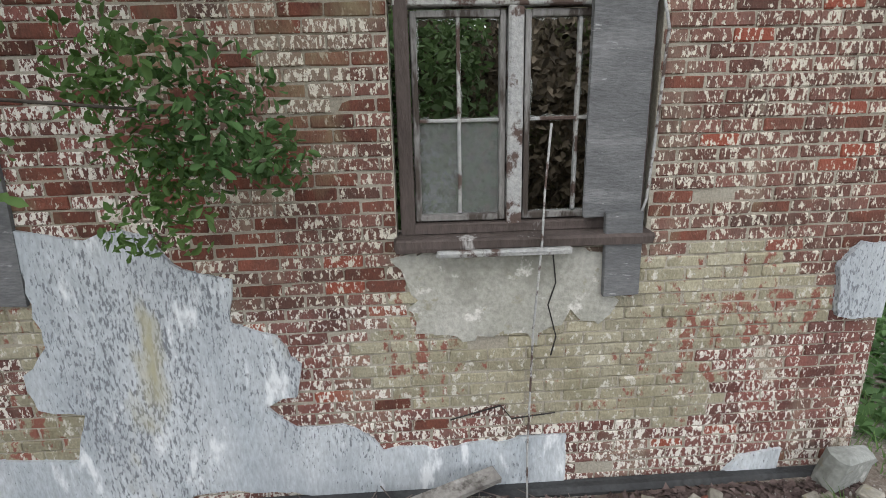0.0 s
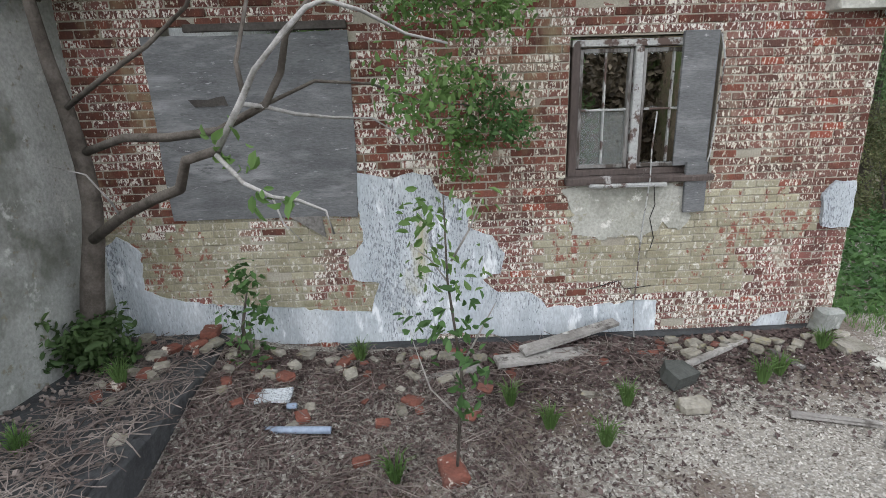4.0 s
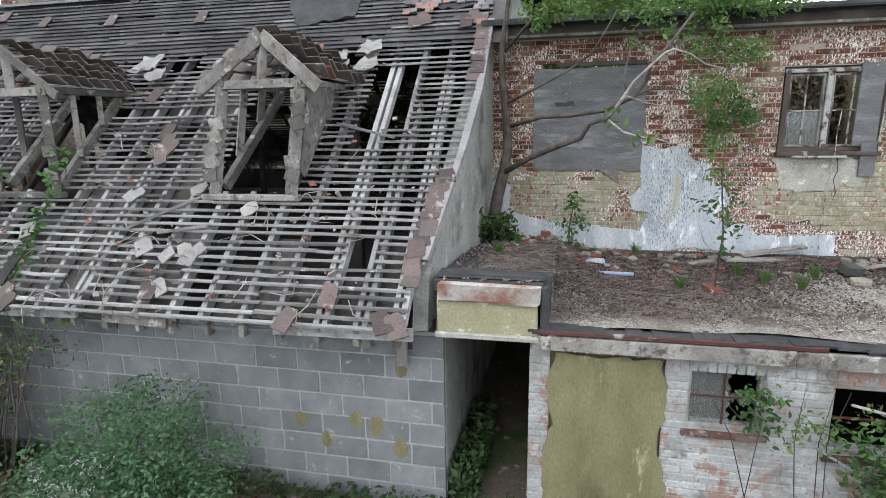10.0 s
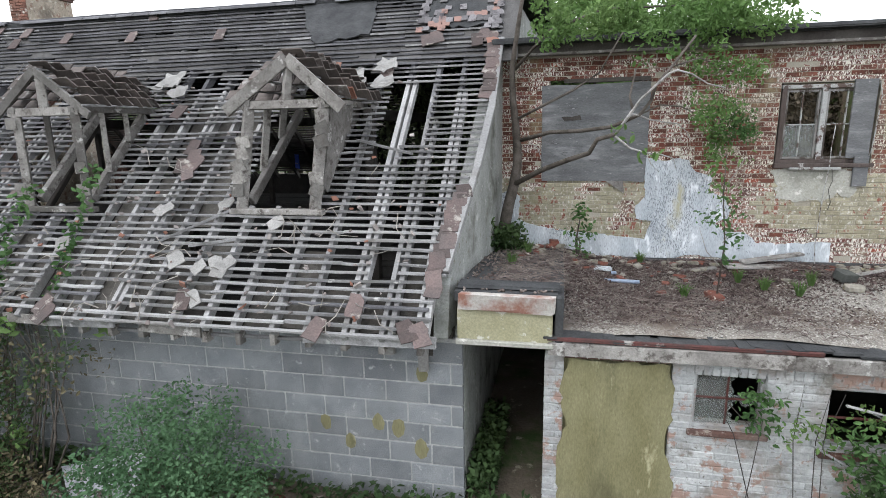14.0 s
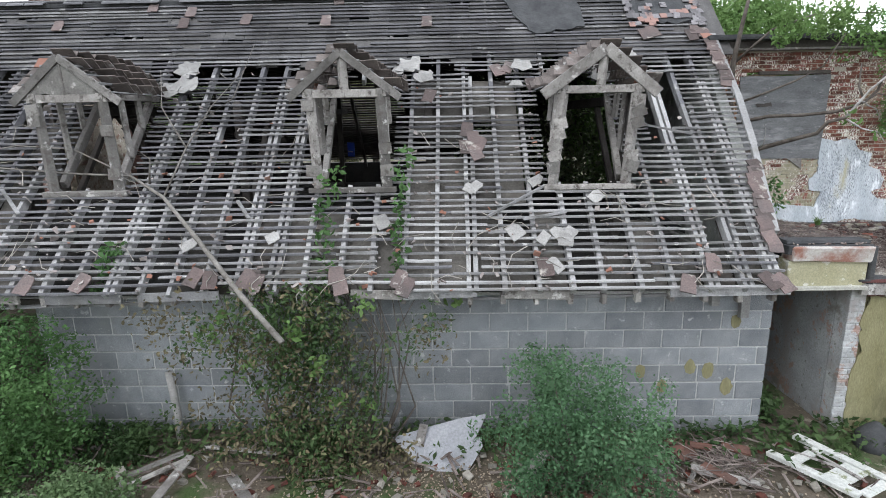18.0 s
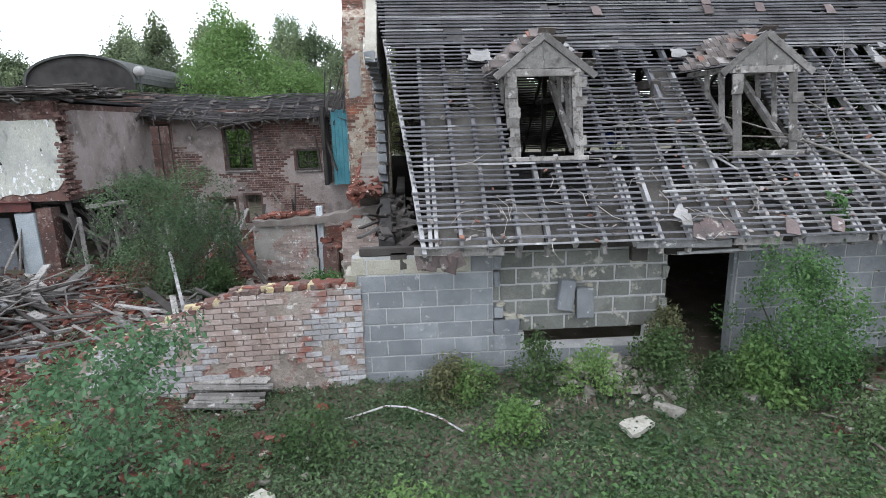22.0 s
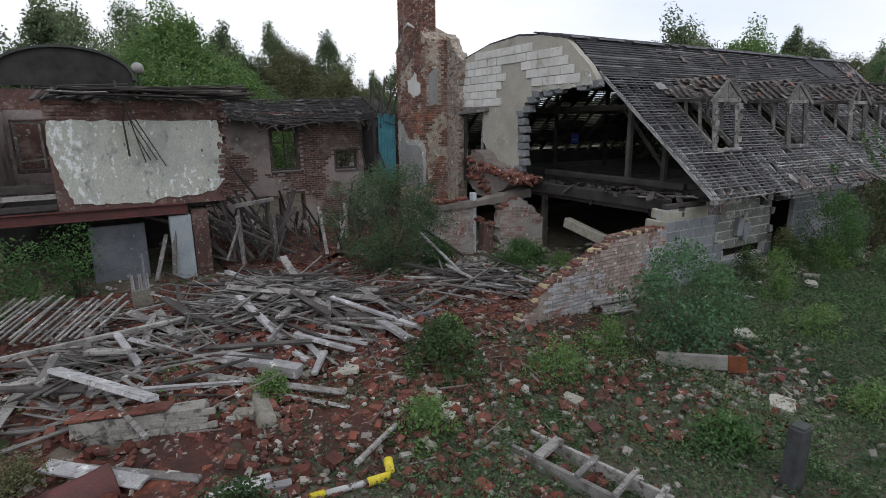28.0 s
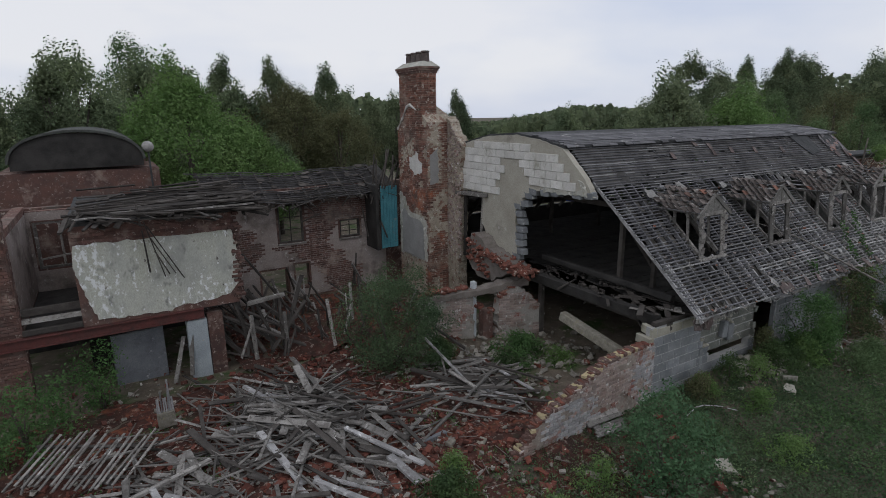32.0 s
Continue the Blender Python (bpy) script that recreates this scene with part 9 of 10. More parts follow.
for a, b, w in (((-3.0, -1.1, 0.25), (-2.72, -0.72, 0.33), 0.13), ((-4.35, -1.35, 0.2), (-3.75, -1.6, 0.18), 0.12), ((-6.1, -0.95, 0.2), (-5.45, -1.75, 0.22), 0.11), ((-7.2, -1.0, 0.25), (-6.7, -0.75, 0.36), 0.07), ((-7.25, -1.2, 0.2), (-6.65, -0.8, 0.3), 0.06), ((-6.7, -1.5, 0.25), (-6.6, -0.8, 0.35), 0.09), ((-6.55, -0.55, 0.3), (-5.7, -0.65, 0.28), 0.05), ((-5.8, -0.6, 0.2), (-5.8, -0.62, 0.55), 0.06), ((-1.2, -0.9, 0.25), (-0.6, -1.15, 0.22), 0.1), ((-1.0, -0.7, 0.2), (-1.3, -1.1, 0.22), 0.04), ((-7.4, -0.9, 0.22), (-7.0, -1.3, 0.2), 0.05), ((-2.0, -0.8, 0.25), (-1.5, -1.0, 0.25), 0.08)):
    tagged(part("plank", Geo().beam(a, b, w, 0.03, 0.006, 0.006, rp.uniform(-0.2, 0.2), rp), M["oldwood"]), "weathered plank on the ground by the block wall", "plank", "planks by the block wall")
bag = thing("black_bag", "black plastic sack slumped by the passage", "sack", at=(1.05, -0.42, 0.12))
part("sack", Geo().tube([(0, 0, 0), (0, 0, 0.08), (0.01, 0, 0.2), (0.02, 0, 0.3), (0.02, 0, 0.36)], [0.16, 0.19, 0.17, 0.10, 0.03], 12), M["felt"], bag, smooth=True)
M["polebark"] = mat("weathered_pole_bark", (0.15, 0.14, 0.125), (0.27, 0.255, 0.235), 6.0, 0.9, 0.4, 60, spots=[((0.09, 0.08, 0.07), 4.0, 0.55, 0.66)])
pole = thing("fallen_pole", "bare fallen branch leaning over the roof edge", "branch")
part("trunk", Geo().tube([(-5.36, -1.14, 1.82), (-5.9, -0.72, 2.18), (-6.5, -0.2, 2.62), (-7.1, 0.3, 3.05), (-7.6, 0.55, 3.28), (-8.4, 0.62, 3.32)], [0.030, 0.029, 0.026, 0.021, 0.016, 0.010], 8), M["polebark"], pole, smooth=True)
for pts in ([(-7.1, 0.3, 3.05), (-7.0, 0.8, 3.6), (-6.8, 1.2, 4.1), (-6.4, 1.5, 4.6)], [(-7.6, 0.55, 3.28), (-8.5, 0.9, 3.6), (-9.3, 1.0, 3.65), (-10.1, 0.8, 3.5), (-10.2, 0.55, 3.2)], [(-7.0, 0.8, 3.6), (-7.5, 1.3, 4.1), (-7.6, 1.6, 4.6)], [(-6.9, 1.0, 3.9), (-6.5, 1.2, 4.2), (-6.3, 1.6, 4.9)], [(-8.4, 0.62, 3.32), (-9.4, 0.7, 3.4), (-10.4, 0.9, 3.6)], [(-7.3, 0.4, 3.2), (-7.2, 0.3, 3.5), (-7.4, 0.2, 3.7)]):
    part("twig", Geo().tube(pts, [0.013 - 0.009 * i / (len(pts) - 1) for i in range(len(pts))], 5), M["polebark"], pole, smooth=True)
for a, b in (((-9.05, on_roof(0, 1.35).y, 3.1), (-8.7, on_roof(0, 1.0).y, 2.85)), ((-6.2, 0.3, 2.95), (-6.05, 0.2, 2.75)), ((-2.9, 0.1, 2.72), (-2.4, 0.2, 2.78)), ((-3.3, 0.15, 2.75), (-2.6, 0.5, 3.05)), ((-1.4, 1.2, 3.75), (-0.7, 1.0, 3.6))):
    tagged(part("loose_batten", Geo().beam(Vector(a) + Vector((0, -0.06, 0.06)), Vector(b) + Vector((0, -0.06, 0.06)), 0.04, 0.025, 0.003, 0.003, 0, rp), M["batten"]), "loose batten lying across the roof", "batten", "loose battens")
cbl = Geo().tube([(-13.9, -1.0, 0.22), (-13.4, -0.98, 0.36), (-13.15, -1.0, 0.34), (-12.8, -1.15, 0.28), (-12.5, -1.4, 0.2)], [0.012] * 5, 6)
tagged(part("cable", cbl, M["oldpaint"], smooth=True), "pale cable trailing over the weeds", "cable", "loose cables")

wf = thing("timber_frame", "broken white painted timber frame lying in weeds", "timber frame", at=Matrix.Translation((0.22, -0.92, 0.24)) @ Matrix.Rotation(math.atan2(-0.78, 0.45), 4, "Z"))
for s_ in (-1, 1):
    part("rail", Geo().beam((-0.48, s_ * 0.25, 0.03 + 0.02 * s_), (0.46 + 0.05 * s_, s_ * 0.25, 0.05), 0.10, 0.045, 0.006, 0.006, 0, rp), M["whitepaint"], wf)
for x_, w_ in ((-0.22, 0.10), (0.16, 0.22), (0.42, 0.09)):
    part("panel", Geo().beam((x_, -0.2, 0.04), (x_ + 0.02, 0.2, 0.045), w_, 0.02, 0.004, 0.006, 0, rp), M["whitepaint"], wf)
for a_, b_ in (((-0.4, -0.1, 0.05), (0.1, 0.05, 0.06)), ((-0.3, 0.12, 0.05), (0.3, 0.0, 0.07))):
    part("lath", Geo().beam(a_, b_, 0.03, 0.015, 0.002, 0.004, 0, rp), M["oldwood"], wf)
g = Geo()
for k in range(150):
    x, y, a, ln = rp.gauss(-0.85, 0.2), rp.gauss(-0.72, 0.2), rp.uniform(0, 6.3), rp.uniform(0.12, 0.45)
    z = gz(x, y) + 0.03 + 0.12 * rp.random()
    d = Vector((math.cos(a), math.sin(a), rp.uniform(-0.2, 0.2))) * ln / 2
    g.tube([Vector((x, y, z)) - d, Vector((x, y, z + 0.01)), Vector((x, y, z)) + d], [0.006, 0.006, 0.003], 4)
tagged(part("stick_heap", g, M["twig"]), "heap of dry sticks on the ground by the passage", "sticks", kind="stuff")
for x, y, w, h, a in ((-1.05, -0.45, 0.5, 0.10, -0.5), (-1.15, -0.62, 0.25, 0.2, 0.3), (-0.55, -0.55, 0.28, 0.14, -0.4), (-0.95, -1.0, 0.35, 0.12, -0.9)):
    ob = part("broken_board", Geo().box((w, h, 0.02), (0, 0, 0), None, 0.004, 0.008, rp), M["redboard"])
    ob.matrix_world = Matrix.LocRotScale((x, y, gz(x, y) + 0.12), Euler((rp.uniform(-0.2, 0.2), rp.uniform(-0.15, 0.15), a)), None)
    tagged(ob, "reddish brown broken board on the stick heap", "board", "boards by the passage")
M["creamslab"] = mat("cream_concrete_slab", (0.36, 0.345, 0.29), (0.47, 0.455, 0.40), 4.0, 0.9, 0.4, 40, spots=[((0.20, 0.19, 0.14), 3.0, 0.57, 0.68)])
stack = thing("board_stack", "stack of rotten bleached boards at the yard wall", "boards", at=(-15.35, -0.32, 0.12))
for k in range(9):
    y_, z_ = -0.16 + 0.055 * k + rp.uniform(-0.02, 0.02), 0.05 + 0.028 * k + rp.uniform(-0.01, 0.02)
    part("board", Geo().beam((-0.5 + rp.uniform(-0.1, 0.1), y_, z_ + 0.05), (0.46 + rp.uniform(-0.14, 0.06), y_ + rp.uniform(-0.03, 0.03), z_), 0.07, 0.025, 0.004, 0.006, 0.25, rp), M["oldwood"], stack)
for x, y, w, h, a in SLABS:
    ob = part("concrete_slab", Geo().prism(ragged([(-w, -h), (w * 0.9, -h * 0.9), (w, h * 0.5), (w * 0.5, h), (-w * 0.8, h * 0.9)], 0.1, 0.02, rp), lambda u, v, d: (u, v, d), 0.06), M["creamslab"])
    ob.matrix_world = Matrix.LocRotScale((x, y, gz(x, y) + 0.03), Euler((rp.uniform(-0.15, 0.15), rp.uniform(-0.1, 0.1), a)), None)
    tagged(ob, "cream concrete slab fragment lying on the ground", "slab", "slab fragments on the ground")
# ---- rubble, as it lies ----
def bed(name, x0, x1, y0, y1, m, label, lift=0.05, step=0.16):
    """A low mound of crushed masonry over the ground, sinking into it at its rim."""
    g = Geo()
    nx, ny = int((x1 - x0) / step) + 1, int((y1 - y0) / step) + 1
    for j in range(ny):
        for i in range(nx):
            x, y = x0 + i * step, y0 + j * step
            rim = min(i, nx - 1 - i, j, ny - 1 - j) * step
            z = gz(x, y) + min(0, rim - 0.5) * 0.16 + lift * (0.4 + noise.noise((x * 1.1, y * 1.1, 7))) + 0.05 * noise.noise((x * 4.3, y * 4.3, 1)) + 0.03 * noise.noise((x * 9.0, y * 9.0, 2))
            g.v.append(Vector((x, y, z)))
    for j in range(ny - 1):
        for i in range(nx - 1):
            a = j * nx + i
            g.f.append((a, a + 1, a + nx + 1, a + nx))
    return tagged(part(name, g, m), label, "rubble", kind="stuff")


M["redbed"] = mat("crushed_brick_earth", (0.092, 0.036, 0.027), (0.044, 0.027, 0.022), 2.5, 0.95, 0.9, 26, spots=[((0.24, 0.20, 0.17), 9.0, 0.57, 0.66), ((0.20, 0.07, 0.04), 2.0, 0.55, 0.68), ((0.05, 0.05, 0.03), 1.4, 0.56, 0.68)])
bed("rubble_bed", -27.5, -15.4, -2.4, 6.6, M["redbed"], "crushed red brick and earth covering the yard", 0.07)
bed("wing_bed", -21.4, -14.6, 6.3, 11.5, M["redbed"], "dark crushed rubble on the floor of the roofless wing", 0.30)
M["rub_red"] = mat("red_rubble", (0.19, 0.068, 0.05), (0.105, 0.052, 0.042), 5.0, 0.92, 0.5, 50, island=0.45, spots=[((0.36, 0.32, 0.27), 7.0, 0.58, 0.66)])
M["rub_pale"] = mat("pale_rubble_mix", (0.23, 0.212, 0.182), (0.34, 0.322, 0.282), 5.0, 0.92, 0.5, 50, island=0.4)


def scatter(name, n, where, size, m, label, seed, category="rubble"):
    r = random.Random(seed)
    g = Geo()
    for k in range(n):
        x, y = where(r)
        a = size * r.uniform(0.5, 1.6)
        z = gz(x, y) + a * 0.12 + 0.06 * r.random()
        q = Euler((r.uniform(-0.5, 0.5), r.uniform(-0.5, 0.5), r.uniform(0, 6.3))).to_matrix()
        g.box((a, a * r.uniform(0.45, 0.9), a * r.uniform(0.3, 0.6)), (x, y, z), q, 0.0, a * 0.10, r)
    return tagged(part(name, g, m), label, category, kind="stuff")


def in_yard(r):
    return r.gauss(-21.0, 2.4), r.gauss(1.2, 2.4)


scatter("brick_rubble", 3600, in_yard, 0.085, M["rub_red"], "broken red bricks strewn through the yard", 1)
scatter("mortar_rubble", 1300, in_yard, 0.065, M["rub_pale"], "pale mortar lumps strewn through the yard", 2)
M["brick_fresh"] = mat("broken_brick_face", (0.205, 0.066, 0.045), (0.115, 0.05, 0.04), 6.0, 0.9, 0.5, 50, island=0.5, spots=[((0.36, 0.32, 0.27), 9.0, 0.60, 0.68)])
M["plaster_bit"] = mat("white_plaster_bit", (0.46, 0.44, 0.40), (0.34, 0.32, 0.28), 6.0, 0.92, 0.4, 50, island=0.4)
scatter("half_bricks", 1000, in_yard, 0.12, M["brick_fresh"], "half and whole red bricks lying loose in the yard", 51)
scatter("plaster_bits", 620, in_yard, 0.085, M["plaster_bit"], "white plaster bits scattered over the red rubble", 52)
scatter("brick_rubble_2", 480, lambda r: (r.uniform(-23.5, -14.5), r.gauss(-2.6, 1.0)), 0.08, M["rub_red"], "red brick pieces among the weeds", 3)
M["greystone"] = mat("mossy_grey_stone", (0.20, 0.19, 0.165), (0.32, 0.305, 0.27), 6.0, 0.92, 0.6, 40, rand=0.35, spots=[((0.09, 0.10, 0.05), 4.0, 0.55, 0.66), ((0.42, 0.41, 0.38), 9.0, 0.62, 0.70)])
M["chaff"] = mat("wood_chaff", (0.22, 0.175, 0.125), (0.34, 0.285, 0.22), 6.0, 0.95, 0.0, 60, island=0.4)
scatter("wood_chaff", 4200, lambda r: (r.gauss(-3.2, 1.3), -1.35 + r.gauss(0, 0.42)), 0.015, M["chaff"], "pale wood chips and chaff on the ground", 43, "wood chips")
scatter("patch_rubble", 260, lambda r: (r.gauss(-16.0, 0.8), r.gauss(-3.5, 0.5)), 0.075, M["rub_pale"], "pale broken stones in a bare patch of weeds", 41)
scatter("patch_brick", 120, lambda r: (r.gauss(-16.4, 1.0), r.gauss(-3.4, 0.6)), 0.09, M["rub_red"], "broken red bricks in a bare patch of weeds", 42)
scatter("mortar_rubble_2", 420, lambda r: (r.uniform(-23.5, -14.0), r.gauss(-2.6, 1.1)), 0.07, M["rub_pale"], "pale stones among the weeds", 4)
scatter("wall_rubble", 170, lambda r: (r.gauss(-10.3, 0.55), r.gauss(-0.65, 0.25)), 0.085, M["rub_pale"], "pale broken plaster and blocks under the wall", 5)
scatter("wall_rubble_2", 260, lambda r: (r.uniform(-8.5, 0.8), -0.3 - abs(r.gauss(0.9, 0.7))), 0.06, M["rub_pale"], "stone chips and chaff by the block wall", 6)
scatter("wall_rubble_3", 260, lambda r: (r.uniform(-8.5, 0.8), -0.3 - abs(r.gauss(0.9, 0.7))), 0.06, M["rub_red"], "brick chips by the block wall", 7)
scatter("wing_rubble", 900, lambda r: (r.uniform(-21.2, -15.5), r.uniform(5.2, 11.3)), 0.12, M["rub_red"], "dark rubble inside the roofless wing", 18)
scatter("gable_rubble", 420, lambda r: (r.gauss(-15.2, 1.3), r.gauss(3.4, 0.9)), 0.12, M["rub_pale"], "stones and lumps before the open gable", 8)
for k in range(70):
    x, y = rp.gauss(-20.5, 2.2), rp.gauss(-0.4, 1.6)
    if not (-25 < x < -14.5 and -5 < y < 4):
        continue
    kind = rp.random() < 0.6
    a = rp.uniform(0.14, 0.3)
    lay(lump_mesh((a, a * 0.6, a * 0.4), rp, M["terracotta" if kind else "stone"]), "brick_lump" if kind else "stone_lump", x, y, gz(x, y) + a * 0.14, rp.uniform(0, 6), rp.uniform(-0.3, 0.3), "lump of red brickwork in the yard" if kind else "pale lump of masonry in the yard", "rubble", "masonry lumps in the yard")
scatter("door_plaster", 120, lambda r: (r.gauss(-9.75, 0.16), r.gauss(-0.55, 0.16)), 0.075, M["plaster_bit"], "white plaster bits spilled beside the doorway", 55)
for x, y, a in ((-10.95, -0.45, 0.34), (-11.55, -0.50, 0.22), (-10.45, -0.42, 0.30), (-10.1, -1.25, 0.32), (-9.25, -0.75, 0.36), (-9.0, -1.0, 0.28), (-11.2, -0.6, 0.24), (-10.7, -0.75, 0.2)):
    lay(lump_mesh((a, a * 0.6, a * 0.35), rp, M["greystone"]), "stone_lump", x, y, gz(x, y) + a * 0.16, rp.uniform(0, 6), rp.uniform(-0.4, 0.4), "pale broken slab under the block wall", "rubble", "broken slabs by the wall")
g = Geo()
for k in range(300):
    x, y = (rp.gauss(-21.1, 0.9), rp.gauss(3.0, 1.1)) if k < 180 else (rp.gauss(-23.8, 0.8), rp.gauss(1.4, 0.8)) if k < 260 else (rp.gauss(-16.8, 0.6), rp.gauss(2.6, 0.6))
    ln, a = rp.uniform(0.5, 1.7), rp.gauss(-0.5, 0.7)
    h = gz(x, y) + 0.08 + 0.36 * lump(x, y, -21.0, 2.8, 1.4, 1.2) * rp.random() + 0.1 * rp.random()
    d = Vector((math.cos(a), math.sin(a), rp.gauss(0, 0.2))) * ln / 2
    p, q = Vector((x, y, h)) - d, Vector((x, y, h)) + d
    p.z, q.z = max(p.z, gz(p.x, p.y) + 0.05), max(q.z, gz(q.x, q.y) + 0.05)
    if q.x < -15.6 and p.x < -15.6:
        g.beam(p, q, rp.uniform(0.02, 0.045), rp.uniform(0.012, 0.025), 0.0, 0.004, rp.uniform(-0.6, 0.6), rp)
M["lathmix"] = mat("grey_lath_mix", (0.12, 0.112, 0.104), (0.23, 0.218, 0.204), 3.0, 0.9, 0.4, 50, island=0.6)
tagged(part("lath_litter", g, M["lathmix"]), "thin grey laths and splinters tangled in the wreckage", "laths", kind="stuff")
g = Geo()
for k in range(900):
    x, y = (rp.gauss(-21, 2.2), rp.gauss(2.2, 1.9)) if k < 600 else (rp.uniform(-8.5, 0.5), rp.uniform(-2.2, -0.3))
    ln, a = rp.uniform(0.1, 0.5), rp.uniform(0, 6.3)
    z = gz(x, y) + 0.03 + 0.12 * rp.random()
    d = Vector((math.cos(a), math.sin(a), rp.uniform(-0.15, 0.15))) * ln / 2
    g.beam(Vector((x, y, z)) - d, Vector((x, y, z)) + d, rp.uniform(0.008, 0.03), 0.008, 0.0)
tagged(part("splinters", g, M["twig"]), "splinters, laths and twigs over the rubble", "splinters", kind="stuff")

# ---- shrubs ----
bush("elder_bush", -2.45, -1.15, 0.12, 1.75, 1.38, 120, 125, 0.028, M["leaf_blue"], "dense bluish green shrub in front of the block wall", 101, 6, 0.10)
bush("elder_bush", -8.35, -0.85, 0.12, 1.25, 1.8, 90, 120, 0.031, M["leaf"], "tall green shrub beside the empty doorway", 102, 6, 0.11, 0.05, 0.7)
bush("elder_bush", -8.85, -1.0, 0.1, 0.8, 0.75, 30, 102, 0.041, M["leaf_light"], "light green shrub before the doorway", 103, 4, 0.09)
bush("yard_bush", -18.0, 4.55, 0.25, 2.6, 2.4, 170, 135, 0.034, M["leaf_ivy"], "large dull green bush in the ruined yard", 104, 9, 0.13)
bush("yard_bush", -15.85, -2.05, 0.1, 1.7, 1.6, 70, 78, 0.041, M["leaf_blue"], "leafy shrub in front of the broken yard wall", 105, 7, 0.12)
bush("weed_clump", -19.6, -0.75, 0.25, 1.3, 0.6, 46, 85, 0.037, M["leaf_dark"], "clump of green weeds on the rubble", 106, 3, 0.10)
bush("weed_clump", -16.9, 4.0, 0.3, 0.9, 0.6, 36, 85, 0.037, M["leaf_dark"], "dark green weeds by the wall fragment", 107, 3, 0.09)
bush("weed_clump", -14.8, 3.4, 0.25, 1.6, 0.5, 40, 85, 0.037, M["leaf"], "green weeds growing before the open gable", 108, 3, 0.10)
bush("weed_clump", -7.2, -1.75, 0.08, 1.2, 0.6, 60, 110, 0.030, M["leaf_grey"], "pale green nettles on the open ground", 109, 5, 0.11)
bush("weed_clump", -7.9, -1.9, 0.05, 1.2, 0.5, 44, 100, 0.030, M["leaf_grey"], "pale green nettles on the open ground", 117, 4, 0.11)
bush("weed_clump", -9.75, -0.40, 0.2, 0.7, 0.95, 40, 70, 0.030, M["leaf_olive"], "brownish weeds growing before the broken slot", 118, 4, 0.09)
bush("weed_clump", -12.6, -0.55, 0.1, 0.8, 0.55, 34, 70, 0.030, M["leaf_olive"], "yellowish weeds against the block wall", 119, 3, 0.09)
bush("weed_clump", -10.0, -0.75, 0.3, 0.9, 0.65, 40, 68, 0.037, M["leaf_dark"], "weeds growing over the broken slabs", 110, 3, 0.10)
bush("weed_clump", -17.6, -4.0, 0.0, 0.9, 0.3, 26, 85, 0.033, M["leaf"], "low green weeds by the black post", 111, 2, 0.09)
bush("weed_clump", -24.75, -1.0, 0.15, 0.8, 0.35, 26, 70, 0.027, M["leaf_olive"], "weeds beside the fallen wall chunk", 112, 2, 0.10)
bush("side_bush", -25.7, 4.9, 0.2, 1.7, 1.5, 42, 90, 0.042, M["leaf"], "overgrown bush at the foot of the ruin", 113, 6, 0.14)
bush("side_bush", -24.5, 6.3, 0.2, 1.2, 1.35, 26, 70, 0.042, M["leaf"], "bush growing under the red lintel", 114, 5, 0.14)
for x, y, w, h, q in ((-9.35, -0.95, 0.6, 0.45, 0), (-10.9, -0.85, 0.8, 0.5, 1), (-11.5, -0.55, 0.7, 0.6, 0), (-12.3, -0.5, 0.8, 0.35, 1), (-7.4, -0.6, 0.5, 0.35, 0), (-20.6, -2.2, 0.9, 0.45, 1), (-19.0, 0.1, 0.6, 0.35, 1), (-22.9, -2.6, 0.8, 0.4, 0), (-16.9, -1.5, 0.9, 0.5, 1), (-18.4, -1.9, 1.1, 0.5, 1), (-14.2, -1.6, 1.0, 0.5, 0), (-13.2, -2.9, 1.1, 0.45, 1), (-15.2, -4.6, 1.2, 0.4, 1), (-22.05, -0.45, 0.4, 0.22, 1), (-12.0, -1.6, 0.8, 0.5, 1), (-14.3, 3.7, 1.2, 0.4, 0), (-14.0, 2.7, 1.0, 0.35, 1), (-15.4, 3.2, 0.8, 0.35, 0)):
    bush("weed_clump", x, y, ground_z(x, y), w, h, 24, 60, 0.032, M["leaf_light" if q else "leaf_dark"], "tuft of bright green weeds" if q else "clump of dark green weeds on rubble", int(-x * 10), 2, 0.09)
bush("corner_bush", -5.6, -4.2, -0.05, 1.2, 0.6, 30, 85, 0.044, M["leaf"], "low green shrub on open ground", 115, 3, 0.10)
# creeper over the block wall
cr = thing("wall_creeper", "tangled dark creeper climbing the block wall to the roof", "creeper", at=(-5.2, -0.45, 0.12))
r_ = np.random.RandomState(3)
M["leaf_brown"] = mat("withered_leaf", (0.085, 0.075, 0.04), (0.13, 0.11, 0.065), 1.5, 0.75, 0.0, 40, island=0.45)
for n_, per_, m_, key_, wide in ((110, 40, "leaf_dark", 0, 0.50), (80, 34, "leaf_brown", 1, 0.58), (22, 20, "leaf_olive", 2, 0.5)):
    cl = []
    for i in range(n_):
        hh = r_.uniform(0, 1) ** 1.1
        cl.append((r_.normal(0, wide * (1 - 0.35 * hh)) - 0.2 * hh, -0.4 * (1 - hh) + r_.uniform(-0.28, 0.2) * (1 - 0.5 * hh), 0.05 + 1.95 * hh))
    for i in range(n_ // 5):
        cl.append((r_.uniform(-1.9, 1.3), -0.25 + r_.uniform(-0.15, 0.1), 1.55 + r_.uniform(-0.25, 0.4)))
    pts, nor = crown_points(r_, cl, per_, 0.12)
    pts[:, 1] = np.minimum(pts[:, 1], 0.40)
    part("foliage", leaves_mesh("foliage", pts, nor, 0.033, M[m_], 3 + key_, 1.8, True), None, cr)
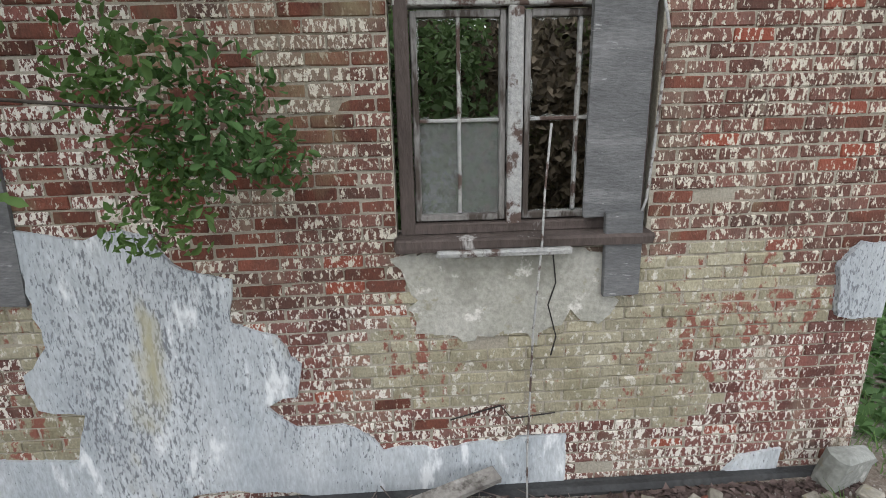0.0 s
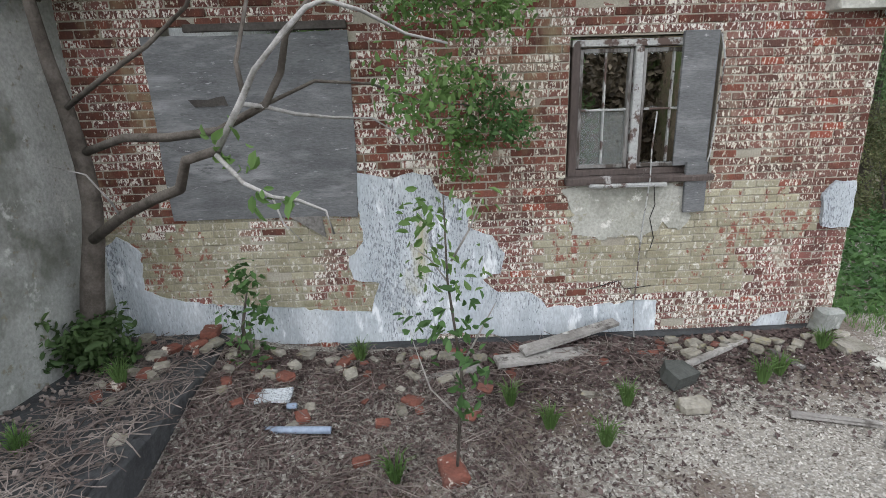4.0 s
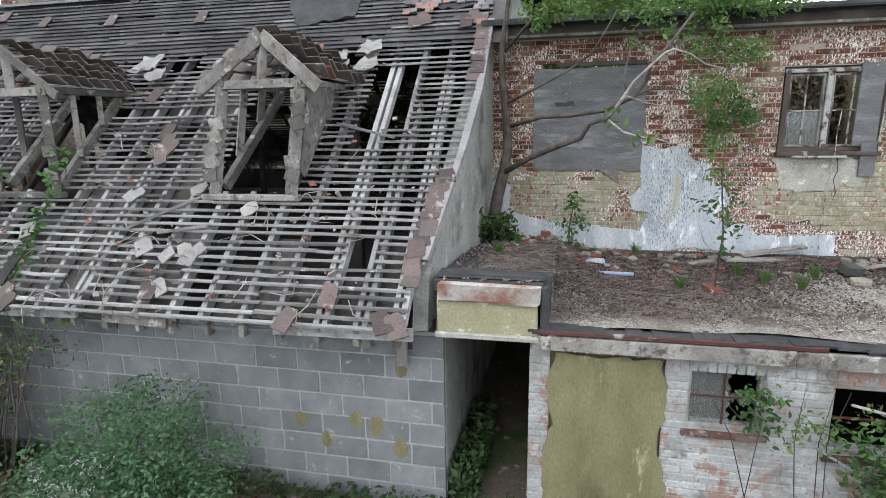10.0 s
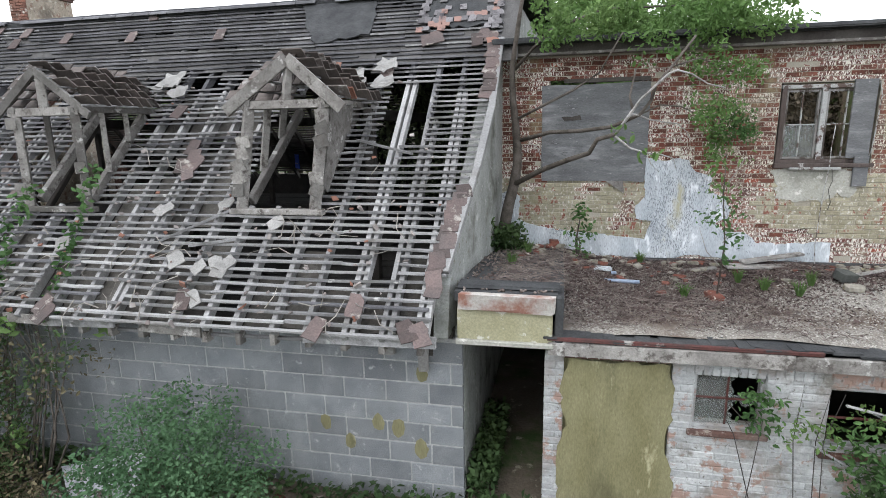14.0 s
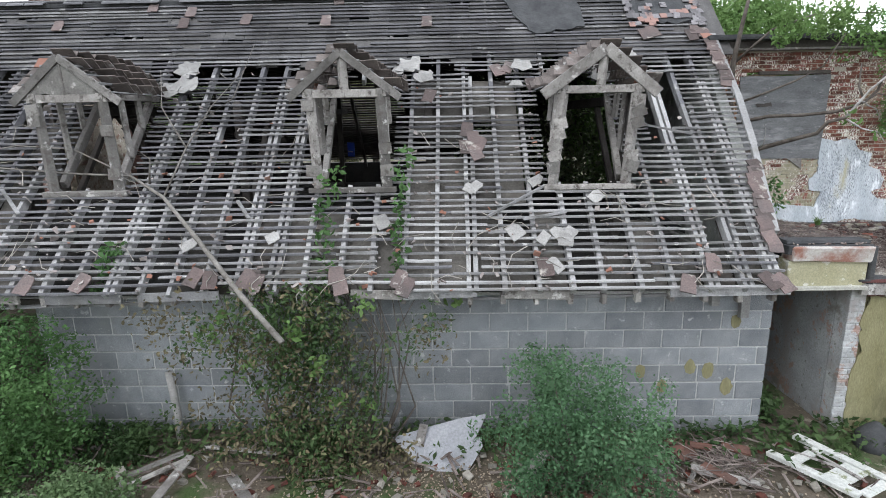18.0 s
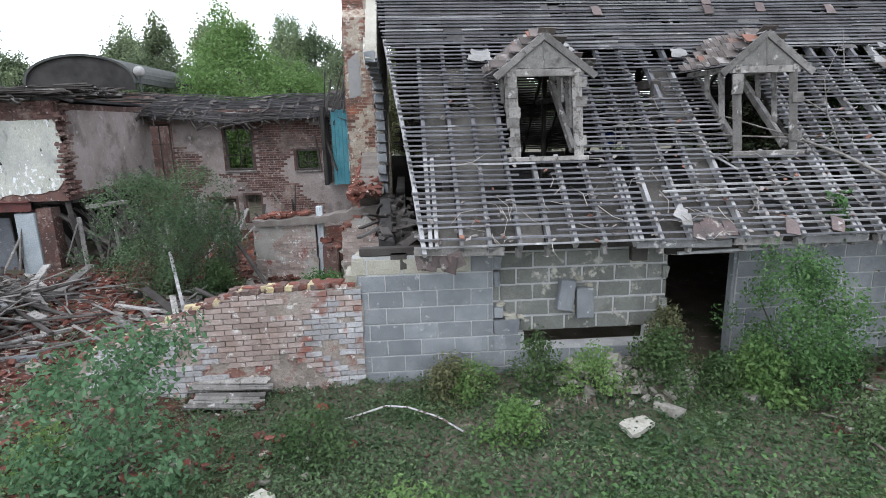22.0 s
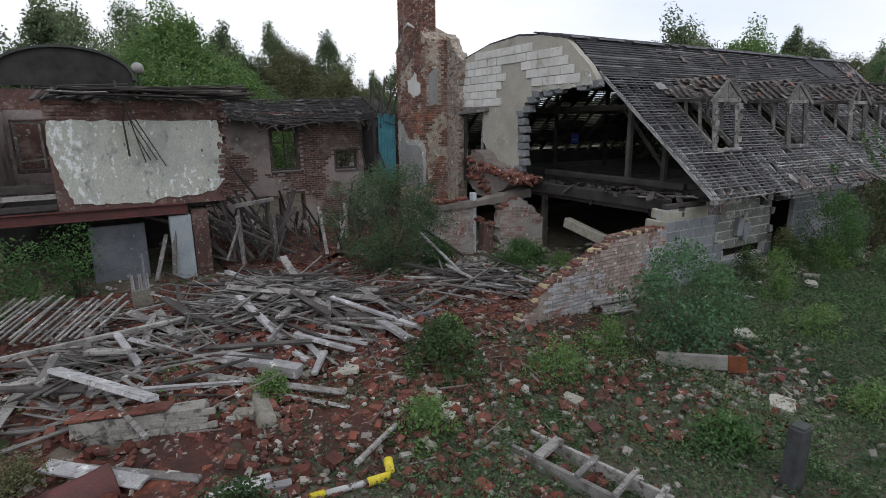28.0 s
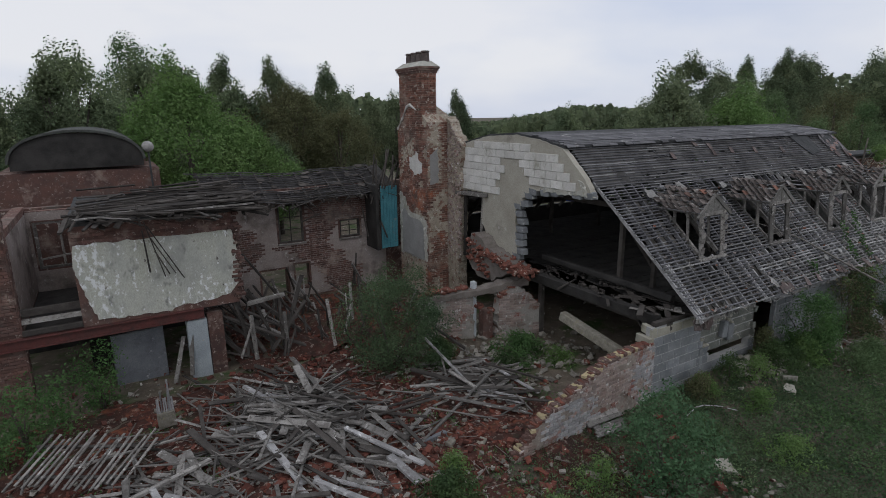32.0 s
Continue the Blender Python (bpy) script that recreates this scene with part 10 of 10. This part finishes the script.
pts, nor = crown_points(r_, [(-1.0, -0.1, 1.75), (-0.7, -0.3, 1.25), (0.6, -0.25, 0.75), (0.1, -0.4, 1.3), (0.55, -0.2, 1.9), (-1.25, 0.1, 1.5), (1.5, 0.1, 1.9), (0.25, -0.4, 0.9), (-0.1, -0.4, 1.7)], 26, 0.07)
part("bright_foliage", leaves_mesh("bright", pts, nor, 0.06, M["leaf_light"], 4), None, cr, "yellow-green young leaves")
for i in range(26):
    x = r_.uniform(-1.0, 1.0)
    part("stem", Geo().tube([(x * 0.6, -0.1, -0.1), (x + r_.uniform(-0.2, 0.2), -0.15, 0.7), (x + r_.uniform(-0.3, 0.3), 0.0, 1.4), (x + r_.uniform(-0.4, 0.4), 0.05, 2.05)], [0.014, 0.011, 0.008, 0.004], 5), M["bark"], cr, smooth=True)
for x, tops in ((0.1, 1.25), (0.95, 1.45), (-2.3, 0.5)):
    c2 = [(x + r_.uniform(-0.10, 0.10), 0.0 + 0.55 * f * tops, 1.95 + f * tops) for f in np.linspace(0, 1, 14)]
    pts, nor = crown_points(r_, c2, 12, 0.05)
    part("climbing_shoot", leaves_mesh("shoot", pts, nor, 0.06, M["leaf"], 8), None, cr)
# creeper at the windows of the low building
cw = thing("window_creeper", "green bramble growing out of the broken window", "creeper", at=(3.5, -0.2, 1.0))
sprig(cw, (0.0, -0.08, 0.25), 22, (0.26, 0.07, 0.26), 22, 0.036, M["leaf"], 61)
sprig(cw, (-0.95, -0.05, 0.55), 8, (0.12, 0.06, 0.18), 20, 0.036, M["leaf"], 62)
sprig(cw, (-0.4, -0.03, 0.45), 12, (0.4, 0.05, 0.12), 14, 0.032, M["leaf_light"], 63)
sprig(cw, (0.4, -0.1, -0.62), 20, (1.1, 0.10, 0.12), 18, 0.036, M["leaf_dark"], 64)
sprig(cw, (0.0, -0.06, -0.1), 14, (0.18, 0.07, 0.2), 20, 0.036, M["leaf_dark"], 66)
for i in range(5):
    x = r_.uniform(-1.2, 0.5)
    part("stem", Geo().tube([(x, 0.02, -0.95), (x + r_.uniform(-0.15, 0.15), -0.02, -0.3), (x + r_.uniform(-0.3, 0.3), 0.0, 0.3), (x + r_.uniform(-0.5, 0.4), -0.02, 0.75)], [0.006, 0.005, 0.004, 0.002], 5), M["darkwood"], cw, smooth=True)


# ---- ground cover ----
def cover(name, n, where, leaf, m, label, seed, hmax=0.10):
    r = np.random.RandomState(seed)
    xy = where(r, n)
    z = np.array([ground_z(float(a), float(b)) for a, b in xy])
    c = np.column_stack([xy, z + r.uniform(0.0, hmax, len(xy))])
    nor = np.tile(np.array([0, 0, 1.6]), (len(xy), 1))
    ob = part(name, leaves_mesh(name, c, nor, leaf, m, seed), None)
    return tagged(ob, label, "ground cover", kind="stuff")


def patchy(x0, x1, y0, y1, cut, seed):
    def f(r, n):
        p = np.column_stack([r.uniform(x0, x1, 4 * n), r.uniform(y0, y1, 4 * n)])
        rim = np.minimum(np.minimum(p[:, 0] - x0, x1 - p[:, 0]), np.minimum(p[:, 1] - y0, y1 - p[:, 1]))
        ok = np.array([noise.noise((float(a) * 0.8, float(b) * 0.8, seed)) > cut for a, b in p]) & (rim > r.uniform(0, 1.6, len(p)) ** 1.5)
        return p[ok][:n]
    return f


cover("ivy_cover", 60000, patchy(-15.5, -7.5, -9.0, 0.3, -0.6, 1), 0.036, M["leaf_ivy"], "ivy and weeds covering the ground", 201)
cover("weed_cover", 90000, patchy(-22.5, -12.5, -8.5, 0.2, -0.45, 2), 0.027, M["leaf_ivy"], "low weeds covering the ground", 202)
cover("weed_cover_light", 30000, patchy(-22.5, -8.0, -8.0, -0.6, 0.08, 3), 0.026, M["leaf_grey"], "brighter green weeds in patches", 203, 0.16)
cover("yard_weeds", 5200, patchy(-25.0, -15.0, -1.0, 5.0, 0.28, 4), 0.036, M["leaf"], "weeds sprouting through the rubble", 204, 0.14)
cover("wall_weeds", 4500, lambda r, n: np.column_stack([r.uniform(-9.0, 4.5, n), -0.05 - np.abs(r.normal(0, 0.35, n))]), 0.055, M["leaf_dark"], "weeds along the foot of the wall", 205, 0.2)
cover("far_weeds", 36000, patchy(-13.0, 4.5, -9.5, -1.6, -0.4, 5), 0.042, M["leaf"], "weeds on the open ground", 206, 0.14)
cover("passage_weeds", 900, lambda r, n: np.column_stack([r.uniform(0.02, 0.3, n), r.uniform(0.0, 1.6, n)]), 0.06, M["leaf_dark"], "weeds at the passage side", 207, 0.35)
cover("roof_side_grass", 100, lambda r, n: np.column_stack([r.uniform(6.0, 9.0, n), r.uniform(-3, -1, n)]), 0.05, M["leaf"], "weeds by the low building", 208)


# ---- trees ----
def make_tree(seed, h, w, m, per=105, leaf=0.125, clumps=125, slim=1.0):
    """A tree: tapered trunk, limbs and a crown of many leaf clumps."""
    r = np.random.RandomState(seed)
    th = thing("tree", "broad-leaved tree in full leaf behind the buildings", "tree", "trees behind the buildings")
    trunk = part("trunk", Geo().tube([(0, 0, -0.5), (0.05 * h * 0.2, 0, h * 0.3), (0.0, 0.1, h * 0.62), (0.1, 0, h * 0.9)], [0.03 * h, 0.024 * h, 0.014 * h, 0.004 * h], 8), M["bark"], th, smooth=True)
    cl = []
    lobes = [(r.uniform(0.3, 0.97), r.uniform(0, 6.283), r.uniform(0.75, 1.2)) for _ in range(11)]
    for i in range(clumps * 3):
        f = r.uniform(0.16, 1.0) ** 0.9
        a, q = r.uniform(0, 6.283), math.sqrt(r.uniform(0.15, 1))
        near = max(b * math.exp(-((f - c) / 0.13) ** 2) * (0.6 + 0.4 * math.cos(a - d)) for c, d, b in lobes)
        rad = w / 2 * (math.sin(math.pi * min(1, (f - 0.08) * 1.02)) ** 0.65) * (1 if f < 0.6 else (1 - (f - 0.6) * 0.9 * slim)) * (0.62 + 0.52 * near)
        cl.append((rad * q * math.cos(a), rad * q * math.sin(a), f * h))
    for i in range(26):
        x, y, z = cl[r.randint(len(cl))]
        if z > 0.55 * h:
            for u in (0.0, 0.35, 0.7, 1.0):
                cl.append((x * (1 + 0.12 * u), y * (1 + 0.12 * u), z + u * 0.09 * h))
    for i in range(7):
        tip = cl[r.randint(len(cl))]
        part("limb", Geo().tube([(0, 0, tip[2] * 0.45), (tip[0] * 0.5, tip[1] * 0.5, tip[2] * 0.75), tip], [0.010 * h, 0.007 * h, 0.002 * h], 5), M["bark"], trunk, smooth=True)
    pts, nor = crown_points(r, cl, max(per // 3, 8), w * 0.030 + 0.10)
    part("crown", leaves_mesh("crown", pts, nor, leaf, m, seed), None, th)
    return th


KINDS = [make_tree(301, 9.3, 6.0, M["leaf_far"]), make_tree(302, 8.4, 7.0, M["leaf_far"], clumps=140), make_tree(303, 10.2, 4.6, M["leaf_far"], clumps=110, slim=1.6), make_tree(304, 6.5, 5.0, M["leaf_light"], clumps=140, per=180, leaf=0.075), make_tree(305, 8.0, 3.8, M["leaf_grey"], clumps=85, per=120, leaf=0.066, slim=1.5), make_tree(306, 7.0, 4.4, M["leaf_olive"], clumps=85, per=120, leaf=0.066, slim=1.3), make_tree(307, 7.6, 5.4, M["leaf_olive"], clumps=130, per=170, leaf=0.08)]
rt = random.Random(9)
spots = []
for k in range(26):
    spots.append((-46 + 2.3 * k + rt.uniform(-0.8, 0.8), 32 + rt.uniform(-3, 5), rt.choice((0, 1, 2)), rt.uniform(0.80, 1.05) * (0.80 if 15 < k < 22 else 0.98 if k < 8 else 0.68 if k > 21 else 1.0)))
for k in range(16):
    spots.append((10 + 5.0 * k, 26 + rt.uniform(-3, 8), rt.choice((0, 1, 2)), rt.uniform(0.85, 1.15) * (0.66 if k < 3 else 1.0 if k < 4 else 1.19 if k < 9 else 1.45)))
for k in range(8):
    spots.append((-34 + 2.6 * k, 22 + rt.uniform(-2, 2), rt.choice((0, 1)), rt.uniform(0.5, 0.68)))
spots += [(-20.5, 19.8, 3, 1.22), (-22.6, 21.5, 3, 0.85), (-17.6, 21.0, 3, 0.9), (-21.6, 37.9, 4, 1.45), (-16.0, 36.0, 2, 0.95), (-12.6, 30.0, 6, 1.05), (-14.9, 29.0, 6, 0.9), (-10.3, 28.0, 6, 0.85), (-9.2, 33.0, 2, 0.9), (-25.5, 24.0, 2, 0.82)]
spots += [(-50 + 2.1 * k, 17 + rt.uniform(-3, 6), rt.choice((0, 4, 5)), rt.uniform(0.6, 0.8)) for k in range(9)]
spots += [(1.6, 8.2, 3, 1.05), (3.8, 8.8, 3, 1.0), (-0.8, 9.6, 1, 0.85), (7.0, 8.5, 4, 0.60), (8.8, 9.6, 5, 0.66), (10.6, 8.6, 4, 0.74), (12.6, 10.2, 5, 0.72), (7.6, 6.2, 5, 0.44), (9.6, 6.6, 5, 0.5), (11.8, 6.2, 4, 0.62), (14.6, 8.0, 4, 0.85), (17.0, 9.5, 5, 0.85), (9.6, 14.0, 4, 0.7), (12.5, 14.5, 5, 0.75), (16.0, 14.0, 4, 0.95), (20.0, 12.0, 5, 1.1)]
used = set()
for x, y, k, s in spots:
    m4 = pose(x, y, ground_z(x, y) if -36 < x < 16 and y < 18 else 0.1, 0, 0, rt.uniform(0, 360)) @ Matrix.Scale(s, 4)
    if k not in used:
        used.add(k)
        KINDS[k].matrix_world = m4
    else:
        c = copy_thing(KINDS[k], Matrix())
        c.matrix_world = m4
g = []
rs = np.random.RandomState(70)
n = 46000
ang = rs.uniform(-1.2, 1.5, n)
dist = rs.uniform(90, 170, n)
hh = rs.uniform(0, 1, n) ** 0.7
top = 7.5 + 2.2 * np.sin(ang * 7) + 1.5 * np.sin(ang * 17 + 1)
c = np.column_stack([-23 + dist * np.sin(ang), -7 + dist * np.cos(ang), hh * top])
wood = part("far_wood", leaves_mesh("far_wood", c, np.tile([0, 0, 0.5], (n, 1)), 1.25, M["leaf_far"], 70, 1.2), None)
tagged(wood, "distant wood closing the horizon", "wood", kind="stuff")

# ---- bricks of the upper wall, singly where the camera passes nearest ----
ru = random.Random(33)
WIDE = [Geo().box((0.163, 0.035, 0.050), (0, 0, 0), None, 0.005, 0.0025, random.Random(60 + i)).mesh("brick", M["brick"]) for i in range(4)]
M["limebrick"] = mat("limewashed_brick", (0.38, 0.345, 0.235), (0.48, 0.45, 0.34), 2.2, 0.92, 0.5, 60, rand=0.18, island=0.18, streak=(1.6, 1.6, 1.0), spots=[((0.24, 0.10, 0.075), 9.0, 0.57, 0.62, 1.2, 0.4), ((0.56, 0.54, 0.48), 20.0, 0.56, 0.62), ((0.24, 0.225, 0.15), 3.0, 0.56, 0.70)])
LIMED = [Geo().box((0.163, 0.035, 0.050), (0, 0, 0), None, 0.005, 0.0025, random.Random(66 + i)).mesh("brick", M["limebrick"]) for i in range(3)]


def limed(u, z):
    """Where limewash is left on the bricks: under the boarded window and in a wide patch below the casement."""
    if u < 2.1:
        return 2.4 < z < 3.24 and noise.noise((u * 2.2, z * 3.0, 8)) > -0.28
    e = ((u - 4.3) / 1.05) ** 2 + ((z - 2.95) / 0.50) ** 2 + 0.9 * noise.noise((u * 2.3, z * 3.4, 12))
    return e < 0.85


M["barebrick"] = mat("bare_dark_brick", (0.265, 0.095, 0.066), (0.16, 0.075, 0.058), 5.0, 0.9, 0.5, 70, rand=0.35, island=0.35, streak=(2.0, 2.0, 1.0), spots=[((0.50, 0.46, 0.38), 26.0, 0.585, 0.63), ((0.24, 0.19, 0.12), 1.2, 0.55, 0.70)])
BARE = [Geo().box((0.163, 0.035, 0.050), (0, 0, 0), None, 0.005, 0.0025, random.Random(90 + i)).mesh("brick", M["barebrick"]) for i in range(3)]


def bare(u, z):
    """Bricks that lost their paint, most of them towards the boarded window and the eaves."""
    return ru.random() < (0.46 if u < 3.4 and z > 3.2 else 0.24 if z > 4.3 else 0.10)


rest, rest_lime, rest_bare = Geo(), Geo(), Geo()
RISE, PITCH_U = 0.0565, 0.171
r, z = 0, UZ0 + 0.08
while z < UZ1 - 0.03:
    u = UX0 - (PITCH_U / 2 if r % 2 else 0)
    while u < UX1:
        a, b = max(u, UX0), min(u + PITCH_U, UX1)
        for h in upper_holes:
            if h[2] < z < h[3]:
                if h[0] <= a and b <= h[1]:
                    a = b
                elif a < h[0] < b:
                    b = h[0]
                elif a < h[1] < b:
                    a = h[1]
        if b - a > 0.03 and ru.random() > 0.006:
            dep = ru.uniform(-0.005, 0.005)
            c = (a + b) / 2
            if 2.5 < c < 5.5 and 3.12 < z < 4.32:
                ob = part("brick", LIMED[ru.randrange(3)] if limed(c, z) else BARE[ru.randrange(3)] if bare(c, z) else WIDE[ru.randrange(4)], None, wall_upper)
                ob.matrix_world = Matrix.LocRotScale((c, UY + 0.006 + dep, z), Euler((ru.uniform(-0.02, 0.02), ru.uniform(-0.012, 0.012), ru.uniform(-0.015, 0.015))), ((b - a - 0.008) / 0.163, 1, 1))
            else:
                (rest_lime if limed(c, z) else rest_bare if bare(c, z) else rest).box((b - a - 0.008, 0.035, 0.050), (c, UY + 0.006 + dep, z), None, 0.005, 0.0025, ru)
        u += PITCH_U
    z += RISE
    r += 1
ob = part("bare_brickwork", rest_bare, M["barebrick"], wall_upper)
ob["kind"] = "stuff"
ob = part("limewashed_brickwork", rest_lime, M["limebrick"], wall_upper)
ob["kind"] = "stuff"
ob = part("brickwork", rest, M["brick_joined"], wall_upper)
ob["kind"] = "stuff"
g = Geo()
brick_field(g, lambda u, z, d: (UX1 - 0.005 + d, u, z), UY, UY + 4.0, 2.05, 4.75, lambda u, z: True, 0.171, 0.0565, 0.02, ru)
ob = part("brickwork_side", g, M["brick_joined"], wall_upper)
ob["kind"] = "stuff"

# ---- painted bricks of the low wall ----
WB = [Geo().box((0.205, 0.03, 0.062), (0, 0, 0), None, 0.006, 0.003, random.Random(80 + i)).mesh("brick", M["whitebrick"]) for i in range(3)]
rest = Geo()
count = 0
for r in range(28):
    z = 0.04 + 0.07 * r
    if z > 1.92:
        break
    u = FX0 - (0.108 if r % 2 else 0)
    while u < 9.0:
        a, b = max(u, FX0), min(u + 0.215, 9.0)
        for h in low_holes:
            if h[2] < z < h[3] + (0.0 if h is PANEL else 0.0):
                if h[0] <= a and b <= h[1]:
                    a = b
                elif a < h[0] < b:
                    b = h[0]
                elif a < h[1] < b:
                    a = h[1]
        if b - a > 0.03:
            c = (a + b) / 2
            if 0.7 < c < 3.4 and z > 0.55 and count < 300:
                count += 1
                ob = part("brick", WB[ru.randrange(3)], None, wall_low)
                ob.matrix_world = Matrix.LocRotScale((c, FY + 0.002 + ru.uniform(-0.004, 0.004), z), Euler((0, ru.uniform(-0.01, 0.01), 0)), ((b - a - 0.009) / 0.205, 1, 1))
            else:
                rest.box((b - a - 0.009, 0.03, 0.062), (c, FY + 0.002 + ru.uniform(-0.004, 0.004), z), None, 0.006, 0.003, ru)
        u += 0.215
ob = part("brickwork", rest, M["whitebrick"], wall_low)
ob["kind"] = "stuff"
# render spilling over the edges of the blocked doorway
part("render_edge", Geo().prism(ragged([(0.93, 0.0), (0.90, 0.9), (0.98, 1.2), (0.92, 1.55), (1.0, 1.86), (1.85, 1.86), (1.92, 1.5), (1.86, 1.1), (1.95, 0.7), (1.9, 0.0)], 0.07, 0.02, ru), lambda u, v, d: (u, FY - 0.012 - d, v), 0.012), M["ochre"], wall_low, "ochre render spilling over the brick edges")
for k in range(9):
    part("soldier_brick", Geo().box((0.092, 0.03, 0.10), (1.0 + 0.102 * k, FY + 0.0, 1.92), None, 0.005, 0.003, ru), M["redbrick"], wall_low)
SOLD = Geo().box((0.064, 0.03, 0.14), (0, 0, 0), None, 0.005, 0.003, ru).mesh("soldier_brick", M["whitebrick"])
for k in range(62):
    ob = part("soldier_brick", SOLD, None, wall_low)
    ob.matrix_world = Matrix.LocRotScale((2.02 + 0.071 * k, FY - 0.004 + ru.uniform(-0.002, 0.002), 1.86), Euler((0, ru.uniform(-0.03, 0.03), 0)), None)
# ---- litter on the passage roof ----
g = Geo()
for k in range(700):
    x, y = ru.uniform(0.0, 0.84), ru.uniform(-0.2, 2.4)
    q = ru.uniform(0.006, 0.016)
    zz = 2.495 - 0.058 * (y + 0.2) + q * 0.4
    g.box((q * 2, q * 1.6, q), (x, y, zz), Euler((ru.random(), ru.random(), ru.random() * 6)).to_matrix())
ob = tagged(part("passage_roof_litter", g, M["twig"]), "grit and leaf litter on the passage roof", "litter", kind="stuff")
